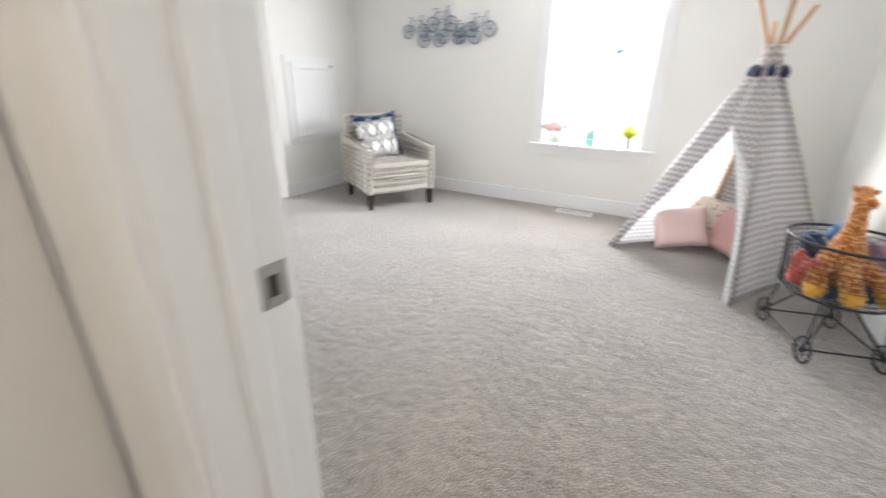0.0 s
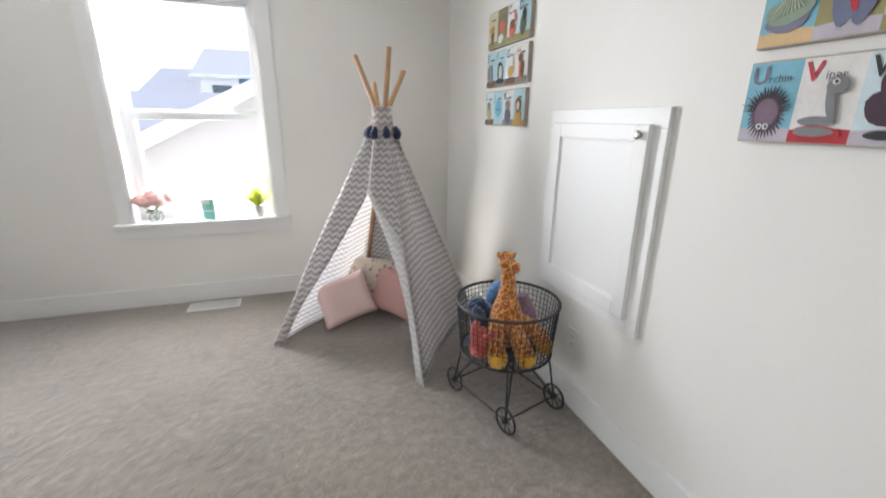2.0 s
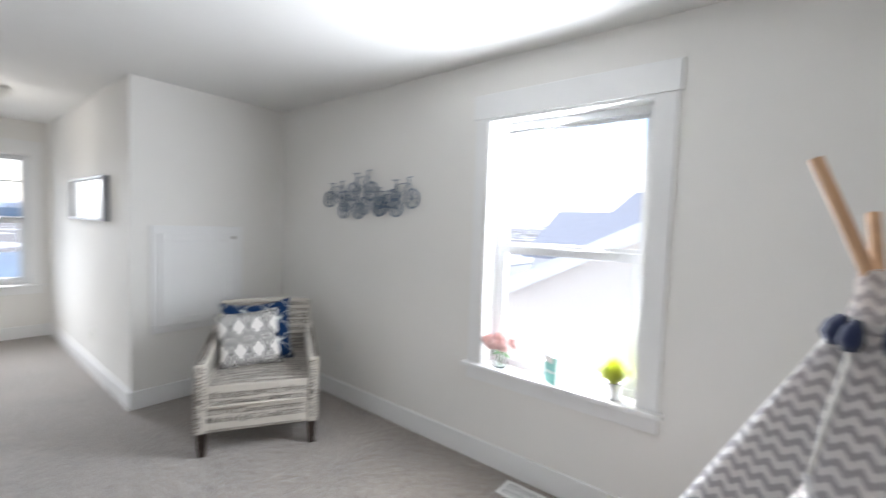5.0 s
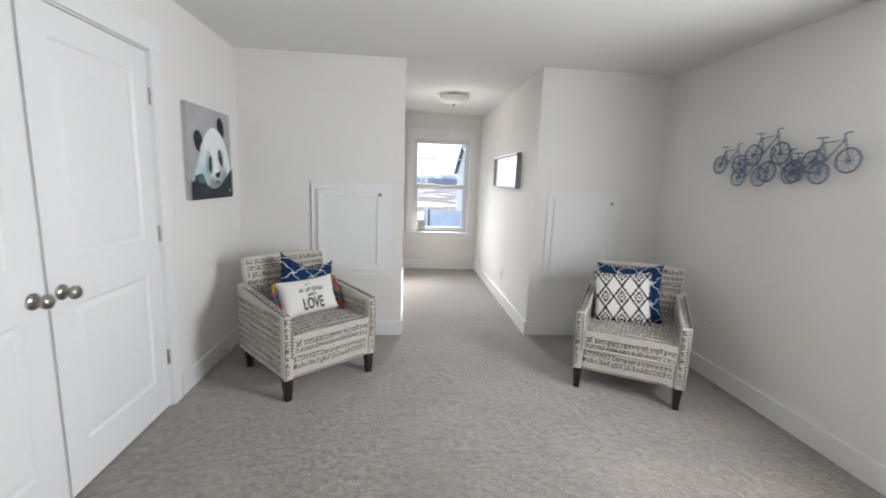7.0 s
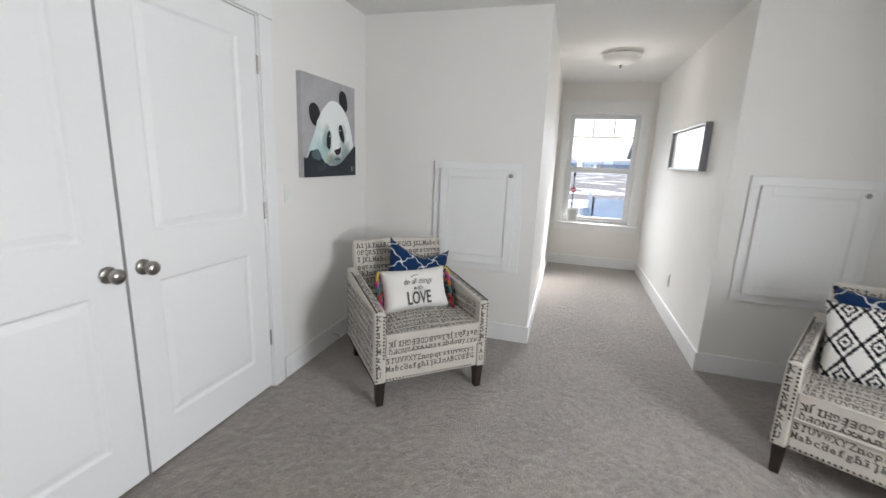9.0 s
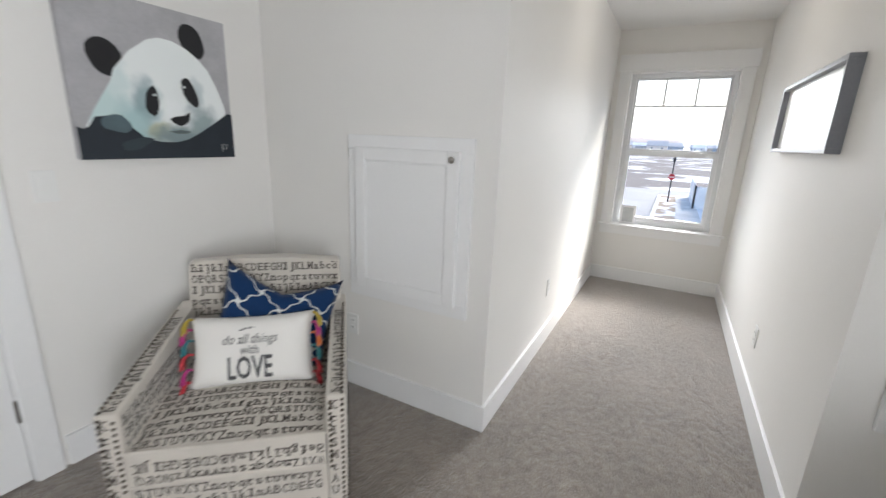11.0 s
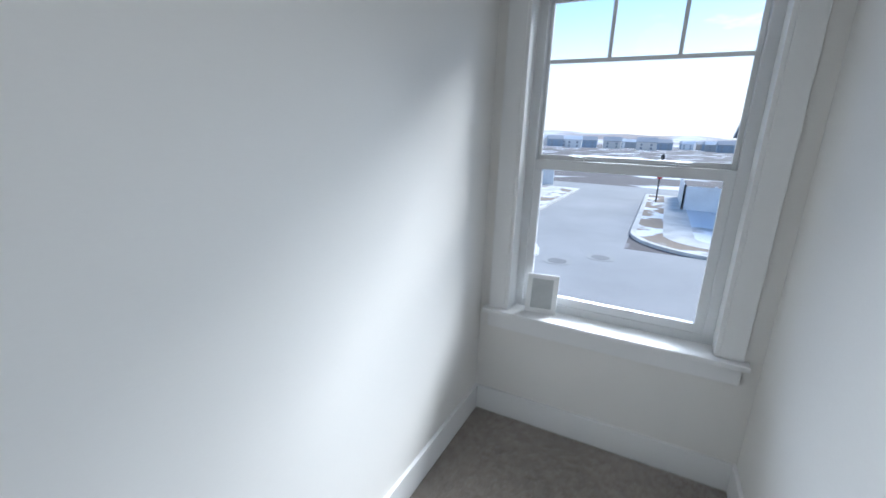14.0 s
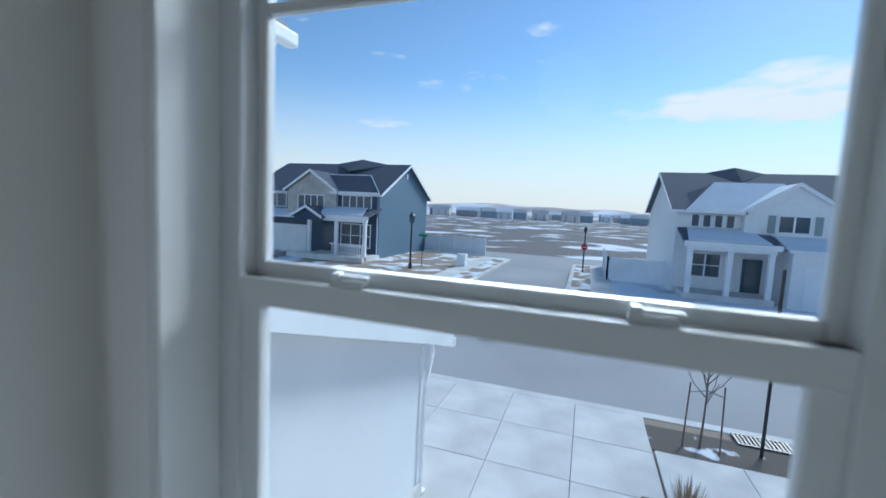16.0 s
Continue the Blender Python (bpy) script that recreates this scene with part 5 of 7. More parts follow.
letter_board(EAST(3.665, 1.272), [
    ((0.62, 0.72, 0.72), BRN, "I", BLK, "", [(0.5, 0.36, 0.26, 0.22, (0.42, 0.38, 0.24), 0.3), (0.45, 0.58, 0.20, 0.12, GRY, 0.0)]),
    (SKY, SKY, "J", TEAL, "", [(0.5, 0.50, 0.34, 0.24, (0.16, 0.46, 0.62), 0.0), (0.38, 0.46, 0.05, 0.03, BLK, 0.0), (0.62, 0.46, 0.05, 0.03, BLK, 0.0)]),
    ((0.70, 0.70, 0.66), GRY, "K", BLK, "", [(0.5, 0.28, 0.30, 0.22, (0.10, 0.12, 0.16), 0.0), (0.5, 0.58, 0.24, 0.14, GRY, 0.0)]),
    (SKY, OCH, "L", SKY, "", [(0.5, 0.26, 0.32, 0.22, OCH, 0.0), (0.5, 0.56, 0.28, 0.20, BRN, 0.0), (0.5, 0.54, 0.14, 0.12, (0.62, 0.52, 0.38), 0.0)])], "narrow canvas of alphabet animals I to L on pale blue")
SPIKE = [(0.5, 0.37, 0.28, 0.225, (0.12, 0.08, 0.12), 0.1), (0.5, 0.36, 0.23, 0.185, (0.20, 0.13, 0.18), 0.0), (0.42, 0.20, 0.06, 0.04, (0.75, 0.75, 0.75), 0), (0.56, 0.20, 0.06, 0.04, (0.75, 0.75, 0.75), 0), (0.43, 0.20, 0.025, 0.018, BLK, 0), (0.57, 0.20, 0.025, 0.018, BLK, 0)]
VIPER = [(0.45, 0.14, 0.42, 0.08, RED, 0), (0.42, 0.15, 0.34, 0.055, GRY, 0), (0.45, 0.27, 0.32, 0.055, GRY, 0), (0.62, 0.46, 0.08, 0.20, GRY, 0.25), (0.66, 0.66, 0.17, 0.10, GRY, 0.1), (0.63, 0.70, 0.06, 0.035, (0.75, 0.75, 0.75), 0), (0.64, 0.70, 0.028, 0.018, BLK, 0)]
WALRUS = [(0.5, 0.42, 0.40, 0.20, (0.06, 0.03, 0.05), 0.1), (0.35, 0.66, 0.10, 0.12, (0.06, 0.03, 0.05), 0.0), (0.5, 0.13, 0.30, 0.05, BLK, 0.0)]
board = letter_board(EAST(2.008, 1.255), [
    (BLU, LAV, "U", (0.20, 0.17, 0.24), "rchin", SPIKE), ((0.76, 0.74, 0.72), RED, "V", (0.55, 0.04, 0.06), "iper", VIPER),
    ((0.60, 0.72, 0.76), LAV, "W", BLK, "", WALRUS), ((0.70, 0.66, 0.60), SAND, "X", OCH, "", [(0.5, 0.4, 0.3, 0.2, OCH, 0.2)])], "narrow canvas of alphabet animals, urchin and viper")
bm = bmesh.new()
for k in range(26):
    a = math.pi * (0.02 + 0.96 * k / 25)
    cx, cz = 0.003 + 0.5 * 0.1215, 0.38 * AH
    d = (math.cos(a), math.sin(a))
    r0, r1 = 0.034, 0.052 + 0.006 * ((k * 7) % 3)
    tip, l0, r_0 = (cx + d[0] * r1 * 1.1, cz + d[1] * r1), (cx + d[0] * r0 - d[1] * 0.002, cz + d[1] * r0 + d[0] * 0.002), (cx + d[0] * r0 + d[1] * 0.002, cz + d[1] * r0 - d[0] * 0.002)
    bm.faces.new([bm.verts.new((x, -AT - 0.0090, z)) for x, z in (tip, l0, r_0)])
tagged(part("spines", bm, colour(BLK), board, "painted black spines"), kind="stuff")
board = letter_board(EAST(2.008, 1.474), [
    (BLU, SAND, "Q", SAND, "uahog", [(0.5, 0.30, 0.40, 0.14, (0.20, 0.19, 0.28), 0.12), (0.5, 0.40, 0.44, 0.15, (0.26, 0.34, 0.26), 0.12), (0.46, 0.60, 0.05, 0.03, (0.75, 0.75, 0.75), 0), (0.58, 0.61, 0.05, 0.03, (0.75, 0.75, 0.75), 0)]),
    (OLIVE, LAV, "R", CORAL, "", [(0.4, 0.42, 0.18, 0.30, (0.16, 0.18, 0.28), 0.1), (0.72, 0.42, 0.18, 0.30, (0.16, 0.18, 0.28), -0.1), (0.55, 0.38, 0.06, 0.14, RED, 0.3)]),
    ((0.50, 0.48, 0.34), OLIVE, "S", RED, "", [(0.5, 0.4, 0.30, 0.22, OCH, 0.2)]), ((0.66, 0.64, 0.56), OLIVE, "T", BLK, "", [(0.5, 0.4, 0.30, 0.22, BRN, 0.1)])], "narrow canvas of alphabet animals with a green quahog")
for k in range(9):
    x = 0.003 + 0.1215 * (0.20 + 0.07 * k)
    decal(board, "stripe", [(x, 0.33 * AH + 0.002 * k), (x + 0.003, 0.33 * AH + 0.002 * k), (0.003 + 0.1215 * (0.36 + 0.035 * k) + 0.002, 0.52 * AH), (0.003 + 0.1215 * (0.36 + 0.035 * k), 0.52 * AH)], -AT - 0.0075, (0.50, 0.56, 0.42))
letter_board(EAST(2.008, 1.690), [
    (OLIVE, BRN, "M", BLK, "", [(0.5, 0.4, 0.30, 0.22, OCH, 0.2)]), (SKY, GRY, "N", RED, "", [(0.5, 0.4, 0.30, 0.22, GRY, 0.2)]), (PALE, OLIVE, "O", TEAL, "", [(0.5, 0.4, 0.30, 0.22, CORAL, 0.2)]), (SKY, BRN, "P", BLK, "", [(0.5, 0.4, 0.30, 0.22, BLK, 0.2)])], "narrow canvas of alphabet animals in olive and blue")

# bicycles of bent wire
art = thing("wall_sculpture", "blue-grey metal wall sculpture of a cluster of bicycles", "wall art", pose(0, YN - 0.03, 0))


def bicycle(x, z, s, flip=1):
    b = part("bicycle", tube([(x - 0.085 * s * flip, 0, z), (x - 0.02 * s * flip, 0, z + 0.005 * s), (x + 0.06 * s * flip, 0, z + 0.10 * s), (x - 0.05 * s * flip, 0, z + 0.09 * s), (x - 0.085 * s * flip, 0, z)], 0.0044, 6), BLUE_METAL, art)
    for k in (-1, 1):
        cx = x + k * 0.092 * s
        part("wheel", tube(ring((cx, -0.004 * k, z), 0.058 * s, "y", 22), 0.0054, 6, closed=True), BLUE_METAL, b)
        part("hub", moved(lathe([(0.010 * s, -0.006), (0.010 * s, 0.006)], 10), Matrix.Translation((cx, -0.004 * k, z)) @ Matrix.Rotation(radians(90), 4, "X")), BLUE_METAL, b)
        for j in range(5):
            a = math.pi * j / 5
            part("spoke", tube([(cx - 0.056 * s * math.cos(a), -0.004 * k, z - 0.056 * s * math.sin(a)), (cx + 0.056 * s * math.cos(a), -0.004 * k, z + 0.056 * s * math.sin(a))], 0.0017, 4), BLUE_METAL, b)
    part("fork", tube([(x + 0.092 * s * flip, 0, z), (x + 0.06 * s * flip, 0, z + 0.10 * s), (x + 0.052 * s * flip, 0, z + 0.13 * s), (x + 0.085 * s * flip, 0, z + 0.135 * s)], 0.0042, 6), BLUE_METAL, b)
    part("saddle_post", tube([(x - 0.02 * s * flip, 0, z + 0.005 * s), (x - 0.055 * s * flip, 0, z + 0.115 * s), (x - 0.085 * s * flip, 0, z + 0.12 * s), (x - 0.025 * s * flip, 0, z + 0.118 * s)], 0.0034, 5), BLUE_METAL, b)


for x, z, s, fl in ((-2.70, 1.61, 1.05, 1), (-2.40, 1.665, 1.15, 1), (-2.52, 1.52, 1.0, 1), (-2.28, 1.555, 1.1, -1), (-2.12, 1.54, 1.0, 1), (-1.98, 1.605, 1.1, 1)):
    bicycle(x, z, s, fl)
for x in (-2.66, -2.02):
    part("wall_hook", tube([(x, 0, 1.62), (x, 0.03, 1.62)], 0.004, 6), BLUE_METAL, art)

# long shadow-box frame in the passage
fr = thing("picture_frame", "long shadow-box picture frame with white insert", "picture frame", pose(-5.145, C1, 1.365))
FW, FH, FD = 1.09, 0.362, 0.05
# Grey rails; the slight blue is lens flare put into their colour.
STEEL = surface("grey_frame_flare_tint", (0.30, 0.31, 0.34), (0.24, 0.25, 0.28), rough=0.4, scale=80, bump=0.1)
for a in ((0, FW, -FD, 0, 0, 0.02), (0, FW, -FD, 0, FH - 0.02, FH), (0, 0.02, -FD, 0, 0.02, FH - 0.02), (FW - 0.02, FW, -FD, 0, 0.02, FH - 0.02)):
    part("frame_rail", boxes(a, bevel=0.002), STEEL, fr)
part("insert", boxes((0.02, FW - 0.02, -0.022, -0.003, 0.02, FH - 0.02)), surface("white_mat_board", (0.86, 0.86, 0.85), (0.84, 0.84, 0.83), rough=0.3, scale=60, bump=0.02, blotch=0.01), fr, "plain white insert")

# ---- electrical and small fittings ----
PLATE = surface("white_plate_plastic", (0.82, 0.82, 0.80), (0.79, 0.79, 0.77), rough=0.3, scale=60, bump=0.02, blotch=0.01)
SLOT = colour((0.05, 0.05, 0.05))


def outlet(m, label="white duplex electrical outlet on the wall"):
    o = thing("outlet", label, "outlet", m, group="wall outlets")
    part("plate", boxes((-0.036, 0.036, -0.006, 0, -0.058, 0.058), bevel=0.003), PLATE, o)
    for z in (-0.02, 0.02):
        sck = part("socket", boxes((-0.017, 0.017, -0.0085, -0.005, z - 0.014, z + 0.014), bevel=0.002), PLATE, o)
        for x in (-0.006, 0.006):
            part("slot", boxes((x - 0.001, x + 0.001, -0.0092, -0.0086, z - 0.002, z + 0.007)), SLOT, sck)
    return o


o = outlet(pose(-2.67, YN, 0.405))
copy_thing(o, pose(-4.622, C1, 0.365))
copy_thing(o, pose(-4.63, C0, 0.415, 0, 0, 180))
copy_thing(o, pose(XW, 1.285, 0.365, 0, 0, 90))
copy_thing(o, pose(XE, 2.61, 0.33, 0, 0, -90))
sw = thing("light_switch", "white rocker light switch", "light switch", pose(-2.55, YS, 1.14, 0, 0, 180))
part("plate", boxes((-0.037, 0.037, -0.006, 0, -0.058, 0.058), bevel=0.003), PLATE, sw)
part("rocker", boxes((-0.016, 0.016, -0.010, -0.005, -0.033, 0.033), bevel=0.002), PLATE, sw)
ds = thing("door_stop", "small spring door stop on the baseboard", "door stop", pose(-2.99, YS + BT, 0.075))
part("spring", tube([(0.006 * math.cos(k * 0.9), 0.0015 * k, 0.006 * math.sin(k * 0.9)) for k in range(44)], 0.0016, 5), NICKEL, ds)
part("rubber_tip", moved(lathe([(0.009, 0), (0.009, 0.012), (0.006, 0.015)], 12), Matrix.Translation((0, 0.066, 0)) @ Matrix.Rotation(radians(-90), 4, "X")), PLATE, ds)
reg = thing("floor_register", "white steel floor register in the carpet", "floor vent", pose(-0.868, 4.30, 0.0))
part("frame", boxes((-0.17, 0.17, -0.068, -0.052, 0, 0.006), (-0.17, 0.17, 0.052, 0.068, 0, 0.006), (-0.17, -0.152, -0.052, 0.052, 0, 0.006), (0.152, 0.17, -0.052, 0.052, 0, 0.006), bevel=0.002), PLATE, reg)
part("pan", boxes((-0.152, 0.152, -0.052, 0.052, 0, 0.001)), SLOT, reg, "dark duct opening")
for k in range(19):
    x = -0.144 + 0.016 * k
    for y in (-0.026, 0.026):
        part("slat", boxes((x - 0.0045, x + 0.0045, y - 0.023, y + 0.023, 0.001, 0.005)), PLATE, reg)
part("bar", boxes((-0.152, 0.152, -0.003, 0.003, 0.001, 0.0055)), PLATE, reg)


def flush_light(m, label):
    c = thing("ceiling_light", label, "ceiling light", m)
    part("canopy", lathe([(0.075, 0), (0.075, -0.022), (0.06, -0.03)], 28), NICKEL, c, "satin nickel canopy", smooth=True)
    part("shade", lathe([(0.168, -0.030), (0.170, -0.036), (0.160, -0.062), (0.130, -0.088), (0.08, -0.106), (0.02, -0.112)], 36), FROST, c, "frosted white glass bowl", smooth=True)
    part("finial", lathe([(0.012, -0.108), (0.014, -0.118), (0.007, -0.126), (0.009, -0.134), (0.003, -0.142)], 16), NICKEL, c, "satin nickel finial", smooth=True)
    return c


FROST = patterned("frosted_glass", (0.84, 0.84, 0.82), (0.84, 0.84, 0.82), blossoms, rough=0.3, sheen=0.0, thin=0.6)
flush_light(pose(-4.88, 2.63, H), "nickel and frosted glass flush ceiling light of the passage")

# ---- things on the window stools ----
SZ = 0.607
vase = thing("flower_vase", "pink roses in a small clear glass vase", "flowers", pose(-1.165, 4.437, SZ))
CLEAR = glass_mat("vase_glass", (0.93, 0.97, 0.96))
part("vase", lathe([(0.028, 0), (0.040, 0.012), (0.043, 0.03), (0.034, 0.055), (0.030, 0.066), (0.033, 0.072)], 24), CLEAR, vase, "clear round glass vase", smooth=True)
STEM = surface("rose_stem_green", (0.05, 0.12, 0.04), (0.08, 0.17, 0.06), rough=0.6, scale=60)
ROSE = surface("pink_silk_petals", (0.88, 0.64, 0.60), (0.82, 0.50, 0.47), rough=0.8, scale=60, bump=0.2, blotch=0.15, spread=25)
rnd = random.Random(3)
for k, (x, y, z, s) in enumerate(((-0.042, -0.016, 0.140, 1.45), (0.036, -0.020, 0.146, 1.55), (0.0, 0.020, 0.178, 1.35), (0.088, 0.006, 0.158, 1.2), (-0.090, 0.010, 0.148, 1.15))):
    part("stem", tube([(0.004 * k - 0.008, 0, 0.01), (x * 0.4, y * 0.4, 0.08), (x, y, z - 0.015)], 0.0022, 5), STEM, vase)
    bm = bmesh.new()
    for lay in range(5):
        r0 = (0.036 - 0.0072 * lay) * s
        rows = []
        for u in range(5):
            h = u / 4
            rr = r0 * (0.35 + 0.75 * math.sin(math.pi * (0.12 + 0.55 * h)))
            zz = z - 0.020 * s + (0.040 + 0.003 * lay) * s * h - 0.010 * (4 - lay) / 4 * s * h
            rows.append([bm.verts.new((x + rr * (1 + 0.12 * h * math.sin(5 * q + 1.7 * lay)) * math.cos(q), y + rr * (1 + 0.12 * h * math.sin(5 * q + 1.7 * lay)) * math.sin(q), zz + 0.004 * s * h * math.sin(5 * q + lay))) for q in [2 * math.pi * i / 20 for i in range(20)]])
        for p0, p1 in zip(rows, rows[1:]):
            for q in range(20):
                bm.faces.new((p0[q], p0[(q + 1) % 20], p1[(q + 1) % 20], p1[q]))
    part("rose", bm, ROSE, vase, "layered pink rose", smooth=True)


def leaf(bm, base, tip, w, lift=0.01):
    b, t = Vector(base), Vector(tip)
    d = t - b
    side = d.cross(Vector((0, 0, 1))).normalized() * w
    m1, m2 = b + d * 0.35 + Vector((0, 0, lift)), b + d * 0.7 + Vector((0, 0, lift))
    v = [bm.verts.new(p) for p in (b, m1 + side, m2 + side * 0.8, t, m2 - side * 0.8, m1 - side, m1, m2)]
    for f in ((0, 1, 6), (0, 6, 5), (1, 2, 7, 6), (6, 7, 4, 5), (2, 3, 7), (7, 3, 4)):
        bm.faces.new([v[i] for i in f])


for k in range(10):
    a = 0.63 * k + 0.3
    bm = bmesh.new()
    leaf(bm, (0.01 * math.cos(a), 0.01 * math.sin(a), 0.085), (0.075 * math.cos(a), 0.05 * math.sin(a), 0.095 + 0.02 * (k % 3) - 0.03), 0.018)
    part("leaf", bm, STEM, vase)
card = thing("gift_box", "small white and turquoise boxed card standing upright", "box", pose(-0.815, 4.445, SZ, 0, 0, -30))
part("carton", boxes((-0.050, 0.050, -0.045, 0.045, 0, 0.150), bevel=0.002), PLATE, card)
part("front", boxes((-0.0495, 0.0495, -0.0462, -0.045, 0.001, 0.149)), colour((0.22, 0.62, 0.56), 0.4), card, "turquoise printed front")
part("print_bar", boxes((-0.049, 0.020, -0.0474, -0.0463, 0.112, 0.149)), PLATE, card)
part("print_bar", boxes((-0.030, 0.034, -0.0474, -0.0463, 0.060, 0.068)), PLATE, card)
pot = thing("potted_plant", "bright green grass plant in a silver metal pot", "plant", pose(-0.52, 4.437, SZ))
TIN = surface("galvanised_tin", (0.62, 0.62, 0.62), (0.50, 0.50, 0.51), rough=0.35, metal=0.85, scale=50, bump=0.05)
part("pot", lathe([(0.030, 0), (0.032, 0.004), (0.041, 0.080), (0.044, 0.084), (0.041, 0.086), (0.036, 0.080)], 28), TIN, pot, "tapered silver metal pot", smooth=True)
part("soil", lathe([(0.036, 0.070), (0.030, 0.080), (0.010, 0.083)], 16), colour((0.03, 0.022, 0.015)), pot)
GRASS_L = surface("lime_grass_blades", (0.66, 0.68, 0.12), (0.44, 0.52, 0.06), rough=0.6, scale=30, bump=0)
bm = bmesh.new()
for k in range(420):
    a, r = rnd.random() * 6.283, rnd.random() ** 0.5
    h = 0.085 + 0.075 * rnd.random()
    lean = (0.085 + 0.055 * rnd.random()) * r
    leaf(bm, (0.02 * r * math.cos(a), 0.02 * r * math.sin(a), 0.078), (lean * math.cos(a) + rnd.uniform(-0.01, 0.01), 0.6 * lean * math.sin(a) + rnd.uniform(-0.006, 0.006), 0.078 + h * (1 - 0.40 * r * r)), 0.0030, 0.002)
tagged(part("foliage", bm, GRASS_L, pot, "dense lime green blades"), kind="stuff")
ph = thing("photo_frame", "small white photo frame leaning on the window stool", "photo frame", pose(-6.495, 2.364, 0.598, -10, 0, 98))
for a in ((-0.074, 0.074, -0.008, 0.008, 0, 0.022), (-0.074, 0.074, -0.008, 0.008, 0.166, 0.188), (-0.074, -0.050, -0.008, 0.008, 0.022, 0.166), (0.050, 0.074, -0.008, 0.008, 0.022, 0.166)):
    part("frame_rail", boxes(a, bevel=0.002), TRIM, ph)
part("picture", boxes((-0.052, 0.052, -0.002, 0.003, 0.02, 0.168)), colour((0.55, 0.57, 0.57), 0.2), ph, "pale grey picture behind glass")
part("strut", boxes((-0.015, 0.015, 0.004, 0.008, 0.01, 0.12)), TRIM, ph)

# Hall fixture and its lamp are added unseen, to brighten the entry jamb.
flush_light(pose(0.05, -0.55, H), "nickel and frosted glass flush ceiling light, added unseen in the hallway")
hall_data = bpy.data.lights.new("hall_fill", "POINT")
hall_data.energy, hall_data.color, hall_data.shadow_soft_size = 4.0, (1.0, 0.90, 0.80), 0.12
new("hall_fill", hall_data).location = (0.05, -0.55, H - 0.30)

# Fill lamp added below the passage fixture to brighten walls and carpet.
pass_data = bpy.data.lights.new("passage_fill", "POINT")
pass_data.energy, pass_data.color, pass_data.shadow_soft_size = 1.4, (1.0, 0.94, 0.86), 0.16
new("passage_fill", pass_data).location = (-4.88, 2.63, H - 0.30)


# ---- outdoors ----
G = -3.1


def clapboard(name, c, pitch=0.16, rough=0.6):
    m, n, l, p = node_mat(name)
    co, sep, noi = n.new("ShaderNodeTexCoord"), n.new("ShaderNodeSeparateXYZ"), n.new("ShaderNodeTexNoise")
    noi.inputs["Scale"].default_value = 3.0
    l.new(co.outputs["Object"], sep.inputs["Vector"])
    l.new(co.outputs["Object"], noi.inputs["Vector"])
    f = maths(n, l, "FRACT", maths(n, l, "DIVIDE", sep.outputs["Z"], pitch))
    mix = n.new("ShaderNodeMixRGB")
    mix.inputs["Color1"].default_value, mix.inputs["Color2"].default_value = (*[k * 0.9 for k in c], 1), (*[min(k * 1.08, 0.9) for k in c], 1)
    l.new(noi.outputs["Fac"], mix.inputs["Fac"])
    l.new(mix.outputs["Color"], p.inputs["Base Color"])
    bp = n.new("ShaderNodeBump")
    bp.inputs["Strength"].default_value, bp.inputs["Distance"].default_value = 0.6, 0.02
    l.new(f, bp.inputs["Height"])
    l.new(bp.outputs["Normal"], p.inputs["Normal"])
    p.inputs["Roughness"].default_value = rough
    return m


def patchy(name, dry, snow, scale, low, high, rough=0.95):
    """Bare ground with snow lying in patches."""
    m, n, l, p = node_mat(name)
    co, a, b, ramp, mix, soil = n.new("ShaderNodeTexCoord"), n.new("ShaderNodeTexNoise"), n.new("ShaderNodeTexNoise"), n.new("ShaderNodeMapRange"), n.new("ShaderNodeMixRGB"), n.new("ShaderNodeMixRGB")
    a.inputs["Scale"].default_value, a.inputs["Detail"].default_value = scale, 8.0
    b.inputs["Scale"].default_value, b.inputs["Detail"].default_value = scale * 25, 6.0
    for t in (a, b):
        l.new(co.outputs["Object"], t.inputs["Vector"])
    soil.inputs["Color1"].default_value, soil.inputs["Color2"].default_value = (*[k * 0.65 for k in dry], 1), (*[k * 1.3 for k in dry], 1)
    l.new(b.outputs["Fac"], soil.inputs["Fac"])
    ramp.inputs["From Min"].default_value, ramp.inputs["From Max"].default_value = low, high
    l.new(a.outputs["Fac"], ramp.inputs["Value"])
    l.new(ramp.outputs["Result"], mix.inputs["Fac"])
    l.new(soil.outputs["Color"], mix.inputs["Color1"])
    mix.inputs["Color2"].default_value = (*snow, 1)
    l.new(mix.outputs["Color"], p.inputs["Base Color"])
    bp = n.new("ShaderNodeBump")
    bp.inputs["Strength"].default_value, bp.inputs["Distance"].default_value = 0.5, 0.05
    l.new(b.outputs["Fac"], bp.inputs["Height"])
    l.new(bp.outputs["Normal"], p.inputs["Normal"])
    p.inputs["Roughness"].default_value = rough
    return m


SNOWY = (0.82, 0.84, 0.88)
FIELD = patchy("frosted_field", (0.17, 0.150, 0.145), SNOWY, 0.11, 0.55, 0.62)
YARD = patchy("snowy_yard_soil", (0.34, 0.27, 0.21), SNOWY, 0.55, 0.50, 0.57)
MULCH = patchy("bark_mulch_bed", (0.14, 0.12, 0.10), SNOWY, 1.6, 0.60, 0.64)
HILL = patchy("far_snowy_hills", (0.42, 0.36, 0.34), (0.80, 0.80, 0.84), 0.004, 0.42, 0.60)
ASPHALT = surface("salt_washed_asphalt", (0.40, 0.395, 0.395), (0.35, 0.345, 0.345), rough=0.9, scale=60, bump=0.4, blotch=0.10, spread=0.25, depth=0.006)
CONCRETE = surface("broom_finished_concrete", (0.72, 0.70, 0.67), (0.62, 0.60, 0.575), rough=0.9, scale=45, bump=0.25, blotch=0.16, spread=0.9, depth=0.003)
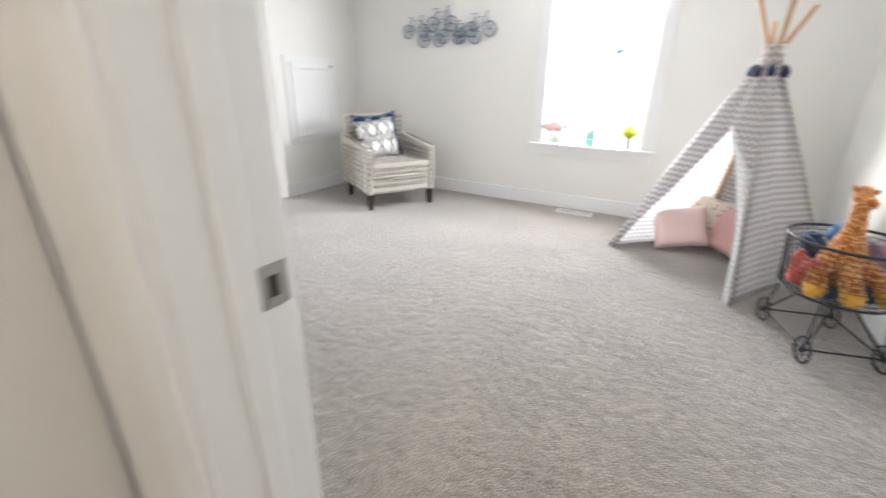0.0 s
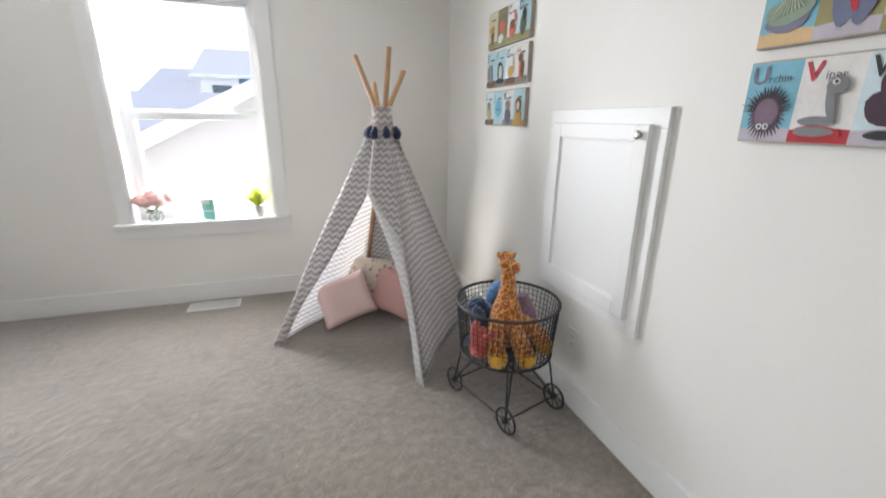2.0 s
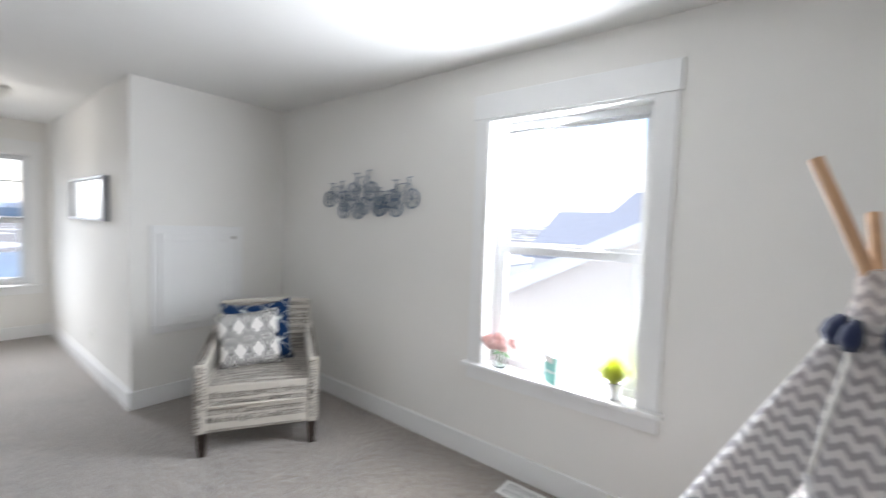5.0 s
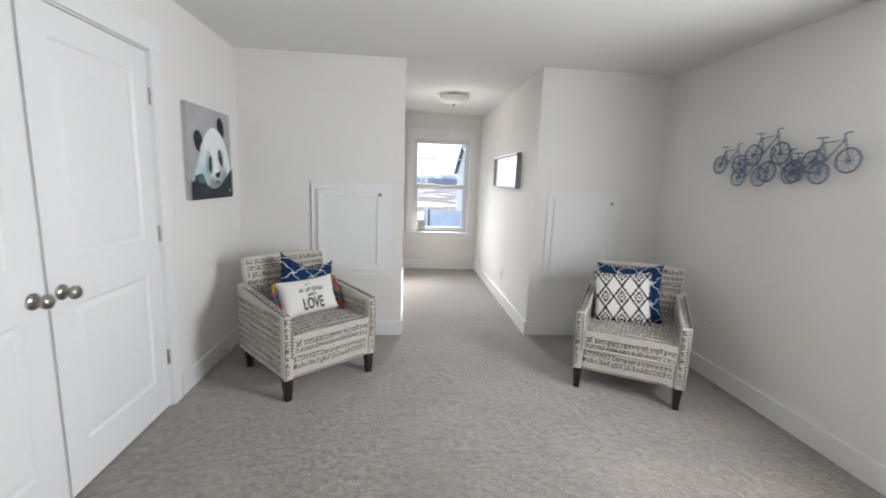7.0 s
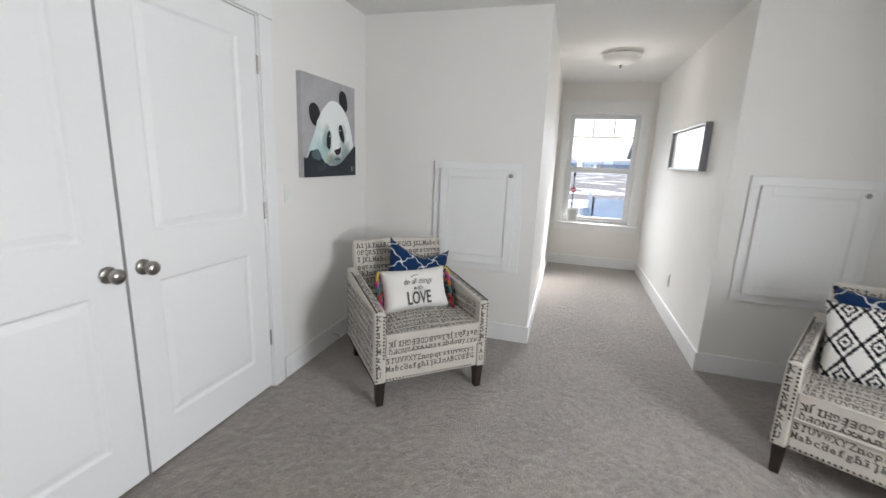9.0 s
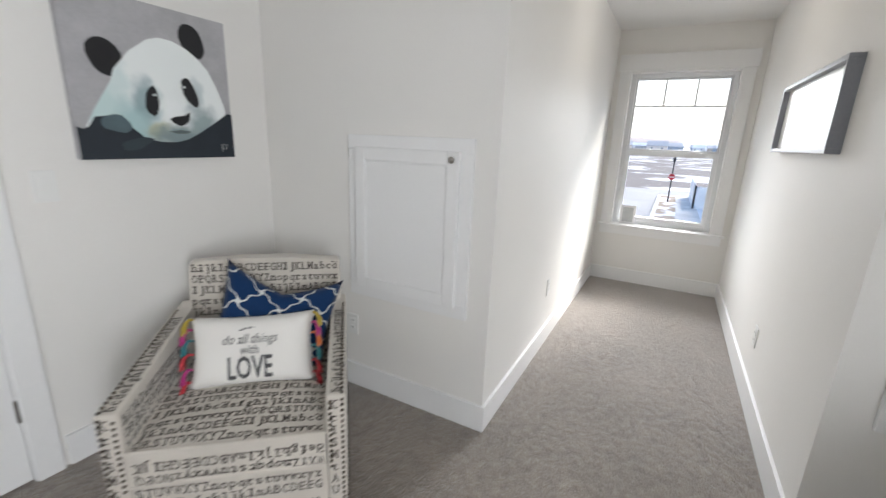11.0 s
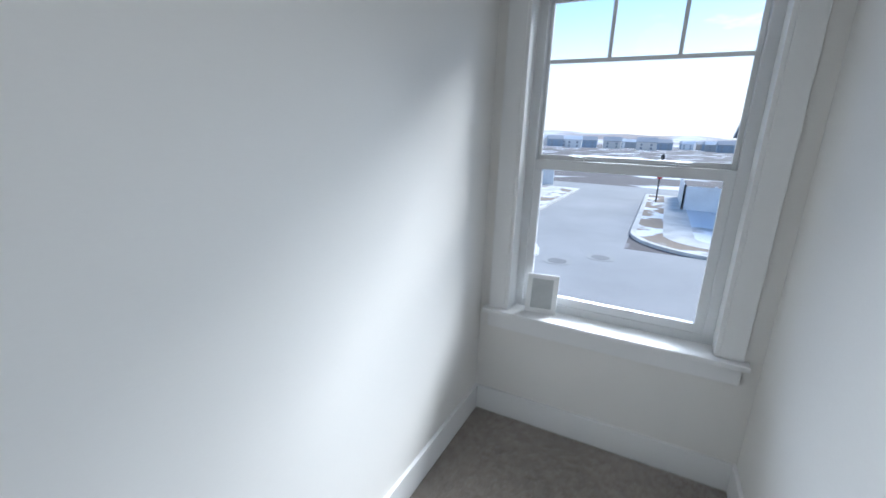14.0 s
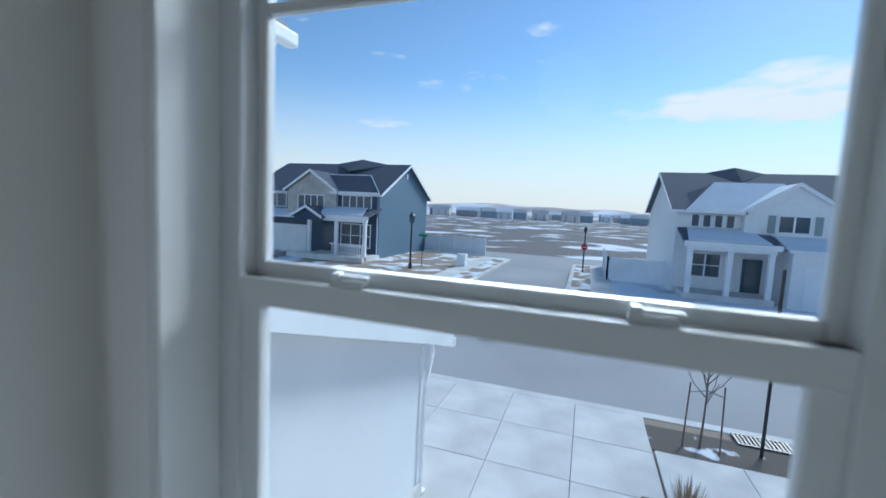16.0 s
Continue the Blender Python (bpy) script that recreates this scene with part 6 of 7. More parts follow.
SNOW = surface("settled_snow", SNOWY, (0.76, 0.79, 0.84), rough=0.8, scale=8, bump=0.6, blotch=0.04, depth=0.03)
SHINGLE = clapboard("charcoal_shingles", (0.10, 0.115, 0.145), 0.14, 0.9)
WHITE_SIDE = clapboard("white_lap_siding", (0.85, 0.86, 0.87))
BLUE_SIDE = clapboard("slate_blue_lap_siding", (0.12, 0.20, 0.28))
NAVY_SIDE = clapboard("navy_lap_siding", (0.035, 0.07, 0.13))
STONE = surface("grey_cut_stone", (0.58, 0.55, 0.50), (0.42, 0.40, 0.37), rough=0.9, scale=6, bump=0.8, blotch=0.2, spread=2, depth=0.02)
STUCCO = surface("cream_stucco", (0.84, 0.80, 0.76), (0.80, 0.76, 0.72), rough=0.95, scale=60, bump=0.3, blotch=0.03)
EXT_TRIM = surface("white_exterior_trim", (0.86, 0.87, 0.88), (0.82, 0.83, 0.84), rough=0.5, scale=20, bump=0.05)
DARK_PANE = surface("dark_window_glass", (0.045, 0.075, 0.10), (0.09, 0.13, 0.16), rough=0.08, scale=3, bump=0)
POST = surface("black_post_paint", (0.015, 0.015, 0.018), (0.03, 0.03, 0.032), rough=0.4, scale=40, bump=0.05)

solid("ground", boxes((-3000, 3000, -3000, 3000, G - 0.6, G - 0.02)), FIELD, "brown winter field with patches of snow", "ground")
# streets: one along the houses, one that leaves it
solid("road", boxes((-24.2, -16.6, -120, 120, G - 0.4, G), (-47.0, -24.2, -4.0, 1.8, G - 0.4, G), (-54.0, -47.0, -120, 120, G - 0.4, G)), ASPHALT, "pale salt-washed asphalt street at a junction", "road")


def corner_line(side, n=8):
    """The kerb line of a block at the junction, from the long street round into the short one."""
    y, r = (1.8, 3.8) if side > 0 else (-4.0, 3.8)
    pts = [(-24.2, y + side * 60)]
    for k in range(n + 1):
        a = math.pi / 2 * k / n
        pts.append((-24.2 - r + r * math.cos(a), y + side * (r - r * math.sin(a))))
    pts.append((-46.8, y))
    return pts


def inset(pts, d, side):
    out = []
    for i, p in enumerate(pts):
        a, b = Vector(pts[max(i - 1, 0)]), Vector(pts[min(i + 1, len(pts) - 1)])
        t = (b - a).normalized()
        nrm = Vector((-t.y, t.x)) * (-side)
        out.append((p[0] + nrm.x * d, p[1] + nrm.y * d))
    return out


def band(pts, a, b, side, z0, z1):
    bm = bmesh.new()
    pa, pb = inset(pts, a, side), inset(pts, b, side)
    for i in range(len(pts) - 1):
        quad = [pa[i], pa[i + 1], pb[i + 1], pb[i]]
        prism(quad, z0, z1, bm=bm)
    bmesh.ops.remove_doubles(bm, verts=bm.verts[:], dist=0.001)
    return bm


for side, nm in ((1, "right"), (-1, "left")):
    line = corner_line(side)
    solid("kerb_" + nm, band(line, 0.0, 0.28, side, G - 0.3, G + 0.13), CONCRETE, "pale concrete kerb round the street corner", "kerb")
    solid("verge_" + nm, band(line, 0.28, 1.5, side, G - 0.3, G + 0.12), YARD, "verge of dry soil and snow along the kerb", "verge")
    solid("pavement_" + nm, band(line, 1.5, 2.9, side, G - 0.3, G + 0.13), CONCRETE, "concrete pavement round the corner", "pavement")
    far = inset(line, 2.9, side)
    solid("yard_" + nm, prism(far + [(-46.8, far[0][1])], G - 0.3, G + 0.11), YARD if side < 0 else patchy("deep_snow_yard", (0.34, 0.30, 0.26), SNOWY, 0.3, 0.34, 0.46), "front yard under thin snow", "yard")
solid("kerb_near", boxes((-16.6, -16.3, -120, 120, G - 0.3, G + 0.05), bevel=0.02), CONCRETE, "low rolled concrete kerb before the drive", "kerb")
solid("yard_near", boxes((-16.3, 3000, 4.25, 120, G - 0.3, G + 0.03), (-16.3, 3000, -120, -7.6, G - 0.3, G + 0.03), (-6.3, 40, -7.6, 4.25, G - 0.3, G + 0.03)), YARD, "front yard of soil and thin snow", "yard")
solid("planting_bed", boxes((-15.95, -14.85, 4.3, 12, G - 0.2, G + 0.06), (-13.25, -8.0, 3.95, 12, G - 0.2, G + 0.07), bevel=0.03), MULCH, "bark mulch bed with scraps of snow", "planting bed")
drive = thing("driveway", "pale concrete driveway of broom-finished slabs", "driveway", kind="structure")
walk_way = thing("pavement_near", "concrete pavement of square slabs", "pavement", kind="structure")
slab = boxes((-0.7725, 0.7725, -0.740, 0.740, -0.15, 0.0), bevel=0.006, segments=1)
slab_mesh = finish("slab", slab, CONCRETE)
first_slab = slab_mesh
rs = random.Random(11)
for i in range(6):
    for j in range(8):
        x, y = -16.3 + 0.78 + 1.555 * i, -7.2 + 0.75 + 1.49 * j - 0.4
        if first_slab is not None:
            ob, first_slab = first_slab, None
        else:
            ob = new("slab", slab_mesh.data)
        ob.parent = drive
        ob.location = (x, y, G + 0.055 + rs.uniform(-0.003, 0.003))
for j in range(5):
    ob = new("slab", slab_mesh.data)
    ob.parent = walk_way
    ob.location = (-14.05, 5.1 + 1.49 * j, G + 0.075)
COLLAR = surface("weathered_concrete", (0.42, 0.41, 0.40), (0.36, 0.35, 0.34), rough=0.9, scale=30, bump=0.3)
for x, y in ((-20.5, -0.30), (-22.0, 1.10)):
    mh = thing("manhole_cover", "iron manhole cover in a concrete collar", "manhole cover", pose(x, y, G))
    part("collar", lathe([(0.56, 0.004), (0.56, 0.010), (0.52, 0.012)], 28), COLLAR, mh, "pale concrete collar")
    part("lid", lathe([(0.36, 0.012), (0.36, 0.018), (0.33, 0.020)], 24), surface("cast_iron", (0.24, 0.235, 0.23), rough=0.7, scale=40, bump=0.3), mh)
gr = thing("storm_drain", "iron storm drain grate at the kerb", "storm drain", pose(-16.05, 6.55, G + 0.06))
part("frame", boxes((-0.25, 0.25, -0.5, -0.45, 0, 0.03), (-0.25, 0.25, 0.45, 0.5, 0, 0.03), (-0.25, -0.2, -0.45, 0.45, 0, 0.03), (0.2, 0.25, -0.45, 0.45, 0, 0.03)), POST, gr)
for k in range(11):
    part("bar", boxes((-0.2, 0.2, -0.42 + 0.08 * k, -0.38 + 0.08 * k, 0, 0.028)), POST, gr)


# ---- houses ----
def pane_window(parent, x, y0, y1, z0, z1, lights=1, cross=False, name="window"):
    """A window in a wall that faces +x: frame, dark glass, bars."""
    w = part(name, boxes((x, x + 0.05, y0 - 0.09, y0, z0 - 0.09, z1 + 0.09), (x, x + 0.05, y1, y1 + 0.09, z0 - 0.09, z1 + 0.09), (x, x + 0.05, y0, y1, z1, z1 + 0.09), (x, x + 0.05, y0, y1, z0 - 0.09, z0)), EXT_TRIM, parent)
    part("pane", boxes((x + 0.004, x + 0.02, y0, y1, z0, z1)), DARK_PANE, w)
    for k in range(1, lights):
        y = y0 + (y1 - y0) * k / lights
        part("mullion", boxes((x + 0.015, x + 0.05, y - 0.045, y + 0.045, z0, z1)), EXT_TRIM, w)
    if cross:
        part("mullion", boxes((x + 0.015, x + 0.04, y0, y1, (z0 + z1) / 2 - 0.03, (z0 + z1) / 2 + 0.03)), EXT_TRIM, w)
    return w


def gable_body(bm, xf, xb, y0, y1, lo, eave, ridge):
    xm = (xf + xb) / 2
    prof = [(xf, lo), (xf, eave), (xm, ridge), (xb, eave), (xb, lo)]
    a, b = [bm.verts.new((x, y0, z)) for x, z in prof], [bm.verts.new((x, y1, z)) for x, z in prof]
    bm.faces.new(a)
    bm.faces.new(b[::-1])
    for i in range(5):
        j = (i + 1) % 5
        bm.faces.new((a[i], b[i], b[j], a[j]))
    return bm


def slope(bm, p0, p1, p2, p3, t=0.16):
    """A roof plane through four points, t thick upwards."""
    lo = [bm.verts.new(p) for p in (p0, p1, p2, p3)]
    hi = [bm.verts.new((p[0], p[1], p[2] + t)) for p in (p0, p1, p2, p3)]
    bm.faces.new(lo[::-1])
    bm.faces.new(hi)
    for i in range(4):
        j = (i + 1) % 4
        bm.faces.new((lo[i], lo[j], hi[j], hi[i]))
    return bm


def gable_roof(parent, xf, xb, y0, y1, eave, ridge, over=0.4, material=None, snow=False):
    xm = (xf + xb) / 2
    run = xf - xm
    drop = (ridge - eave) / run * over
    material = material or SHINGLE
    front = part("roof", slope(bmesh.new(), (xf + over, y0 - over, eave - drop), (xf + over, y1 + over, eave - drop), (xm, y1 + over, ridge), (xm, y0 - over, ridge)), material, parent, "charcoal shingle roof slope")
    part("roof", slope(bmesh.new(), (xb - over, y0 - over, eave - drop), (xb - over, y1 + over, eave - drop), (xm, y1 + over, ridge), (xm, y0 - over, ridge)), material, parent, "charcoal shingle roof slope")
    part("gutter", boxes((xf + over - 0.02, xf + over + 0.08, y0 - over, y1 + over, eave - drop - 0.06, eave - drop + 0.12)), EXT_TRIM, front)
    for y in (y0 - over - 0.03, y1 + over):
        bm = bmesh.new()
        for x in (xf + over, xb - over):
            slope(bm, (x, y, eave - drop - 0.08), (x, y + 0.03, eave - drop - 0.08), (xm, y + 0.03, ridge - 0.08), (xm, y, ridge - 0.08), 0.26)
        part("barge_board", bm, EXT_TRIM, front)
    return front


def cross_gable(parent, xf, depth, y0, y1, lo, eave, ridge, wall_mat, snow=False):
    """A wing whose gable faces +x."""
    ym = (y0 + y1) / 2
    bm = bmesh.new()
    prof = [(y0, lo), (y0, eave), (ym, ridge), (y1, eave), (y1, lo)]
    a, b = [bm.verts.new((xf, y, z)) for y, z in prof], [bm.verts.new((xf - depth, y, z)) for y, z in prof]
    bm.faces.new(a[::-1])
    bm.faces.new(b)
    for i in range(5):
        j = (i + 1) % 5
        bm.faces.new((a[i], a[j], b[j], b[i]))
    g_wall = part("gable_wall", bm, wall_mat, parent)
    o = 0.3
    d = (ridge - eave) / (ym - y0) * o
    for yo, s in ((y0, -1), (y1, 1)):
        rf = part("gable_roof", slope(bmesh.new(), (xf + o, yo + s * o, eave - d), (xf + o, ym, ridge), (xf - depth, ym, ridge), (xf - depth, yo + s * o, eave - d), 0.14), SNOW if snow else SHINGLE, parent, "snow-covered roof slope" if snow else "charcoal shingle roof slope")
        bm = slope(bmesh.new(), (xf + o, yo + s * o, eave - d - 0.06), (xf + o + 0.03, yo + s * o, eave - d - 0.06), (xf + o + 0.03, ym, ridge - 0.06), (xf + o, ym, ridge - 0.06), 0.24)
        part("barge_board", bm, EXT_TRIM, rf)
    return g_wall


def porch(parent, x0, x1, y0, y1, z, snow_from=0.15):
    """A shed porch roof before a wall that faces +x, with posts and a rail."""
    rf = part("porch_roof", slope(bmesh.new(), (x1, y0, z), (x1, y1, z), (x0, y1, z + 0.75), (x0, y0, z + 0.75), 0.14), SHINGLE, parent)
    w = y1 - y0
    part("snow", slope(bmesh.new(), (x1 - 0.1, y0 + w * snow_from, z + 0.18), (x1 - 0.1, y1 - w * 0.1, z + 0.18), (x0 + 0.2, y1 - w * 0.2, z + 0.86), (x0 + 0.2, y0 + w * (snow_from + 0.05), z + 0.86), 0.06), SNOW, rf, "snow lying on the porch roof")
    part("fascia", boxes((x1 - 0.04, x1 + 0.04, y0, y1, z - 0.16, z + 0.16)), EXT_TRIM, rf)
    part("beam", boxes((x1 - 0.35, x1 - 0.1, y0 + 0.2, y1 - 0.2, z - 0.36, z - 0.02)), EXT_TRIM, parent)
    part("porch_floor", boxes((x0, x1 - 0.05, y0 + 0.1, y1 - 0.1, G, G + 0.45)), CONCRETE, parent)
    n_posts = 3
    for k in range(n_posts):
        y = y0 + 0.4 + (w - 0.8) * k / (n_posts - 1)
        part("post", boxes((x1 - 0.35, x1 - 0.1, y - 0.13, y + 0.13, G + 0.45, z - 0.36)), EXT_TRIM, parent)


def downspout(parent, x, y, top):
    part("downspout", boxes((x, x + 0.08, y - 0.04, y + 0.04, G, top)), EXT_TRIM, parent)


blue = thing("house", "two-storey slate blue house with stone gable and snowy porch", "house")
part("wall", gable_body(bmesh.new(), -38.0, -49.0, -27.5, -14.0, G, 2.55, 5.45), BLUE_SIDE, blue)
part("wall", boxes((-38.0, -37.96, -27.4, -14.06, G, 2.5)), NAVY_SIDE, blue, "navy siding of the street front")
gable_roof(blue, -38.0, -49.0, -27.5, -14.0, 2.55, 5.45)
cross_gable(blue, -37.2, 5.0, -22.8, -17.8, 0.6, 2.65, 4.25, STONE)
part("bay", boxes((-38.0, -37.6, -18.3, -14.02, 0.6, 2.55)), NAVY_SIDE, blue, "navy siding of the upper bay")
bay = part("bay_roof", slope(bmesh.new(), (-37.2, -18.4, 2.42), (-37.2, -13.7, 2.42), (-39.4, -15.7, 4.02), (-39.4, -20.6, 4.02), 0.14), SHINGLE, blue, "dark shingle roof of the bay")
part("fascia", boxes((-37.2, -37.08, -18.4, -13.7, 2.36, 2.60)), EXT_TRIM, bay)
part("fascia", boxes((-39.5, -39.38, -20.6, -15.7, 4.02, 4.22)), EXT_TRIM, bay)
part("barge_board", slope(bmesh.new(), (-37.2, -13.7, 2.40), (-37.2, -13.6, 2.40), (-39.4, -15.6, 4.0), (-39.4, -15.7, 4.0), 0.2), EXT_TRIM, bay)
part("ridge_cap", slope(bmesh.new(), (-43.5, -22.0, 5.45), (-41.0, -18.9, 4.6), (-43.5, -18.9, 5.95), (-43.6, -18.9, 5.95), 0.12), SHINGLE, blue)
part("ridge_cap", slope(bmesh.new(), (-43.5, -16.0, 5.45), (-41.0, -18.9, 4.6), (-43.5, -18.9, 5.95), (-43.6, -18.9, 5.95), 0.12), SHINGLE, blue)
pane_window(blue, -37.2, -21.6, -19.0, 1.0, 2.15, 4)
pane_window(blue, -37.6, -17.3, -14.6, 1.25, 2.25, 4)
pane_window(blue, -37.96, -25.6, -23.6, 1.1, 2.2, 2)
pane_window(blue, -37.96, -17.6, -14.8, -2.1, -0.2, 3, True)
porch(blue, -37.96, -35.6, -19.8, -13.7, 0.45)
cross_gable(blue, -35.4, 2.0, -20.6, -18.0, 0.1, 0.45, 1.15, NAVY_SIDE)
part("garage_door", boxes((-37.9, -37.84, -26.4, -21.2, G + 0.05, -0.5)), EXT_TRIM, blue)
part("garage_roof", slope(bmesh.new(), (-36.4, -27.6, 0.15), (-36.4, -20.2, 0.15), (-37.96, -20.2, 0.75), (-37.96, -27.6, 0.75), 0.14), SNOW, blue, "snowy shed roof over the garage")
part("front_door", boxes((-37.96, -37.88, -19.4, -18.3, G + 0.45, -0.45)), DARK_PANE, blue)
for k in range(16):
    part("rail_baluster", boxes((-35.92, -35.86, -17.2 + 0.2 * k, -17.14 + 0.2 * k, G + 0.5, G + 1.3)), EXT_TRIM, blue)
part("rail", boxes((-35.94, -35.84, -17.4, -13.9, G + 1.28, G + 1.38)), EXT_TRIM, blue)
part("front_wall", boxes((-34.6, -34.3, -20.5, -13.4, G, G + 0.55)), CONCRETE, blue, "low concrete retaining wall before the porch")
part("vent", boxes((-43.7, -43.3, -13.99, -13.95, 4.2, 4.7)), EXT_TRIM, blue)
downspout(blue, -37.95, -14.1, 2.3)

white = thing("house", "two-storey white lap-sided house with snowy porch roof", "house")
part("wall", gable_body(bmesh.new(), -36.0, -48.0, 8.1, 21.0, G, 2.3, 5.0), WHITE_SIDE, white)
gable_roof(white, -36.0, -48.0, 8.1, 21.0, 2.3, 5.0)
cross_gable(white, -35.4, 4.5, 11.6, 16.4, 0.5, 2.3, 3.85, WHITE_SIDE, snow=True)
part("front_slope", slope(bmesh.new(), (-35.5, 8.5, 2.14), (-35.5, 12.1, 2.14), (-38.3, 14.4, 4.05), (-38.3, 10.5, 4.05), 0.14), SNOW, white, "snow-covered front roof slope")
part("hip_slope", slope(bmesh.new(), (-35.5, 8.4, 2.10), (-38.3, 10.4, 4.0), (-39.4, 10.4, 3.98), (-38.0, 8.4, 3.2), 0.12), SHINGLE, white, "dark shingle hip slope")
part("fascia", boxes((-35.5, -35.4, 8.5, 11.7, 2.06, 2.28)), EXT_TRIM, white)
part("ridge_cap", slope(bmesh.new(), (-42.0, 10.6, 5.0), (-40.2, 12.6, 4.3), (-42.0, 12.6, 5.45), (-42.1, 12.6, 5.45), 0.12), SHINGLE, white)
part("ridge_cap", slope(bmesh.new(), (-42.0, 14.6, 5.0), (-40.2, 12.6, 4.3), (-42.0, 12.6, 5.45), (-42.1, 12.6, 5.45), 0.12), SHINGLE, white)
for k in range(4):
    y = 8.95 + 0.63 * k
    pane_window(white, -36.0, y, y + 0.38, 1.25, 1.95)
pane_window(white, -35.4, 13.3, 14.75, 1.15, 2.05, 2)
for y in (12.75, 15.0):
    part("shutter", boxes((-35.4, -35.34, y, y + 0.35, 1.05, 2.1)), surface("grey_green_shutter", (0.30, 0.36, 0.36), rough=0.6, scale=30), white)
porch(white, -36.0, -33.6, 8.2, 13.0, 0.25, 0.05)
pane_window(white, -36.0, 9.1, 10.7, -1.85, -0.45, 2, True)
part("front_door", boxes((-36.0, -35.92, 11.9, 12.9, G + 0.45, -0.6)), DARK_PANE, white)
part("garage_block", boxes((-36.0, -33.4, 13.4, 19.6, G, 0.1)), WHITE_SIDE, white)
part("garage_door", boxes((-33.4, -33.34, 14.0, 19.0, G + 0.05, -0.6)), EXT_TRIM, white)
part("garage_roof", slope(bmesh.new(), (-33.0, 13.1, 0.1), (-33.0, 19.9, 0.1), (-36.0, 19.9, 0.95), (-36.0, 13.1, 0.95), 0.14), SNOW, white, "snowy shed roof over the garage")

# our own garage wing below the dormer
own = thing("garage_wing", "white stucco garage wing with gutter, downspout and snowy roof", "garage")
OWN = surface("white_exterior_stucco", (0.76, 0.77, 0.78), (0.72, 0.73, 0.74), rough=0.95, scale=70, bump=0.3, blotch=0.03)
rz = lambda x: -0.58 + 0.32 * (x + 12.2)
bm = bmesh.new()
prof = [(-11.72, G), (-11.72, rz(-11.72) - 0.12), (-6.65, rz(-6.65) - 0.12), (-6.65, G)]
a, b = [bm.verts.new((x, 0.6, z)) for x, z in prof], [bm.verts.new((x, -6.0, z)) for x, z in prof]
bm.faces.new(a)
bm.faces.new(b[::-1])
for i in range(4):
    bm.faces.new((a[i], a[(i + 1) % 4], b[(i + 1) % 4], b[i]))
part("wall", bm, OWN, own)
part("roof", slope(bmesh.new(), (-12.15, 0.9, rz(-12.15)), (-12.15, -6.3, rz(-12.15)), (-6.65, -6.3, rz(-6.65)), (-6.65, 0.9, rz(-6.65)), 0.08), SNOW, own, "roof slope under snow")
part("barge_board", slope(bmesh.new(), (-12.2, 0.90, rz(-12.2) - 0.10), (-12.2, 0.93, rz(-12.2) - 0.10), (-6.65, 0.93, rz(-6.65) - 0.10), (-6.65, 0.90, rz(-6.65) - 0.10), 0.19), EXT_TRIM, own)
part("soffit", slope(bmesh.new(), (-12.15, 0.9, rz(-12.15) - 0.10), (-12.15, 0.6, rz(-12.15) - 0.10), (-6.65, 0.6, rz(-6.65) - 0.10), (-6.65, 0.9, rz(-6.65) - 0.10), 0.03), EXT_TRIM, own)
part("gutter", boxes((-12.30, -12.18, -6.3, 0.94, -0.70, -0.56), bevel=0.01), EXT_TRIM, own)
part("downspout", tube([(-12.22, 0.55, -0.70), (-12.20, 0.58, -0.85), (-11.82, 0.62, -1.25), (-11.78, 0.62, -1.4), (-11.78, 0.62, G + 0.15), (-11.95, 0.62, G + 0.08)], 0.045, 8), EXT_TRIM, own)
part("corner_board", boxes((-11.76, -11.66, 0.55, 0.625, G, rz(-11.7) - 0.15)), EXT_TRIM, own)
part("plinth", boxes((-11.78, -6.65, 0.6, 0.66, G, G + 0.35)), CONCRETE, own)

# neighbours seen through the bedroom window
PALE_SHINGLE = clapboard("frosted_grey_shingles", (0.40, 0.395, 0.425), 0.14, 0.9)
near = thing("house", "cream stucco neighbour house with white barge boards", "house", pose(0, 0, 0))
bm = bmesh.new()
prof = [(-3.7, G), (-3.7, 0.16), (3.0, 3.45), (9.7, 0.16), (9.7, G)]
a, b = [bm.verts.new((x, 8.0, z)) for x, z in prof], [bm.verts.new((x, 20.0, z)) for x, z in prof]
bm.faces.new(a)
bm.faces.new(b[::-1])
for i in range(5):
    bm.faces.new((a[i], b[i], b[(i + 1) % 5], a[(i + 1) % 5]))
part("wall", bm, STUCCO, near)
for s in (-1, 1):
    xo = 3.0 + s * 7.1
    rf = part("roof", slope(bmesh.new(), (xo, 7.6, -0.03), (3.0, 7.6, 3.47), (3.0, 20.4, 3.47), (xo, 20.4, -0.03), 0.14), PALE_SHINGLE, near, "pale grey shingle roof slope")
    part("barge_board", slope(bmesh.new(), (xo, 7.56, -0.10), (3.0, 7.56, 3.40), (3.0, 7.60, 3.40), (xo, 7.60, -0.10), 0.22), EXT_TRIM, rf)
behind = thing("house", "grey shingle-roofed neighbour house", "house")
part("wall", boxes((-11.4, 3.0, 25.5, 34.5, G, -0.1)), WHITE_SIDE, behind)
part("roof", slope(bmesh.new(), (-11.9, 25.0, -0.3), (3.4, 25.0, -0.3), (3.4, 30.0, 2.5), (-11.9, 30.0, 2.5), 0.14), PALE_SHINGLE, behind, "pale grey shingle roof slope")
part("roof", slope(bmesh.new(), (-11.9, 35.0, -0.3), (3.4, 35.0, -0.3), (3.4, 30.0, 2.5), (-11.9, 30.0, 2.5), 0.14), PALE_SHINGLE, behind, "pale grey shingle roof slope")
tall = thing("house", "two-storey pale house with grey shingle roofs", "house")
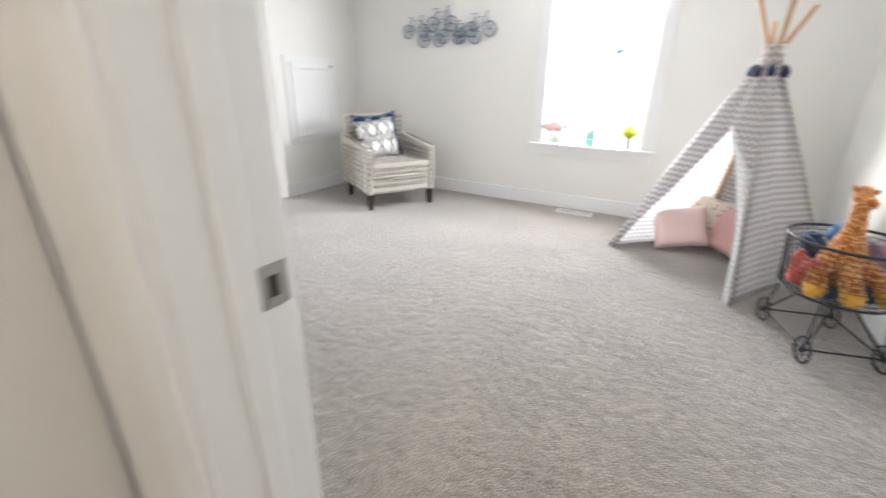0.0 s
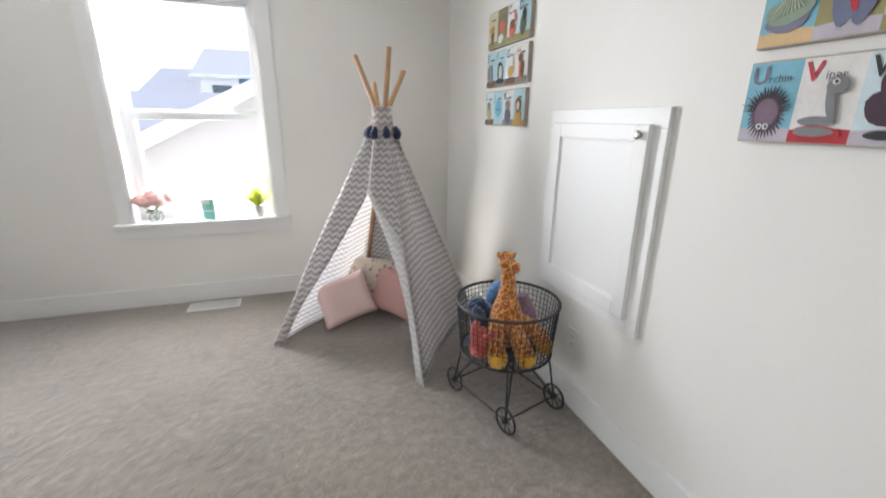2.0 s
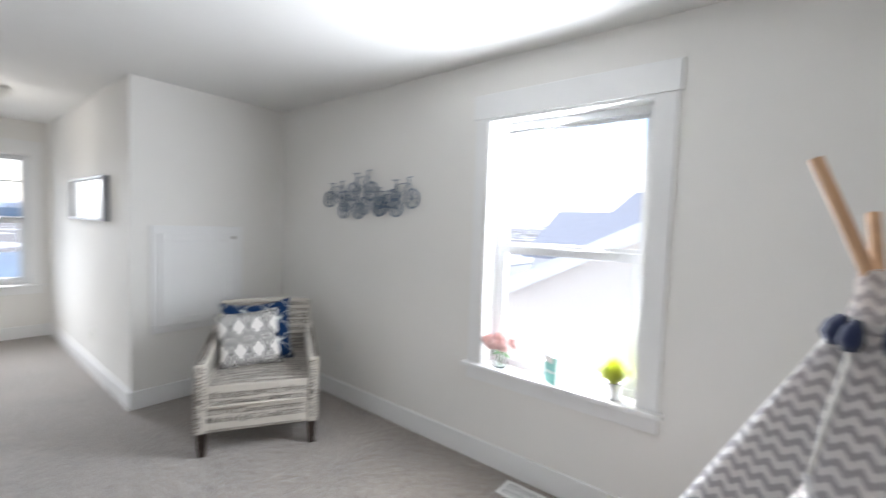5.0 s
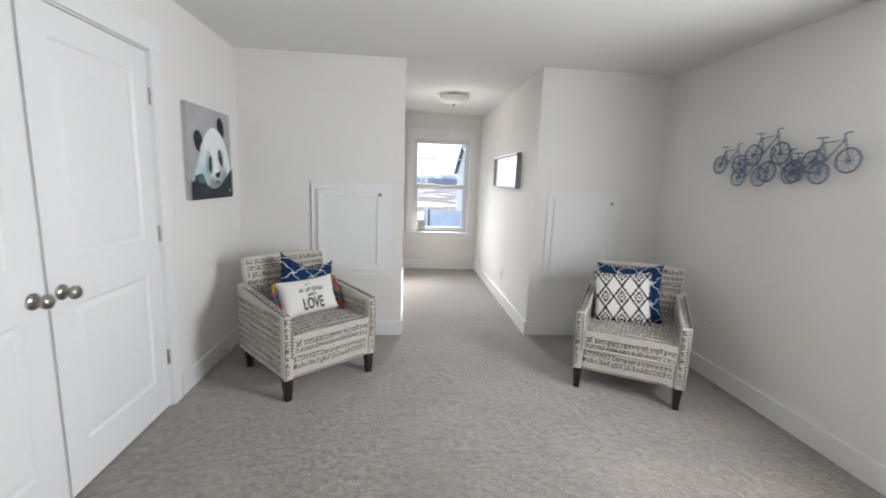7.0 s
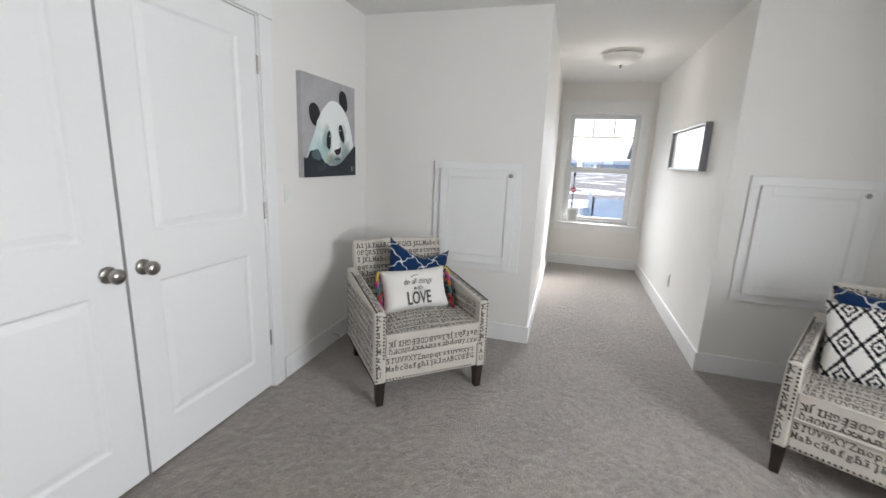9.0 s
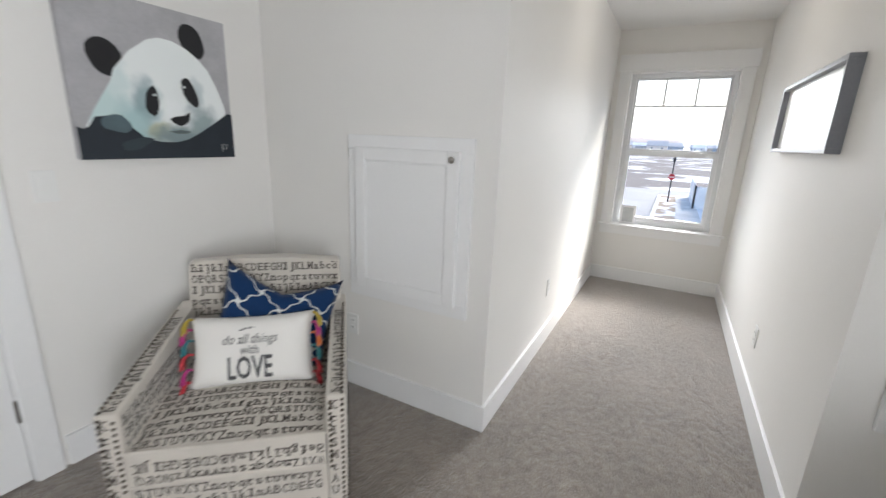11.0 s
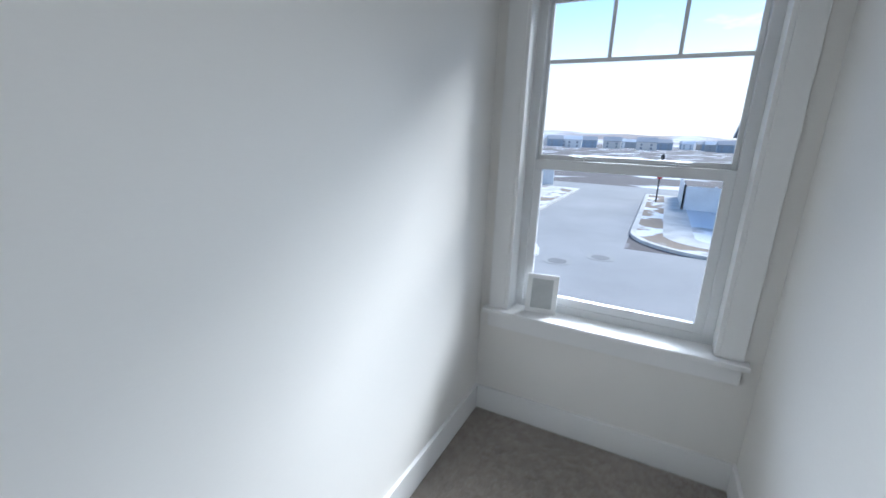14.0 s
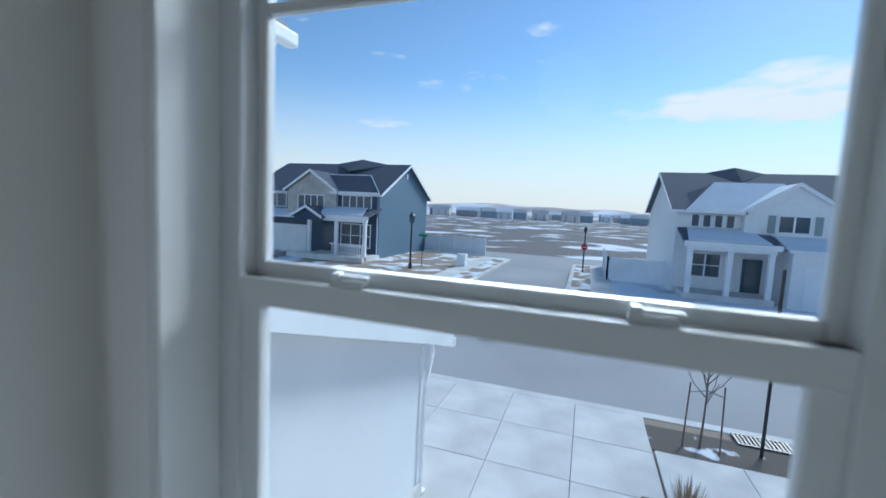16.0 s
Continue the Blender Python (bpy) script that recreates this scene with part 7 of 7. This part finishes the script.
part("wall", boxes((-12.0, 2.0, 43.0, 52.0, G, 2.6)), WHITE_SIDE, tall)
part("roof", slope(bmesh.new(), (-12.9, 42.4, 2.3), (2.4, 42.4, 2.3), (2.0, 47.5, 5.3), (-11.4, 47.5, 5.3), 0.15), PALE_SHINGLE, tall)
part("wall", boxes((-7.2, -1.0, 40.5, 43.0, G, 4.5)), WHITE_SIDE, tall)
part("fascia", boxes((-7.8, -0.6, 39.92, 40.0, 4.22, 4.46)), EXT_TRIM, tall)
part("corner_board", boxes((-4.4, -3.2, 40.40, 40.5, 1.0, 4.22)), BLUE_SIDE, tall, "slate blue siding beside the window")
part("roof", slope(bmesh.new(), (-7.8, 40.0, 4.3), (-0.6, 40.0, 4.3), (-0.6, 46.0, 6.9), (-7.5, 46.0, 6.9), 0.15), PALE_SHINGLE, tall)
part("window", boxes((-6.4, -5.0, 40.44, 40.5, 2.6, 3.7)), DARK_PANE, tall)

part("upper_wall", boxes((-6.66, -6.58, 0.70, 1.38, 1.0, 2.13)), OWN, own)
part("soffit", boxes((-7.52, -6.60, 0.70, 1.40, 2.125, 2.145)), EXT_TRIM, own)
part("fascia", boxes((-7.56, -6.64, 1.40, 1.425, 2.12, 2.215), bevel=0.004), EXT_TRIM, own)
part("fascia", boxes((-7.585, -7.56, 0.70, 1.425, 2.12, 2.215), bevel=0.004), EXT_TRIM, own)
part("gutter", boxes((-7.66, -6.64, 1.426, 1.485, 2.135, 2.20), bevel=0.012), EXT_TRIM, own)
part("roof_edge", boxes((-7.64, -6.64, 0.70, 1.44, 2.216, 2.24)), PALE_SHINGLE, own, "frosted grey shingle edge")

# ---- street furniture ----
lamp = thing("street_lamp", "black street lamp post with lantern", "street lamp", pose(-34.4, -9.4, G + 0.12))
part("pole", lathe([(0.14, 0), (0.14, 0.3), (0.075, 0.45), (0.055, 3.3), (0.075, 3.35)], 12), POST, lamp)
part("lantern", lathe([(0.08, 3.35), (0.19, 3.45), (0.23, 3.85), (0.20, 3.88)], 8), DARK_PANE, lamp)
part("cap", lathe([(0.28, 3.86), (0.22, 3.95), (0.06, 4.10), (0.02, 4.22)], 8), POST, lamp)
sgn = thing("street_sign", "green street name sign on a steel pole", "sign", pose(-36.2, -9.2, G + 0.12))
part("pole", lathe([(0.03, 0), (0.03, 2.5)], 8), POST, sgn)
part("blade", boxes((-0.02, 0.02, -0.35, 0.35, 2.3, 2.5)), colour((0.02, 0.25, 0.14)), sgn)
part("blade", boxes((-0.35, 0.35, -0.02, 0.02, 2.52, 2.72)), colour((0.02, 0.25, 0.14)), sgn)
# Stop sign, simplified to a round red disc with one white bar.
stop = thing("stop_sign", "red round sign with white bar on a dark lamp pole", "sign", pose(-41.3, 2.7, G + 0.12))
part("pole", lathe([(0.06, 0), (0.045, 3.2), (0.09, 3.25), (0.14, 3.5), (0.03, 3.7)], 8), POST, stop)
part("disc", moved(lathe([(0.25, 0), (0.25, 0.03)], 20), Matrix.Translation((0.06, 0, 2.05)) @ Matrix.Rotation(radians(90), 4, "Y")), colour((0.50, 0.03, 0.04)), stop)
part("bar", boxes((0.092, 0.096, -0.18, 0.18, 2.02, 2.08)), PLATE, stop)
pole = thing("sign_pole", "thin dark steel pole at the kerb", "pole", pose(-15.45, 6.33, G + 0.05))
part("shaft", lathe([(0.03, 0), (0.03, 3.7), (0.01, 3.72)], 10), POST, pole)
cab = thing("utility_box", "pale grey utility box beside the pavement", "utility box", pose(-38.5, -6.6, G + 0.1))
part("housing", boxes((-0.4, 0.4, -0.35, 0.35, 0, 1.0), bevel=0.03), EXT_TRIM, cab)
part("plinth", boxes((-0.5, 0.5, -0.45, 0.45, -0.05, 0.06)), CONCRETE, cab)


def fence(name, label, p0, p1, panels, h=1.75):
    a, b = Vector(p0), Vector(p1)
    f = thing(name, label, "fence")
    for k in range(panels + 1):
        p = a.lerp(b, k / panels)
        part("post", boxes((p.x - 0.07, p.x + 0.07, p.y - 0.07, p.y + 0.07, G, G + h + 0.1), bevel=0.01, segments=1), EXT_TRIM, f)
    for k in range(panels):
        p, q = a.lerp(b, k / panels), a.lerp(b, (k + 1) / panels)
        dx, dy = (0.03, 0.0) if abs(p.x - q.x) < abs(p.y - q.y) else (0.0, 0.03)
        part("board_panel", boxes((min(p.x, q.x) - dx, max(p.x, q.x) + dx, min(p.y, q.y) - dy, max(p.y, q.y) + dy, G + 0.05, G + h)), EXT_TRIM, f)


fence("fence", "white vinyl privacy fence beside the blue house", (-49.0, -14.0), (-49.0, -7.2), 4)
fence("fence", "white vinyl privacy fence beside the white house", (-38.5, 4.4), (-38.5, 8.1), 2)
fence("fence", "white vinyl privacy fence beside the white house", (-46.5, 4.4), (-38.5, 4.4), 4)

sap = thing("sapling", "bare young street tree held by two stakes", "tree", pose(-15.35, 5.25, G + 0.05))
BARK = surface("grey_brown_bark", (0.20, 0.16, 0.14), (0.13, 0.10, 0.09), rough=0.9, scale=30, bump=0.4)
part("trunk", tube([(0, 0, 0), (0.01, 0.02, 0.6), (-0.01, 0.03, 1.1), (0.02, 0.02, 1.6), (0.01, 0.04, 2.1)], [0.024, 0.020, 0.017, 0.012, 0.006], 8), BARK, sap)
rt = random.Random(5)
for k in range(16):
    z = 0.9 + 0.07 * k
    a = k * 2.4
    L = 0.55 - 0.018 * k
    p = Vector((0, 0.03, z))
    q = p + Vector((0.5 * L * math.cos(a), 0.5 * L * math.sin(a), 0.35 * L + 0.1))
    e = q + Vector((0.35 * L * math.cos(a + 0.3), 0.35 * L * math.sin(a + 0.3), 0.6 * L))
    limb = part("branch", tube([p, q, e], [0.011, 0.007, 0.003], 5), BARK, sap)
    for j in range(3):
        s0 = q.lerp(e, 0.2 + 0.3 * j)
        part("twig", tube([s0, s0 + Vector((rt.uniform(-0.15, 0.15), rt.uniform(-0.15, 0.15), 0.16))], [0.004, 0.0015], 4), BARK, limb)
for y in (-0.33, 0.33):
    part("stake", tube([(0.1, y, 0), (0.1, y * 0.9, 1.35)], 0.016, 8), BARK, sap)
    part("tie", tube([(0.1, y * 0.9, 1.15), (0.0, 0.03, 1.2)], 0.008, 5), POST, sap)
gt = bmesh.new()
for k in range(220):
    a, r = rt.random() * 6.283, rt.random()
    leaf(gt, (0.12 * r * math.cos(a), 0.12 * r * math.sin(a), 0), (0.30 * r * math.cos(a), 0.30 * r * math.sin(a), 0.55 + 0.3 * rt.random()), 0.006, 0.05)
solid("ornamental_grass", gt, surface("straw_grass", (0.45, 0.36, 0.24), (0.34, 0.26, 0.17), rough=0.9, scale=20), "clump of dry straw-coloured ornamental grass", "grass", kind="stuff", m=pose(-12.6, 4.45, G + 0.06))

# ---- far town and hills ----
def town_house(i, w, d, h, c):
    t = thing("distant_house", "small distant house with snowy gable roof", "house", group="distant houses")
    part("wall", gable_body(bmesh.new(), d / 2, -d / 2, -w / 2, w / 2, 0, h, h + d * 0.28), c, t)
    bm = bmesh.new()
    for s in (-1, 1):
        slope(bm, (s * (d / 2 + 0.4), -w / 2 - 0.3, h - 0.2), (s * (d / 2 + 0.4), w / 2 + 0.3, h - 0.2), (0, w / 2 + 0.3, h + d * 0.28), (0, -w / 2 - 0.3, h + d * 0.28), 0.3)
    part("roof", bm, FAR_ROOF if i % 3 else SNOW, t)
    for y in (-w / 4, w / 4):
        for z in (h * 0.25, h * 0.68):
            part("window", boxes((d / 2, d / 2 + 0.06, y - 0.7, y + 0.7, z - 0.7, z + 0.7)), FAR_PANE, t)
    return t


HUES = [WHITE_SIDE, clapboard("pale_blue_siding", (0.36, 0.43, 0.52)), STUCCO, clapboard("grey_siding", (0.45, 0.46, 0.48)), clapboard("tan_siding", (0.50, 0.44, 0.38))]
# Far roofs and panes are paled: distance haze is put into their colour.
FAR_ROOF = surface("haze_pale_shingles", (0.42, 0.43, 0.46), (0.52, 0.53, 0.56), rough=0.9, scale=2, bump=0)
FAR_PANE = surface("haze_pale_glass", (0.36, 0.38, 0.41), rough=0.4, scale=2, bump=0)
models = [town_house(i, 11 + i, 9 + i % 3, 5.6, HUES[i]) for i in range(5)]
rt = random.Random(21)
spots = []
for k in range(84):
    d = 330 + 5.5 * k * rt.uniform(0.7, 1.2)
    a = radians(rt.uniform(158, 205))
    spots.append((d * math.cos(a), 2.8 + d * math.sin(a), rt.uniform(-25, 25)))
for k in range(9):
    spots.append((-360 - rt.uniform(0, 30), -175 + 17.5 * k, rt.uniform(-20, 20)))
for k, (x, y, r) in enumerate(spots):
    m = pose(x, y, G - 0.02, 0, 0, r)
    if k < 5:
        models[k].matrix_world = m
    else:
        copy_thing(models[k % 5], m)


def ridge_line(name, dist, high, seed, label, width=9000, lift=0.0):
    bm = bmesh.new()
    n, rows = 160, 6
    g = []
    for i in range(n + 1):
        y = -width / 2 + width * i / n
        hgt = high * (0.55 + 0.45 * noise.noise(Vector((y / 900.0, seed, 0))) + 0.18 * noise.noise(Vector((y / 220.0, seed, 3))))
        g.append([bm.verts.new((-dist - 500.0 * j / rows, y, G - 2 + lift + hgt * math.sin(math.pi / 2 * j / rows))) for j in range(rows + 1)])
    for i in range(n):
        for j in range(rows):
            bm.faces.new((g[i][j], g[i + 1][j], g[i + 1][j + 1], g[i][j + 1]))
    solid(name, bm, HILL, label, "hills", smooth=True)


ridge_line("backdrop_near", 900, 24, 1.3, "low snow-dusted brown hills")
ridge_line("backdrop_far", 1700, 66, 7.7, "far snowy mountain slopes")
